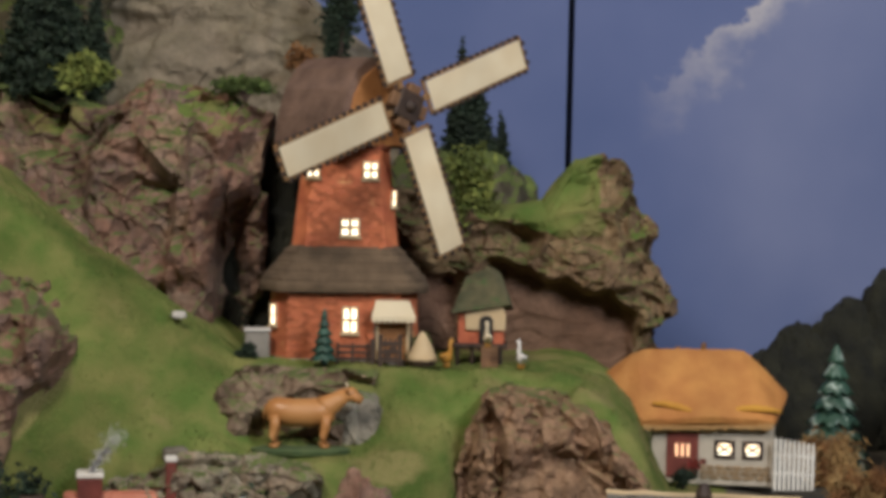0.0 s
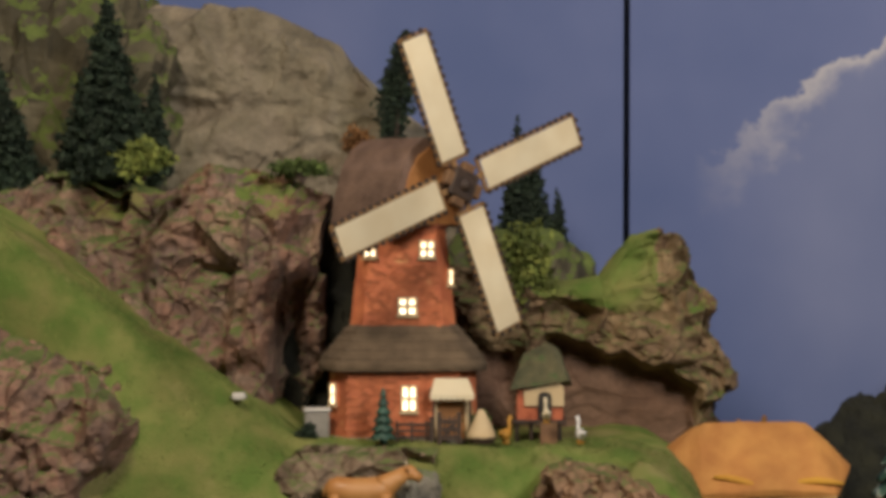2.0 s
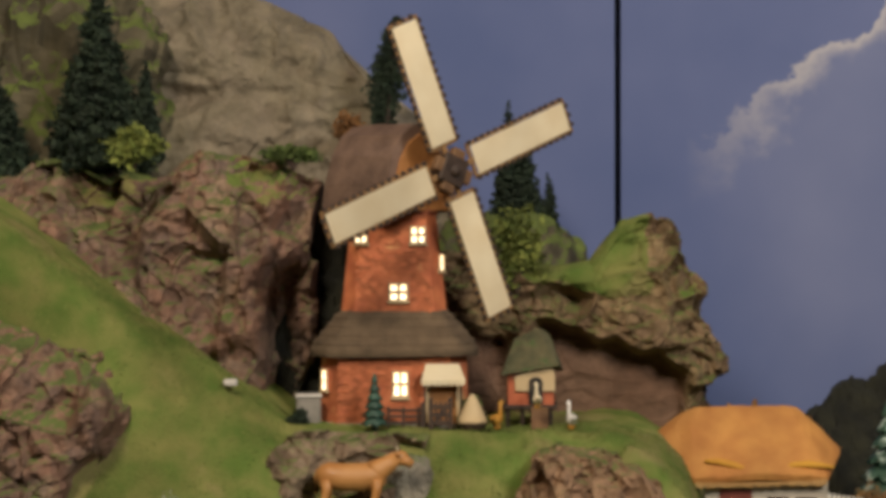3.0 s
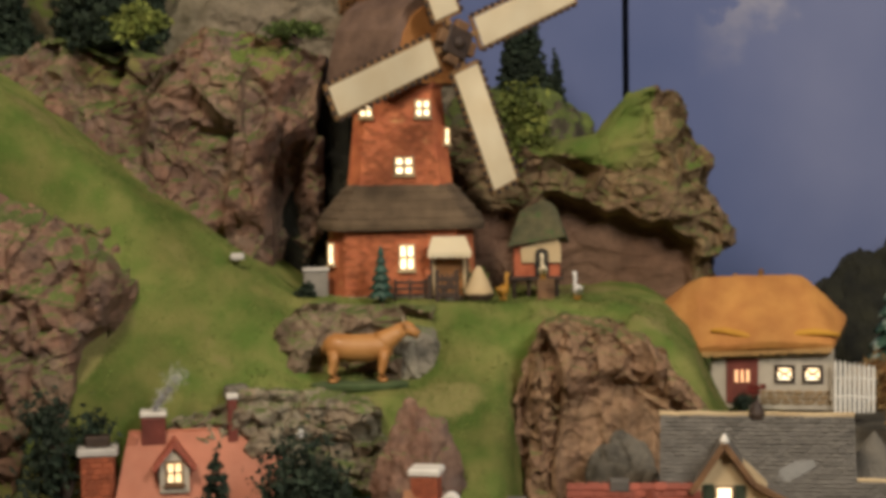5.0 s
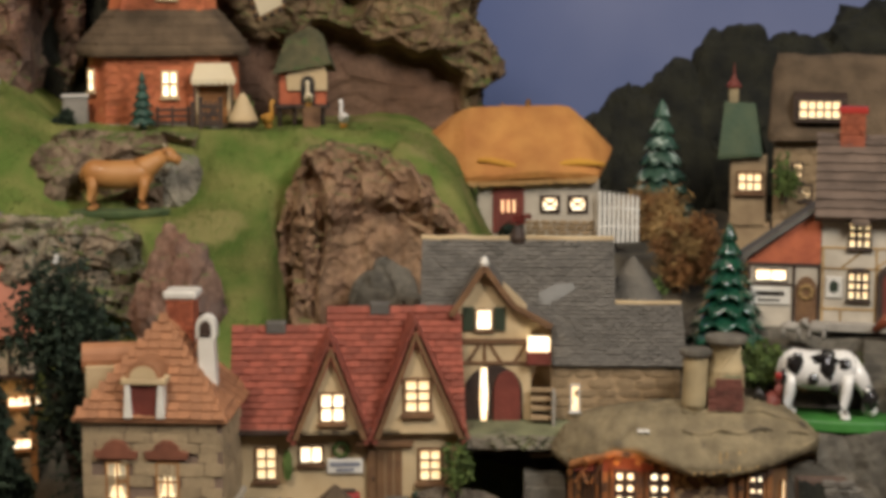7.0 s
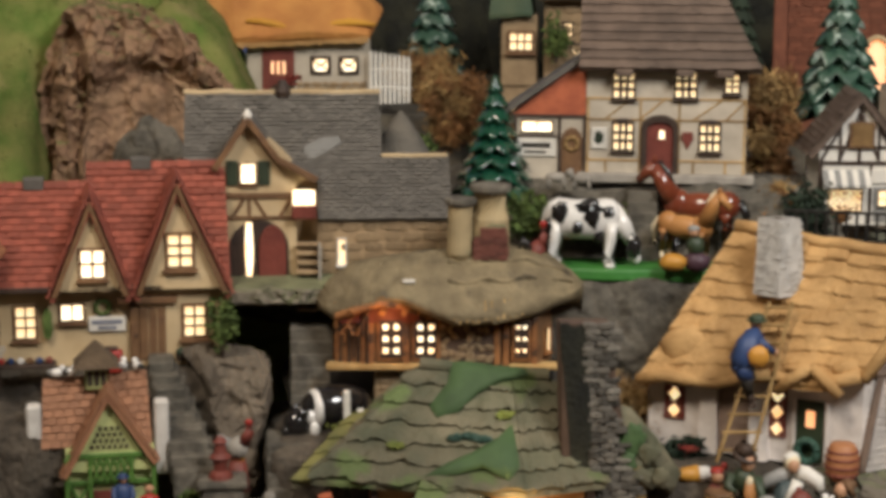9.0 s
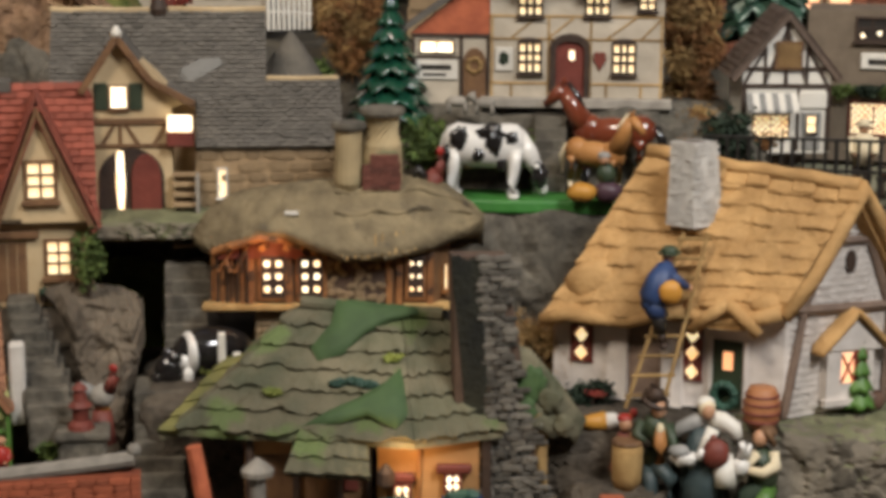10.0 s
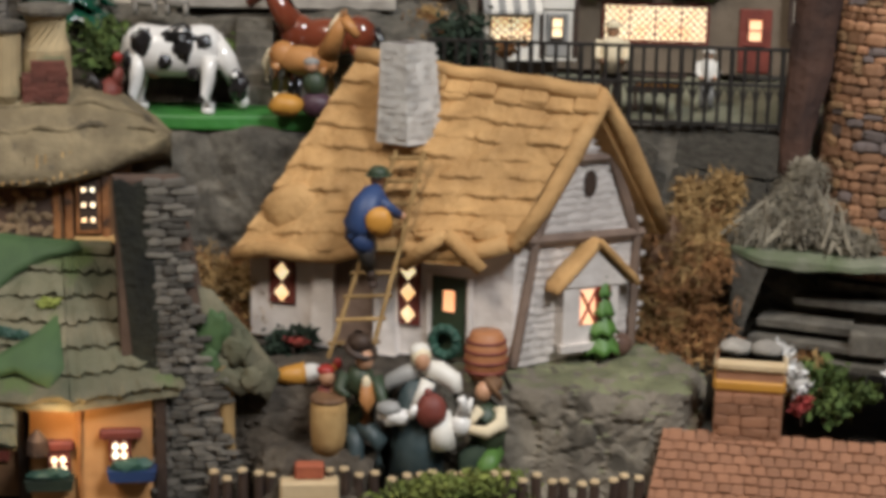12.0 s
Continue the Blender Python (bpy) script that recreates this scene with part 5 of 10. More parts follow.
bush("shrub", (-0.212, 1.765, 1.299), 0.013, 41, LEAF_DARK, "dark green shrub beside the trough", count=500, size=0.0025)
UNIT[0] = 0.0005295
heap = thing("straw_stack", (-0.0488, 1.757, 1.2995), 2, "small cream straw stack on a dark stand", "straw stack")
part("straw_body", lathe([(27, 8), (24, 14), (16, 34), (6, 54), (1, 58)], 14, None, 0.08, 3), PLASTER, heap, smooth=True)
part("stand", lathe([(22, -2), (26, 6), (27, 9)], 12), TIMBER_DARK, heap)
glazed_tree("small_fir", (-0.1385, 1.7485, 1.298), 0.052, 0.0125, 3, LEAF_BLUE, "small blue-green fir before the mill", 6, 7)
bush("shrub", (-0.056, 1.80, 1.297), 0.02, 42, LEAF, "green shrub between the mill and the goose house", count=600, size=0.003)

UNIT[0] = 0.0005265
shed = thing("goose_house", (0.0043, 1.7822, 1.299), 0.2, "small goose house with mossy hipped roof and steps", "shed")
part("wall", box(-40, 42, 0, 70, 34, 92, 2), BRICK_RED, shed)
part("floor_beam", box(-48, 48, -6, 74, 28, 36, 1.5), TIMBER_DARK, shed)
for x in (-40, -14, 36):
    part("leg", tube([(x, 6, -4), (x, 4, 30)], [4, 4], 7), TIMBER_DARK, shed)
part("gable", prism([(-26, 60), (44, 60), (44, 88), (38, 106), (6, 98), (-28, 86)], -6, 2, 0.8), PLASTER, shed, "cream rendered gable")
part("doorway", prism(arch_poly(-2, 22, 38, 86, 76), -8, 1), BLACK, shed, "dark round-headed doorway")
roof = hull([(-52, -14, 88), (52, -16, 108), (60, 80, 92), (-54, 80, 84), (-28, 30, 150), (10, 26, 172), (34, 34, 160)], 2, 0, 5, 2)
part("roof", roof, material("mossy_thatch", (0.115, 0.10, 0.05), (0.055, 0.058, 0.028), rough=0.95, scale=70, bump=1.0, bump_scale=160, spots=((0.06, 0.09, 0.03), 45, 0.56)), shed, "mossy green-grey hipped roof")
steps_part = bmesh.new()
for k in range(5):
    add_box(steps_part, 2, 32, -6 - 7 * (5 - k), 2 - 7 * (4 - k), -6, 4 + 7 * k, 0.6)
part("steps", steps_part, TIMBER, shed)


def goose(at, rz, mat, label, s=1.0):
    return figurine("goose", at, rz, 0.5265 * s, [
        (mat, ball((0, 0, 15), (9, 15, 10), 2, 0.1, 2, 1)),
        (mat, tube([(0, -10, 18), (0, -13, 28), (0, -11, 38), (0, -15, 43)], [5, 3.4, 3, 4], 8)),
        (mat, ball((0, -15, 43), 4.4, 2)), (mat, tube([(0, 12, 16), (0, 21, 22)], [6, 1.5], 7)),
        (YELLOW, tube([(0, -18, 43), (0, -25, 41)], [2, 0.8], 6)), (YELLOW, box(-5, -1, -6, 3, -2, 6)), (YELLOW, box(1, 5, -6, 3, -2, 6))], label, "goose figurine", "geese")


goose((-0.0263, 1.7584, 1.2987), 150, YELLOW, "ochre goose figurine on the terrace grass")
goose((0.0425, 1.7603, 1.2987), 200, GLAZE_WHITE, "white goose figurine on the terrace grass")
goose((0.0112, 1.7475, 1.319), 190, CREAM, "cream goose figurine on the shed steps", 0.9)
crag("stone", (-0.2705, 1.738, 1.342), (0.0075, 0.005, 0.004), 9, 31, STONE_PALE, "small pale flat stone in the grass", 3, 0.15, 9, 0.6)
crag("stone", (-0.255, 1.63, 1.232), (0.013, 0.009, 0.008), 9, 32, ROCK_SLATE, "small dark stone trough in the grass", 3, 0.2, 9, 0.6)

# ---- trees and bushes on the rocks ----
conifer("fir_tree", (-0.437, 1.93, 1.548), 0.182, 0.042, 51, LEAF_DARK, "dark fir on the grassy cliff top", 24, 640, 0.005)
conifer("fir_tree", (-0.388, 1.93, 1.55), 0.095, 0.015, 52, LEAF_DARK, "small dark fir on the cliff top", 16, 320, 0.0045)
conifer("fir_tree", (-0.548, 1.93, 1.53), 0.127, 0.042, 53, LEAF_DARK, "dark fir on the cliff edge", 18, 520, 0.005)
bush("bush", (-0.372, 1.80, 1.545), 0.027, 54, LEAF_BRIGHT, "yellow-green bush on the cliff edge", (1.1, 0.8, 0.75), 0.0035, 1500, 9)
bush("bush", (-0.226, 1.85, 1.543), 0.024, 55, LEAF, "low green bush on the cliff edge", (1.4, 0.8, 0.55), 0.003, 1000, 8)
bush("bush", (-0.192, 2.02, 1.575), 0.018, 56, RUST_LEAF, "rusty brown bush behind the mill", (0.9, 0.8, 1), 0.003, 700, 6)
conifer("cypress", (-0.0205, 2.05, 1.44), 0.168, 0.021, 57, LEAF_DARK, "tall dark cypress behind the mill", 24, 420, 0.0042)
conifer("cypress", (-0.003, 2.05, 1.44), 0.145, 0.022, 58, LEAF_DARK, "tall dark cypress behind the mill", 22, 400, 0.0042)
conifer("cypress", (0.0225, 2.045, 1.43), 0.10, 0.013, 59, LEAF_DARK, "dark cypress behind the mill", 18, 320, 0.004)
bush("bush", (-0.008, 1.90, 1.418), 0.036, 60, LEAF_BRIGHT, "tall yellow-green bush behind the mill", (0.9, 0.7, 1.35), 0.0038, 2000, 12)
hang = thing("hanging_cypress", (-0.1535, 2.02, 1.578), 0, "dark cypress shape on the painted sky", "tree")
UNIT[0] = 1.0
part("trunk", tube([(0.004, 0, 0.0), (0.014, 0, 0.12)], [0.004, 0.001], 6), TIMBER_DARK, hang)
batches = []
for k in range(46):
    f = k / 45
    w = 0.027 * math.sin(math.pi * min(1, (1 - f) * 0.93 + 0.04)) ** 0.8 * (1.0 if f < 0.35 else 1.15 - 0.45 * f)
    v, fc = leaf_cloud(90, max(0.003, w), 0.0035, 600 + k, (1, 0.25, 0.35), 0.1)
    batches.append((v + np.array((-0.002 + 0.017 * f, 0, 0.002 + 0.122 * f)), fc))
leaves("crown", LEAF_DARK, hang, batches)

# ---- the brown cow ----
def cow(at, rz, u, mat, label, head_down=False, extra=(), patches=()):
    """A standing cow, one plain moulded figure."""
    bits = [(mat, tube([(-72, 0, 68), (-66, 0, 67), (-52, 0, 66), (-20, 0, 61), (14, 0, 61), (40, 0, 66), (54, 0, 71), (60, 0, 74)], [8, 18, 25, 27, 27.5, 25, 19, 10], 20)), (mat, ball((42, 0, 58), (20, 19, 22), 3)), (mat, ball((-50, 0, 60), (21, 21, 24), 3))]
    for x, y in ((42, -17), (40, 13), (-54, -17), (-50, 13)):
        bits.append((mat, tube([(x, y * 0.8, 58), (x + 1, y, 36), (x - 2, y * 1.05, 18), (x, y * 1.05, 0)], [13.5, 10, 7.6, 8.8], 12)))
        bits.append((extra[0] if extra else mat, tube([(x, y * 1.05, -2), (x, y * 1.05, 4)], [9.6, 9], 9)))
    if head_down:
        bits += [(mat, tube([(46, 0, 68), (68, 0, 50), (80, 0, 30)], [19, 14, 11], 10)), (extra[0] if extra else mat, ball((84, 0, 22), (13, 11, 17), 2)), (extra[1] if extra else mat, ball((88, 0, 8), (9, 8, 8), 2))]
        hx, hz = 78, 38
    else:
        bits += [(mat, tube([(34, 0, 68), (50, 0, 75), (66, 0, 86), (82, 0, 97)], [24, 22, 17, 13.5], 16)), (mat, ball((88, 0, 97), (18, 12, 15), 2)), (mat, tube([(92, 0, 96), (112, 0, 84)], [12, 8.5], 9))]
        hx, hz = 84, 106
    for y in (-9, 9):
        bits.append((mat, ball((hx, y * 1.4, hz), (5, 7, 4), 2)))
        bits.append((CREAM, tube([(hx, y * 0.7, hz + 4), (hx - 2, y, hz + 13)], [2.4, 0.8], 6)))
    bits.append((mat, tube([(-68, 0, 76), (-74, 0, 60), (-72, 0, 30)], [4, 2.6, 3.2], 7)))
    bits.append((CREAM if not extra else SKIN, ball((-30, 0, 40), (12, 9, 8), 2)))
    for k, (x, z, w, h) in enumerate(patches):
        # patches lie on the flank, which bulges most at mid height
        bulge = 27.5 * math.sqrt(max(0.05, 1 - (abs(x + 4) / 76) ** 4)) * math.sqrt(max(0.05, 1 - ((z - 62) / 29) ** 2)) if x < 60 else 10
        bits.append((GLAZE_BLACK, ball((x, -bulge * 0.965, z), (w * 1.1, 5.5 if x < 60 else 6.5, h * 1.1), 3, 0.5, 1.8, k)))
    return figurine("cow", at, rz, u, bits, label, "cow figurine")


cow((-0.1500, 1.6719, 1.2365), 6.5, 0.46, GLAZE_TAN, "tan brown cow figurine standing on a grassy ledge")
ledge = tagged(new("grass_mat", finish("grass_mat", lathe([(0.03, -0.006), (0.042, -0.003), (0.043, 0.001), (0.040, 0.0025)], 28, Matrix.Diagonal((1, 0.38, 1, 1)), 0.05, 4), material("dull_green_paint", (0.05, 0.085, 0.03), (0.08, 0.11, 0.04), rough=0.8, scale=60))), "green painted base under the brown cow", "base")
ledge.matrix_basis = pose(-0.150, 1.668, 1.2325, 0, 0, 6)

# ---- the cottage with the ochre thatch ----
UNIT[0] = 0.0005295
cot = thing("thatched_cottage", (0.2236, 1.7915, 1.1942), -5.7, "white cottage with ochre hipped thatch and red door", "cottage")
part("wall", box(-107, 108, 0, 120, -10, 100, 2), PLASTER_WHITE, cot)
roof = hull([(-127, -18, 92), (-124, -22, 104), (105, -22, 112), (107, -18, 102), (-13, -25, 104), (0, -28, 116), (-204, 62, 168), (-196, 40, 156), (132, 62, 152), (130, 40, 142), (-146, 62, 214), (-128, 56, 222), (40, 56, 228), (58, 62, 223), (-150, 140, 110), (112, 140, 110), (-204, 80, 160), (132, 80, 146)], 4, 1, 0, 1)
for v in roof.verts:
    v.co += Vector((0.1, -0.6, 0.8)) * (2.4 * noise.fractal(v.co * 0.03, 1.0, 2.0, 3) + 1.2 * noise.noise(Vector((v.co.x * 0.16, v.co.z * 0.02, 2))))
roof = part("roof", roof, THATCH_ORANGE, cot, "ochre hipped thatch", True)
part("roof_roll", tube([(-106 + 22.4 * k, -13 + 1.5 * math.sin(k * 1.3), 122 + 5 * math.sin(k * 0.9 + 1) + 14 * abs(k / 10 - 0.5)) for k in range(11)], [3, 6, 7, 6, 5, 5, 5, 6, 7, 6, 3], 9), material("yellow_thatch", (0.60, 0.31, 0.035), (0.50, 0.24, 0.03), rough=0.8, scale=45, bump=0.4), roof, "yellow worn band of thatch", smooth=True)
part("straw_knot", tube([(-20, 62, 216), (-18, 60, 236)], [7, 4], 8), RUST_LEAF, roof)
part("straw_knot", tube([(-66, 62, 214), (-64, 60, 228)], [5, 3], 8), RUST_LEAF, roof)
bm = bmesh.new()
for k in range(34):
    x = -122 + k * 6.7
    add_box(bm, x, x + 5.8, -20, -8, 86 + 0.045 * (x + 118) + random.Random(k).uniform(-2, 1.5), 97 + 0.045 * (x + 118), 1)
part("eave_fringe", bm, THATCH_TAN, cot)
d = part("door", prism([(-80, 2), (-24, 2), (-24, 82), (-80, 82)], -3, 1, 0.6), MAROON, cot, "dark red door with lit slits")
for x in (-62, -52, -42):
    part("pane", box(x - 2.4, x + 2.4, -4.4, -2.4, 40, 62), ORANGE_GLOW, d)
for x in (22, 71):
    w = window(cot, x, 55, 24, 20, 0, 1, 1, TIMBER_DARK, WARM_WHITE, 6, 4, False)
    for s in (-1, 1):
        beam(w, x - 12, 55 - 8 * s, x + 12, 55 + 8 * s, 3.2, TIMBER_DARK, -2)
stone_face("stone", cot, STONE_TAN, (-20, -1, 0), (1, 0, 0), (0, 0, 1), 125, 26, 3, 16, 4, 3)
bush("shrub", (0.195, 1.768, 1.19), 0.014, 61, LEAF_DARK, "dark shrub beside the cottage door", count=400, size=0.0028)
bush("climbing_rose", (0.208, 1.772, 1.205), 0.009, 62, RED_LEAF, "red flowering climber at the cottage wall", count=260, size=0.002)
UNIT[0] = 0.0005295
pick = thing("picket_fence", (0.2236, 1.7915, 1.1942), -5.7, "white picket fence at the cottage corner", "fence")
for k in range(9):
    f = k / 8
    x, y, hgt = 110 + 66 * f, -20 + 20 * f, 84 - 12 * f
    part("picket", prism([(x - 2.6, -12), (x + 2.6, -12), (x + 2.6, hgt - 6), (x, hgt), (x - 2.6, hgt - 6)], y - 1.5, y + 1.5), WHITE, pick)
for z in (18, 50):
    part("rail", tube([(106, -18, z), (140, -9, z), (180, 3, z - 5)], [2, 2, 2], 6), WHITE, pick)

# ---- the half-timbered house with the salmon roof ----
UNIT[0] = 0.0004765
sal = thing("half_timbered_house", (-0.2821, 1.5767, 1.1404), 11.6, "half-timbered house with salmon roof and a white dormer", "house")
part("upper_wall", box(-132, 150, 4, 150, -78, 6, 1), PLASTER_WHITE, sal)
part("lower_wall", box(-128, 146, 12, 150, -330, -78, 1), STONE_TAN, sal)
roof = bmesh.new()
add_slab(roof, (-146, -14, -2), (158, -14, -2), (158, 78, 132), (-116, 78, 132), 7, 2)
add_slab(roof, (-146, 170, -2), (158, 170, -2), (158, 78, 132), (-116, 78, 132), 7, 2)
add_prism(roof, [(-146, -4), (-116, 128), (-100, 120)], 60, 96)
part("roof", roof, TILE_PINK, sal, "salmon clay roof")
part("gable_end", hull([(-132, 6, 0), (-132, 148, 0), (-108, 78, 122), (-100, 78, 122), (-100, 6, 0), (-100, 148, 0)]), PLASTER_WHITE, sal)
for k in range(19):
    part("rafter_end", box(-136 + k * 15.4, -129 + k * 15.4, -13, 6, -12, -4, 0.6), TIMBER_DARK, sal)
dorm = part("dormer", prism([(-62, 30), (-10, 30), (-10, 84), (-36, 112), (-62, 84)], -2, 60), PLASTER_WHITE, sal, "white gabled dormer")
bm = bmesh.new()
add_slab(bm, (-76, -10, 72), (-76, 70, 72), (-36, 70, 122), (-36, -10, 122), 7, 1)
add_slab(bm, (4, -10, 72), (4, 70, 72), (-36, 70, 122), (-36, -10, 122), 7, 1)
part("dormer_roof", bm, TILE_RED, dorm)
window(dorm, -36, 66, 24, 34, -2, 2, 2, TIMBER, WARM, 4, 3)
for x, w, z1, m in ((-72, 22, 156, MAROON), (70, 9, 184, MAROON)):
    c = part("chimney", box(x - w, x + w, 60, 60 + 2 * w, 96, z1, 1.5), m, sal, "dark red chimney")
    part("chimney_cap", box(x - w - 2, x + w + 2, 58, 62 + 2 * w, z1, z1 + 10, 2), WHITE, c)
stack = part("chimney", box(-202, -142, 40, 100, -330, 96, 2), BRICK_RED, sal, "brick chimney stack")
stone_face("brick", stack, BRICK_RED, (-201, 39, -20), (1, 0, 0), (0, 0, 1), 58, 112, 11, 15, 4, 5, 0.14)
part("stack_cap", box(-208, -136, 34, 106, 92, 106, 3), STONE_PALE, stack)
part("stack_pot", box(-194, -150, 50, 92, 106, 126, 3), TIMBER_DARK, stack)
for x in range(-128, 150, 46):
    beam(sal, x, -72, x, -6, 6, TIMBER_DARK, 4)
    beam(sal, x + 4, -70, x + 34, -20, 4.5, TIMBER_DARK, 4)
beam(sal, -134, -76, 152, -76, 9, TIMBER_DARK, 4, 6)
beam(sal, -132, -8, 152, -8, 5, TIMBER_DARK, 4)
for x in (-106, -28, 60, 140):
    part("post", box(x - 6, x + 6, 4, 14, -330, -80, 1), ORANGE_WOOD, sal, "orange wooden post")
for x, z, n in ((27, -124, 4), (125, -122, 4), (18, -196, 3), (110, -198, 3)):
    window(sal, x, z, 52, 15, 12, n, 1, ORANGE_WOOD, WARM_WHITE, 4, 3)
window(sal, -66, -150, 44, 60, 12, 2, 2, ORANGE_WOOD, ORANGE_GLOW, 5, 4)
smoke = thing("cotton_smoke", (-0.3213, 1.60, 1.221), 12, "wisp of white cotton wool smoke from the chimney", "cotton wool")
SMOKE = material("cotton_wool", (0.75, 0.74, 0.72), (0.62, 0.61, 0.6), rough=1.0, scale=60, bump=0.6)
SMOKE.node_tree.nodes["Principled BSDF"].inputs["Alpha"].default_value = 0.13
UNIT[0] = 1.0
leaves("wisps", SMOKE, smoke, [(v + np.array((0.001 + 0.02 * k / 9, 0, 0.0005 + 0.029 * k / 9)), f) for k in range(10) for v, f in [leaf_cloud(44, 0.003 + 0.0085 * k / 9, 0.0034, 900 + k, (1.2, 0.8, 1), 0.1)]])
bush("bush", (-0.395, 1.585, 1.15), 0.045, 71, LEAF_DARK, "dark green bush beside the brick chimney", (0.9, 0.7, 1.2), 0.004, 1500, 9)
bush("bush", (-0.40, 1.52, 1.08), 0.04, 72, LEAF_DARK, "dark green bush below the chimney", (0.9, 0.7, 1.2), 0.004, 1200, 8)
conifer("fir_tree", (-0.2426, 1.4627, 1.02), 0.185, 0.036, 73, LEAF_DARK, "dark snow-flecked fir before the timbered house", 20, 760, 0.0048)
bush("dark_tree", (-0.168, 1.492, 1.045), 0.062, 74, LEAF_DARK, "dark bushy tree before the timbered house", (0.85, 0.7, 1.55), 0.0032, 9000, 20, "tree")
figurine("dove", (-0.1864, 1.533, 1.207), 8, 0.46, [(GLAZE_WHITE, ball((0, 0, 6), (7, 9, 6), 2)), (GLAZE_WHITE, ball((3, -6, 14), 5, 2)), (GLAZE_WHITE, tube([(0, 6, 6), (-3, 16, 9)], [4, 2], 6))], "small white dove figurine on the tree", "dove figurine")

# ---- the tower house with the orange pyramid roof ----
UNIT[0] = 0.0004
tower = thing("tower_house", (-0.0864, 1.3341, 1.0693), -6.0, "tan stone tower house with orange pyramid roof", "house")
BLOCK_TAN = material("pale_tan_block", (0.47, 0.36, 0.22), (0.37, 0.27, 0.155), rough=0.8, scale=60, bump=0.5, per_piece=0.14)
wall = part("wall", box(-134, 116, 0, 220, -330, 144), TIMBER_GREY, tower)
stone_face("block", wall, BLOCK_TAN, (-134, -1, -330), (1, 0, 0), (0, 0, 1), 250, 474, 24, 54, 5, 8, 0.07, 300, ((36, 88, 320, 408), (126, 178, 320, 408)), 0.955)
stone_face("block", wall, BLOCK_TAN, (116, 0, -330), (0, 1, 0), (0, 0, 1), 220, 474, 24, 54, 5, 10, 0.07, 300, (), 0.955)
part("cornice", box(-142, 124, -8, 228, 136, 147, 2), TIMBER_GREY, tower)
part("string_course", box(-144, 126, -12, 232, -40, -26, 3), PLASTER_WHITE, tower, "cream moulded string course")
part("string_course", box(-140, 122, -7, 228, -60, -46, 3), PLASTER_WHITE, tower, "cream moulded string course")
AP = (-6, 108, 310)
EV = [(-148, -14, 146), (128, -14, 146), (128, 234, 146), (-148, 234, 146)]
roof = part("roof", hull(EV + [(p[0], p[1], 140) for p in EV] + [AP]), TILE_ORANGE, tower, "orange tiled pyramid roof")
for k in range(3):
    a, b = EV[k], EV[(k + 1) % 4]
    tile_roof("tile", roof, TILE_ORANGE, a, b, (AP[0] + 2, AP[1], AP[2]), (AP[0] - 2, AP[1], AP[2]), 12, 21, 4.5, k, 0.1, 150)
dm = part("dormer", prism([(-50, 150), (14, 150), (14, 212), (-50, 212)], -14, 50), MAROON, tower, "small arched dormer")
for x in (-52, 6):
    part("pilaster", prism([(x - 3, 148), (x + 13, 148), (x + 9, 208), (x + 1, 208)], -20, 10, 1), WHITE, dm)
part("lintel", box(-58, 22, -22, 20, 208, 220, 2), PLASTER, dm)
part("arch_hood", prism(arch_poly(-50, 14, 219, 250, 220, 10), -20, 60, 1), TILE_ORANGE, dm)
part("arch_panel", prism(arch_poly(-42, 6, 220, 242, 221, 10), -22, -19), PLASTER, dm)
for x in (-72, 18):
    window(tower, x, 30, 34, 66, 0, 2, 2, ORANGE_WOOD, WARM, 4, 4, label="lit window with curtains")
    for s in (-1, 1):
        part("curtain", hull([(x + 16 * s, -1.5, 62), (x + 3 * s, -1.5, 62), (x + 16 * s, -1.5, 0), (x + 10 * s, -1.5, 12), (x + 16 * s, -1, 62), (x + 3 * s, -1, 62), (x + 16 * s, -1, 0)]), CREAM, tower)
    part("pediment", prism([(x - 37, 72), (x + 37, 72), (x + 40, 86), (x + 25, 88), (x + 20, 98), (x + 8, 106), (x - 8, 106), (x - 20, 98), (x - 25, 88), (x - 40, 86)], -10, 0, 1), BRICK_DULL, tower, "red-brown carved pediment")
c = part("chimney", box(-6, 44, 130, 180, 200, 336, 2), BRICK_RED, tower, "red brick chimney")
stone_face("brick", c, BRICK_RED, (-6, 129, 278), (1, 0, 0), (0, 0, 1), 50, 58, 7, 13, 3, 9, 0.14)
part("chimney_cap", box(-12, 50, 124, 186, 334, 350, 4), WHITE, c)
hole = prism(arch_poly(60, 96, 276, 318, 296, 10), 60, 90, 1)
lc = part("loop_chimney", hole, WHITE, tower, "white chimney with an arched opening")
part("flue", prism(arch_poly(68, 88, 282, 309, 296, 10), 57, 60), TIMBER_DARK, lc)
part("shaft", hull([(64, 60, 280), (92, 60, 280), (92, 90, 280), (64, 90, 280), (66, 60, 180), (98, 60, 160), (98, 90, 160), (66, 90, 180)]), WHITE, lc)
wing = thing("barrel_roof_wing", (-0.0864, 1.3341, 1.0693), 6.3, "cream wing with an orange barrel ridge", "house wing")
part("wall", box(-128, -20, 190, 260, -100, 202, 2), PLASTER, wing)
part("ridge", tube([(-134, 225, 212), (-20, 225, 212)], [28, 28], 14), TILE_ORANGE, wing, "orange barrel ridge")

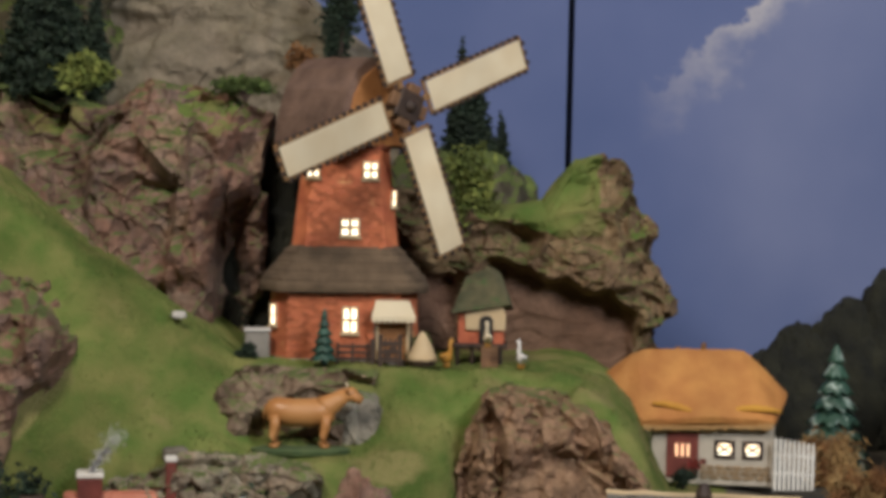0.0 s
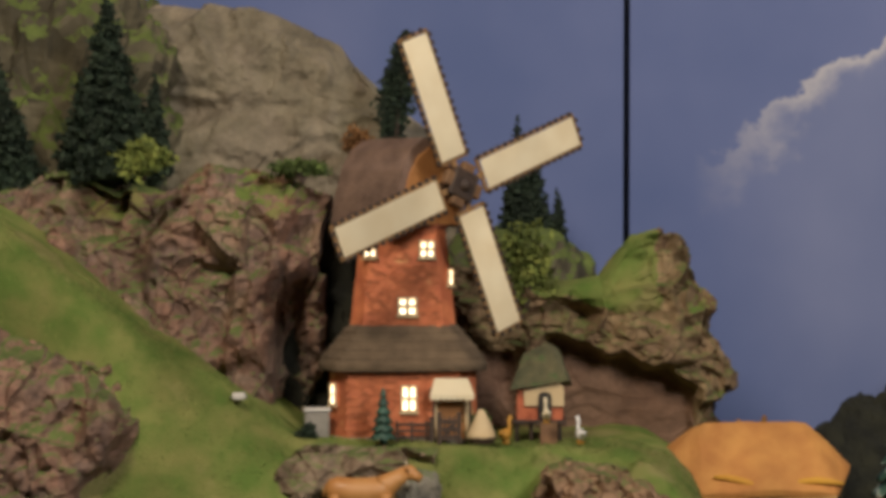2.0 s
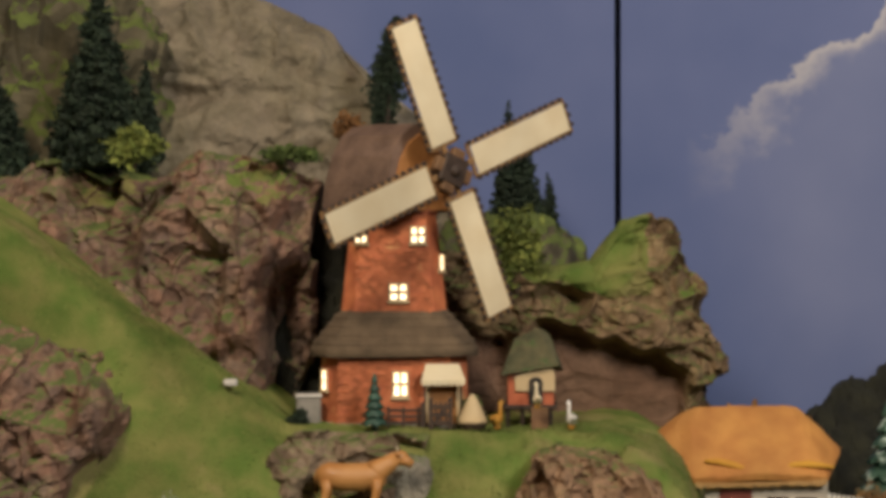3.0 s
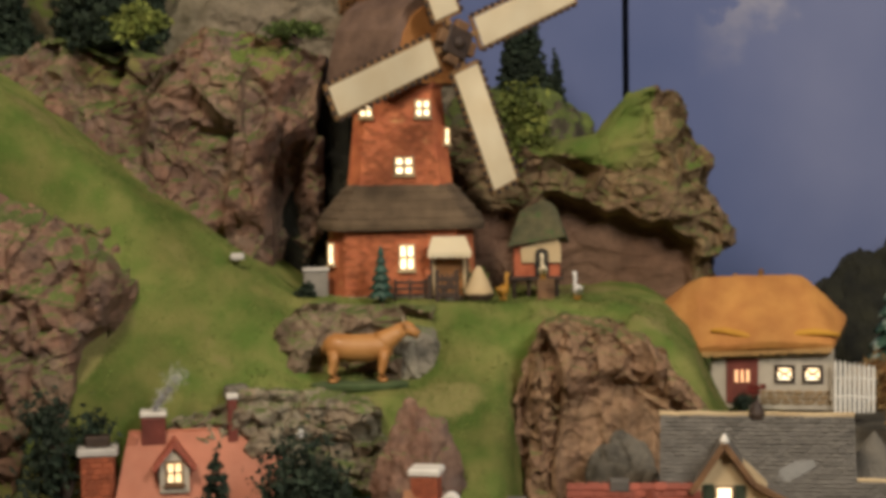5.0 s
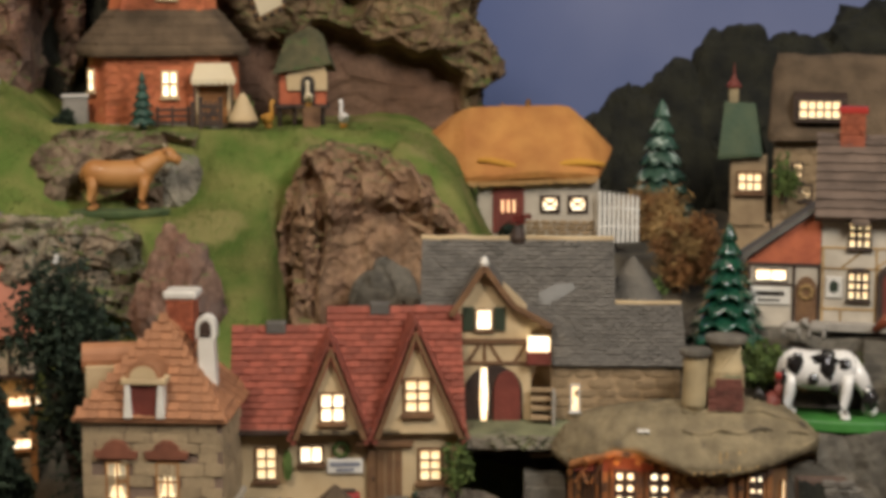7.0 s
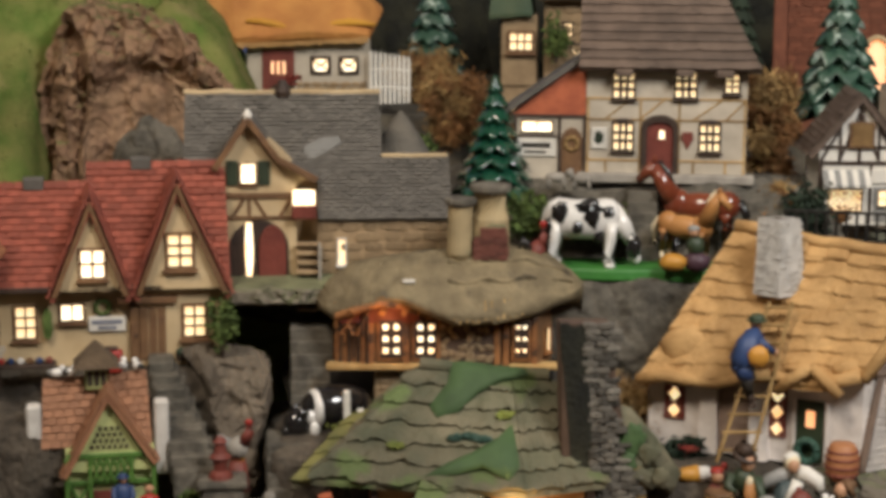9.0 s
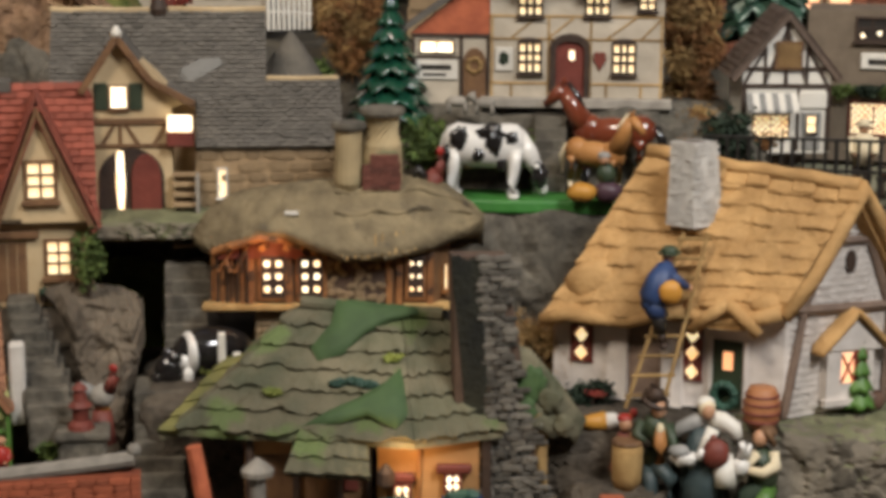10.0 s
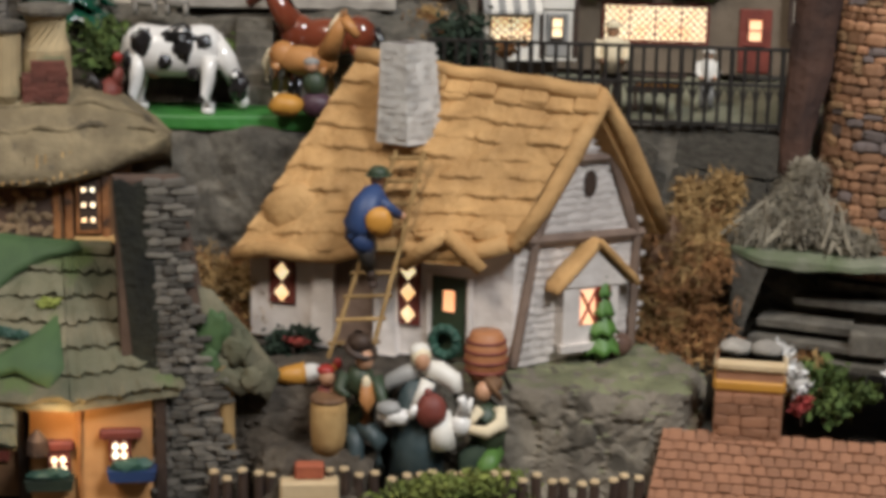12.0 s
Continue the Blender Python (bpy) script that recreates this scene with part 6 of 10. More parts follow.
# ---- the cream house with red gables ----
UNIT[0] = 0.0004177
red = thing("gabled_house", (0.0719, 1.3973, 1.0471), -0.1, "cream house with steep red tiled roof and twin gables", "house")
part("wall", box(-252, -8, 18, 200, -30, 140), PLASTER, red)
part("wing_wall", box(-6, 142, 6, 200, -30, 140), PLASTER, red)
bm = bmesh.new()
add_slab(bm, (-268, -4, 132), (-30, -4, 132), (-80, 104, 300), (-268, 104, 300), 8, 1)
add_slab(bm, (-268, 212, 132), (-30, 212, 132), (-80, 104, 300), (-268, 104, 300), 8, 1)
lr = part("roof", bm, TILE_RED, red, "red tiled roof")
tile_roof("tile", lr, TILE_RED, (-268, -5, 133), (-60, -5, 133), (-60, 103, 301), (-268, 103, 301), 15, 24, 4.5, 1, 0.15, 150)
bm = bmesh.new()
add_slab(bm, (-100, 2, 130), (152, 2, 130), (148, 122, 329), (-96, 122, 329), 8, 1)
add_slab(bm, (-100, 240, 140), (152, 240, 132), (148, 122, 331), (-96, 122, 331), 8, 1)
rr = part("roof", bm, TILE_RED, red, "red tiled roof")
tile_roof("tile", rr, TILE_RED, (-100, 0, 133), (152, 0, 133), (148, 121, 332), (-96, 121, 332), 18, 24, 4.5, 2, 0.15, 200)
for ax, az, bl, br, rz, lab, deep in ((-87, 270, -148, -30, 302, 1, 90), (62, 298, -4, 142, 326, 2, 106)):
    g = part("gable", prism([(bl, 128), (br, 128), (ax, az)], -14, 60), PLASTER, red, "cream pointed gable")
    bm = bmesh.new()
    tip = (ax - 8, rz)
    for s, e in ((-1, bl - 12), (1, br + 10)):
        add_slab(bm, (e, -24, 112), (e, deep, 112), (ax - 6, deep, rz - 7), (ax, -24, az + 17), 9, 1)
    gr = part("gable_roof", bm, TILE_RED, g, "red tiled gable roof")
    tile_roof("tile", gr, TILE_RED, (bl - 14, deep, 118), (bl - 14, -26, 118), (ax - 1, -26, az + 26), (ax - 6, deep, rz), 15, 22, 4, lab, 0.15, 140)
    tile_roof("tile", gr, TILE_RED, (br + 12, -26, 119), (br + 12, deep, 119), (ax - 5, deep, rz + 1), (ax + 1, -26, az + 27), 15, 22, 4, lab + 7, 0.15, 140)
    for s, e in ((-1, bl - 8), (1, br + 6)):
        part("bargeboard", add_prism(bmesh.new(), [(e, 120), (e + 10 * -s, 120), (ax, az + 2), (ax, az + 18)], -28, -22, 0.6), TIMBER, gr)
window(red, -85, 176, 38, 46, -14, 2, 2, TIMBER, WARM_WHITE, 5, 4)
window(red, 65, 196, 40, 54, -14, 2, 3, TIMBER, WARM, 6, 4)
beam(red, -268, 131, 34, 131, 9, TIMBER_DARK, 0, 14)
beam(red, -2, 124, 144, 124, 4, TIMBER, 5)
window(red, -204, 68, 32, 54, 18, 2, 3, TIMBER, WARM, 5, 4)
window(red, -124, 84, 36, 26, 18, 2, 1, TIMBER, WARM_WHITE, 5, 4)
window(red, 88, 66, 34, 52, 6, 2, 3, TIMBER, WARM, 6, 4)
d = part("door", box(-25, 39, 8, 20, -6, 96, 1), TIMBER, red, "brown plank door")
for k in range(4):
    part("plank", box(-23 + 15.5 * k, -8.5 + 15.5 * k, 5, 8.5, -4, 93, 0.8), TIMBER, d)
part("handle", ball((-14, 3, 42), (2.5, 3, 5), 1), TIMBER_DARK, d)
beam(red, -44, 106, 58, 106, 12, TIMBER, 6, 10)
sign = part("sign", box(-96, -32, 12, 18, 49, 76, 1.5), WHITE, red, "white board with two dark lines of writing")
part("lettering", add_box(box(-90, -38, 10.8, 12, 63, 70), -80, -48, 10.8, 12, 54, 59), material("grey_writing", (0.12, 0.13, 0.18), (0.25, 0.26, 0.3), scale=400, bump=0), sign)
part("wreath", tube([(-71 + 12 * math.cos(k * math.pi / 10), 13, 93 + 12 * math.sin(k * math.pi / 10)) for k in range(21)], [4 + 1.2 * math.sin(k * 2.3) for k in range(21)], 7), LEAF, red, "green wreath with gold")
bm = ball((-166, 10, 66), (9, 7, 28), 3, 0.35, 4, 3)
part("topiary", bm, LEAF, red, "clipped green shrub on the wall")
for x in (62, 84, 106):
    part("flower_pot", lathe([(5, -4), (8, 6), (9, 8)], 9, Matrix.Translation((x, -2, 0))), TIMBER_DARK, red)
    part("plant", ball((x, -2, 12), 8, 2, 0.5, 3, x), LEAF_DARK, red)
for x, z in ((-188, 300), (0, 331)):
    part("vent", box(x - 18, x + 18, 90 if x < -9 else 108, 118 if x < -9 else 136, z - 12, z + 10, 2), SLATE, red, "grey roof vent")
bush("climber", (0.128, 1.386, 1.055), 0.026, 75, LEAF, "green climbing plant at the house corner", (0.45, 0.5, 1.0), 0.0025, 600, 8)
box_red = figurine("post_box", (0.048, 1.385, 1.047), 0, 0.4177, [(RED, box(-20, 20, -8, 12, 4, 26, 3)), (RED, box(-4, 18, -8, 10, -18, 6, 2)), (TIMBER_DARK, box(-12, 12, -6, 8, 26, 32, 2))], "red letter box before the cream house", "post box")
UNIT[0] = 0.0004177
table = thing("market_table", (-0.012, 1.372, 1.045), 0, "low brown market table with wares", "table")
part("tabletop", box(-52, 52, -18, 18, 14, 20, 1.5), TIMBER_DARK, table)
for x in (-46, 46):
    for y in (-14, 14):
        part("leg", box(x - 3, x + 3, y - 3, y + 3, -26, 14, 0.6), TIMBER_DARK, table)
for k in range(6):
    part("ware", ball((-40 + 16 * k, -4, 25), (7, 6, 6), 2, 0.3, 2, k), (RED, BLUE, STONE_PALE, TIMBER, BLUE, MAROON)[k], table)
crag("dark_rock", (-0.015, 1.335, 0.985), (0.045, 0.035, 0.05), 0, 33, ROCK_DARK_SHADE, "dark rounded rock before the cream house", 5, 0.12, 8, 0.2)

# ---- the slate-roofed farm ----
UNIT[0] = 0.0004412
farm = thing("slate_farmhouse", (0.1723, 1.4682, 1.0936), -4.4, "tan farmhouse with grey slate roofs and a timbered gable", "house")


def fy(z):
    return (z - 205) * 0.72


part("wall", box(-148, 176, 0, 240, -40, 205), STONE_TAN, farm)
part("low_wall", box(74, 296, -62, 60, -40, 112), STONE_TAN, farm)
stone_face("stone", farm, STONE_TAN, (76, -63, -30), (1, 0, 0), (0, 0, 1), 220, 136, 7, 38, 4, 12, 0.2, 300, ((26, 52, 50, 110),))
bm = bmesh.new()
add_slab(bm, (-156, fy(180), 180), (186, fy(180), 180), (186, fy(309), 309), (-156, fy(309), 309), 8)
add_slab(bm, (-156, 240, 190), (186, 240, 190), (186, fy(309), 309), (-156, fy(309), 309), 8)
ru = part("roof", bm, SLATE, farm, "grey slate roof")
tile_roof("slate", ru, SLATE, (-156, fy(182) - 1, 182), (186, fy(182) - 1, 182), (186, fy(309) - 1, 310), (-156, fy(309) - 1, 310), 19, 17, 3.6, 3, 0.3, 300)
bm = bmesh.new()
add_slab(bm, (74, fy(108), 108), (306, fy(108), 108), (302, fy(206), 206), (74, fy(206), 206), 8)
add_slab(bm, (186, 60, 110), (306, 60, 110), (302, fy(206), 206), (186, fy(206), 206), 8)
rl = part("low_roof", bm, SLATE, farm, "grey slate lower roof")
tile_roof("slate", rl, SLATE, (74, fy(108) - 1, 109), (306, fy(108) - 1, 109), (302, fy(206) - 1, 207), (74, fy(206) - 1, 207), 16, 17, 3.6, 4, 0.3, 300)
part("ridge_roll", tube([(-158 + 34.4 * k, fy(309), 311 + random.Random(k).uniform(-1.5, 1.5)) for k in range(11)], [5] * 11, 7), PLASTER, farm, "cream mortar ridge")
part("ridge_roll", tube([(186, fy(206) - 2, 209), (240, fy(206) - 2, 208), (300, fy(206) - 2, 209)], [4, 4, 4], 7), PLASTER, farm, "cream mortar ridge")
part("mortar_patch", hull([(48, fy(212) - 6, 206), (52, fy(222) - 6, 224), (80, fy(236) - 6, 238), (112, fy(238) - 6, 240), (116, fy(230) - 6, 230), (84, fy(214) - 6, 212), (66, fy(206) - 6, 204), (80, fy(222) - 2, 222)]), material("grey_patch", (0.20, 0.195, 0.18), (0.17, 0.165, 0.15), scale=80), rl, "grey patch of filler")
g = part("gable", prism([(-86, -40), (38, -40), (38, 170), (60, 178), (-42, 272), (-92, 206), (-86, 190)], -62, 10), PLASTER, farm, "tan timbered gable")
bm = bmesh.new()
add_slab(bm, (-104, -78, 196), (-104, 30, 196), (-43, 70, 286), (-43, -78, 286), 8, 1)
add_slab(bm, (10, -78, 216), (10, 40, 216), (-43, 70, 286), (-43, -78, 286), 8, 1)
add_slab(bm, (76, -78, 180), (76, 0, 180), (9, 40, 217), (9, -78, 217), 8, 1)
gr = part("gable_roof", bm, SLATE, g, "grey slate gable roof")
for x0, z0, x1, z1 in ((-100, 196, -43, 282), (-43, 282, 8, 214), (8, 214, 74, 178)):
    beam(gr, x0, z0, x1, z1, 11, TIMBER, -76, 6, "bargeboard")
part("finial", add_lathe(bmesh.new(), [(7, 280), (9, 288), (5, 296), (1, 300)], 9, Matrix.Translation((-43, -70, 0))), WHITE, gr)
window(g, -43, 188, 24, 32, -62, 1, 1, TIMBER, WARM_WHITE, 3, 3)
for x in (-70, -16):
    part("shutter", box(x - 10, x + 10, -66, -61, 168, 210, 1), material("dark_shutter_paint", (0.025, 0.04, 0.02), (0.04, 0.055, 0.028), rough=0.6), g, "dark green shutter")
beam(g, -88, 150, 40, 150, 10, TIMBER, -62, 4)
beam(g, -88, 112, 40, 112, 6, TIMBER, -62, 3)
for x0, x1 in ((-42, -42), (-70, -50), (-14, -34), (10, 30)):
    beam(g, x0, 114, x1, 146, 6, TIMBER, -62)
dr = part("door_recess", prism(arch_poly(-76, 24, -30, 108, 62, 12), -66, -60), TIMBER_DARK, g, "dark arched doorway")
part("door_leaf", prism(arch_poly(-26, 20, -28, 100, 62, 12), -74, -67, 1), MAROON, dr, "brown round-headed door leaf")
part("door_gap", hull([(-48, -68, 104), (-38, -68, 104), (-36, -68, 50), (-40, -68, -6), (-46, -68, -6), (-50, -68, 50), (-43, -67, 50)]), WARM_WHITE, dr, "bright gap of the open door")
lamp = part("lamp_box", box(30, 72, -84, -64, 112, 136, 2), MAROON, farm, "dark red lamp box")
part("lamp_glass", box(32, 70, -86, -66, 136, 160, 2), WARM_WHITE, lamp, "white lit lamp glass")
for k in range(8):
    part("step", box(38, 74, -76 - 6 * (8 - k), -70, -40 + 15 * k, -34 + 15 * k, 0.8), STONE_TAN, farm)
part("stair_wall", box(74, 80, -110, -70, -40, 70, 1.5), STONE_GREY, farm)
window(farm, 115, 52, 11, 42, -64, 1, 1, STONE_PALE, WARM, 3, 3)
part("ridge_pot", lathe([(14, 303), (16, 313), (10, 327), (6, 333)], 10, Matrix.Translation((15, fy(309), 0))), TIMBER_DARK, farm, "dark chimney pot")
cone = thing("thatched_hayrick", (0.278, 1.535, 1.176), -6, "grey-brown conical thatched hayrick", "hayrick")
UNIT[0] = 0.0004412
bm = lathe([(42, -60), (56, -2), (54, 4), (34, 36), (16, 62), (5, 76), (1, 80)], 22, None, 0.06, 6)
part("rick", bm, material("grey_thatch", (0.17, 0.15, 0.12), (0.10, 0.09, 0.075), rough=0.9, scale=60, bump=0.7, bump_scale=240), cone, smooth=True)
UNIT[0] = 1.0

# ---- kits for soft roofs ----
def course_roof(parent, mat, a, b, c, d, rows, segs=18, thick=8.0, seed=1, wave=4.0, name="shingle_course", over=1.35, smooth=False, fade=0.25, jag=0.0):
    """Thick courses with wavy lower edges, each lapping the one below, over the slope with eave a to b and ridge d to c."""
    rnd = random.Random(seed)
    a, b, c, d = (Vector(p) for p in (a, b, c, d))
    nrm = (b - a).cross(d - a).normalized()
    if nrm.z < 0:
        nrm = -nrm
    for r in range(rows):
        k0, k1 = r / rows, min(1.0, (r + over) / rows)
        down = (a.lerp(b, 0.5) - d.lerp(c, 0.5)).normalized()
        bm, lo, hi, un = bmesh.new(), [], [], []
        off = rnd.uniform(0, 50)
        for i in range(segs + 1):
            s = i / segs
            p0, p1 = a.lerp(d, k0).lerp(b.lerp(c, k0), s), a.lerp(d, k1).lerp(b.lerp(c, k1), s)
            w = wave * noise.noise(Vector((s * 7 + off, r, seed))) + 0.5 * wave * noise.noise(Vector((s * 23 + off, r, seed)))
            w += jag * (noise.cell(Vector((s * 13 + off, r + 0.5, seed))) - 0.5)
            bump = fade * thick * noise.noise(Vector((s * 11, r * 3.0, seed + 5)))
            lo.append(bm.verts.new(p0 + down * w + nrm * (thick + bump)))
            hi.append(bm.verts.new(p1 + nrm * 1.0))
            un.append(bm.verts.new(p0 + down * w * 0.9 - nrm * 1.5))
        md = [bm.verts.new(l.co.lerp(h.co, 0.22) + nrm * thick * 0.18) for l, h in zip(lo, hi)]
        for i in range(segs):
            bm.faces.new((lo[i], lo[i + 1], md[i + 1], md[i]))
            bm.faces.new((md[i], md[i + 1], hi[i + 1], hi[i]))
            bm.faces.new((un[i], un[i + 1], lo[i + 1], lo[i]))
            bm.faces.new((hi[i], hi[i + 1], un[i + 1], un[i]))
        bm.faces.new((un[0], lo[0], md[0], hi[0]))
        bm.faces.new((hi[-1], md[-1], lo[-1], un[-1]))
        part(name, bm, mat, parent, "", smooth)


def tube_part(name, pts, r, mat, parent, n=7, label=""):
    return part(name, tube(pts, [r] * len(pts), n), mat, parent, label)


# ---- the far thatched house on the black hill ----
UNIT[0] = 0.0005295
far = thing("thatched_house", (0.481, 1.7738, 1.2095), -13.2, "dark thatched house with a green turret against the hill", "house")
part("wall", box(-72, 200, 0, 150, -40, 146, 2), STONE_TAN, far)
stone_face("stone", far, STONE_TAN, (-72, -1, 0), (1, 0, 0), (0, 0, 1), 272, 130, 8, 22, 4, 21)
rf = hull([(-84, -24, 138), (212, -24, 138), (212, 170, 138), (-84, 170, 138), (-76, 60, 296), (200, 60, 296), (-84, -24, 150), (212, -24, 150)], 3, 1, 6, 3)
rf = part("roof", rf, THATCH_BROWN, far, "dark brown thatch", True)
dw = part("dormer", hull([(-38, -24, 172), (50, -24, 172), (50, -24, 216), (-38, -24, 216), (-40, 30, 226), (52, 30, 226), (-38, 30, 172), (50, 30, 172)]), TIMBER_DARK, far, "low dormer")
window(dw, 6, 196, 68, 28, -25, 5, 2, TIMBER_DARK, WARM, 4, 3)
part("turret", box(-147, -84, -10, 60, -20, 112, 2), STONE_TAN, far, "tan stone turret")
GREEN_TILE = material("dull_green_tile", (0.03, 0.062, 0.03), (0.055, 0.08, 0.036), rough=0.7, scale=60, bump=0.5)
part("turret_roof", hull([(-168, -24, 106), (-92, -24, 112), (-88, 70, 110), (-167, 70, 106), (-160, 12, 204), (-106, 12, 202), (-160, 44, 204), (-106, 44, 202), (-168, -24, 113), (-92, -24, 118)], 2, 0, 3, 2), GREEN_TILE, far, "dark green turret roof")
fin = part("turret_chimney", box(-153, -136, 14, 32, 196, 230, 1.5), STAINED, far, "pale turret chimney")
part("cap", lathe([(13, 230), (14, 234), (6, 244), (2, 254), (1.5, 268), (1, 272)], 10, Matrix.Translation((-144.5, 23, 0))), MAROON, fin, "dark red pointed cap")
window(far, -112, 66, 38, 28, -11, 3, 2, TIMBER, WARM, 5, 4)
part("turret_base", box(-150, -76, -10, 60, -60, -8, 2), STONE_TAN, far)
window(far, -30, 84, 14, 26, 0, 1, 2, TIMBER_DARK, WARM, 4, 3)
window(far, -14, 48, 16, 22, 0, 2, 2, TIMBER_DARK, WARM, 4, 3)
bush("ivy", (0.452, 1.765, 1.23), 0.02, 81, LEAF, "green ivy on the far house wall", (0.7, 0.4, 1.1), 0.003, 500, 7)

# ---- the inn ----
UNIT[0] = 0.0004383
inn = thing("inn", (0.4703, 1.444, 1.1708), -14.3, "cream half-timbered inn with brown shingle roof and maroon door", "inn")
part("wall", box(-135, 145, 0, 150, -14, 192), PLASTER_WHITE, inn)
part("step", box(-150, 160, -22, 4, -16, 0, 2), STONE_GREY, inn)
bm = bmesh.new()
add_slab(bm, (-148, -26, 184), (166, -26, 184), (98, 78, 318), (-148, 78, 318), 8)
add_slab(bm, (-148, 180, 184), (166, 180, 184), (98, 78, 318), (-148, 78, 318), 8)
add_slab(bm, (166, -26, 184), (166, 180, 184), (98, 79, 318), (98, 77, 318), 8)
rf = part("roof", bm, SHINGLE_BROWN, inn, "brown shingle roof")
course_roof(rf, SHINGLE_BROWN, (-148, -27, 185), (168, -27, 185), (98, 77, 319), (-148, 77, 319), 9, 26, 7, 31, 3.5)
part("ridge", tube([(-150, 78, 321), (-60, 78, 318), (30, 78, 321), (99, 78, 319)], [7, 6, 7, 6], 8), SHINGLE_BROWN, rf)
for x in (-70, 36, 104):
    part("bracket", box(x - 16, x + 16, -34, -6, 172, 186, 3), SHINGLE_BROWN, inn)
ch = part("chimney", box(-109, -65, 60, 100, 280, 364, 2), BRICK_RED, inn, "red brick chimney")
stone_face("brick", ch, BRICK_RED, (-109, 59, 326), (1, 0, 0), (0, 0, 1), 44, 40, 5, 12, 3, 11, 0.14)
part("chimney_cap", box(-113, -61, 56, 104, 362, 374, 2), RED, ch)
for x, z, w, h, nx, ar in ((-70, 155, 34, 42, 3, False), (38, 157, 34, 42, 3, False), (118, 160, 22, 30, 2, False), (-70, 64, 32, 44, 3, True), (82, 64, 32, 44, 3, True)):
    window(inn, x, z, w, h, 0, nx, 3, TIMBER_DARK, WARM, 3.6, 4, True, 0, ar, bars=0.085)
for z in (94, 131, 22):
    beam(inn, -135, z, 145, z, 3.6, STRAW, 0, 1.6)
for x in (-132, -100, -40, 28, 54, 110, 142):
    beam(inn, x, 0, x, 131 if x in (-132, 142, -40, 28) else 22, 3.4, STRAW, 0, 1.6)
for x0, x1 in ((-100, -60), (-40, 0), (54, 100), (110, 142)):
    beam(inn, x0, 96, x1, 129, 3.2, STRAW, 0, 1.6)
d = part("door", prism(arch_poly(-28, 18, -2, 92, 78), -3, 2), MAROON, inn, "maroon arched door")
part("door_surround", prism(arch_poly(-38, 27, -2, 104, 82)[2:-1] + [(-38, 82), (-38, -2), (-28, -2), (-28, 78)] + [(-5 - 23 * math.cos(math.pi * k / 8), 78 + 14 * math.sin(math.pi * k / 8)) for k in range(1, 8)] + [(18, 78), (18, -2), (27, -2)], -8, 0), TIMBER_DARK, d)
part("pane", box(-6, 2, -4, -2.5, 62, 76), WARM_WHITE, d)
sg = part("sign", box(-126, -98, -4, 0, 42, 80, 1), WHITE, inn, "small white notice with a green mark")
part("mark", ball((-112, -4.2, 62), (9, 0.8, 11), 2, 0.4, 3, 2), LEAF_DARK, sg)
part("emblem", prism([(34, 74), (52, 74), (54, 62), (43, 44), (32, 62)], -4, 0, 0.8), MAROON, inn, "dark red rosette")
annex = part("annex_wall", box(-262, -136, 4, 110, -14, 104), PLASTER_WHITE, inn)
part("annex_gable", prism([(-266, 100), (-136, 100), (-136, 200)], 2, 100), BRICK_RED, inn, "red brick lean-to gable")
bm = bmesh.new()
add_slab(bm, (-282, -8, 108), (-282, 110, 108), (-134, 110, 214), (-134, -8, 214), 9, 1)
part("annex_roof", bm, SLATE, inn, "grey lean-to roof")
beam(inn, -264, 98, -136, 98, 6, TIMBER_DARK, 4, 3)
for x in (-260, -182, -138):
    beam(inn, x, -8, x, 98, 5, TIMBER_DARK, 4, 3)
beam(inn, -260, 62, -182, 62, 4, TIMBER_DARK, 4, 2.5)
window(inn, -222, 79, 52, 17, 4, 2, 1, TIMBER_DARK, WARM_WHITE, 3, 3, False)
ad = part("annex_door", prism(arch_poly(-178, -142, -6, 78, 56), 0, 5), TIMBER, inn, "brown round-headed door")
part("wreath", tube([(-160 + 11 * math.cos(k * math.pi / 8), -1, 50 + 11 * math.sin(k * math.pi / 8)) for k in range(17)], [3.4 + math.sin(k * 2.3) for k in range(17)], 7), STRAW, ad)
sg = part("sign", box(-256, -188, 0, 4, 26, 58, 1), WHITE, inn, "white board with a dark line of writing")
part("lettering", add_box(add_box(bmesh.new(), -248, -198, -1, 0.5, 42, 50), -244, -206, -1, 0.5, 32, 36), BLACK, sg)
goat_bits = lambda m: [(m, ball((0, 0, 24), (26, 11, 12), 2, 0.15, 2, 3)), (m, tube([(20, 0, 28), (32, 0, 40), (38, 0, 40)], [8, 6, 4], 8))] + [(m, tube([(x, y, 20), (x, y, -2)], [4.5, 3.5], 6)) for x in (-17, 17) for y in (-6, 6)]
GREY_PAINT = material("grey_paint", (0.22, 0.22, 0.21), (0.32, 0.31, 0.29), rough=0.5, scale=60, bump=0.2)
figurine("goat", (0.386, 1.438, 1.162), -14, 0.34, goat_bits(STONE_GREY), "small grey goat figurine before the inn annex", "goat figurine")
figurine("goat", (0.404, 1.430, 1.162), 160, 0.32, goat_bits(STONE_GREY), "small grey goat figurine before the inn annex", "goat figurine")
bush("bush", (0.372, 1.428, 1.122), 0.026, 82, LEAF, "green leafy bush under the inn terrace", (1.3, 0.6, 0.8), 0.0035, 1100, 9)
bush("bush", (0.42, 1.424, 1.125), 0.022, 83, LEAF, "green leafy bush under the inn terrace", (1.2, 0.6, 0.8), 0.0035, 800, 8)
UNIT[0] = 0.00043
st = thing("dark_stairs", (0.4507, 1.425, 1.1167), -13.8, "dark stone stairs up to the inn", "stairs")
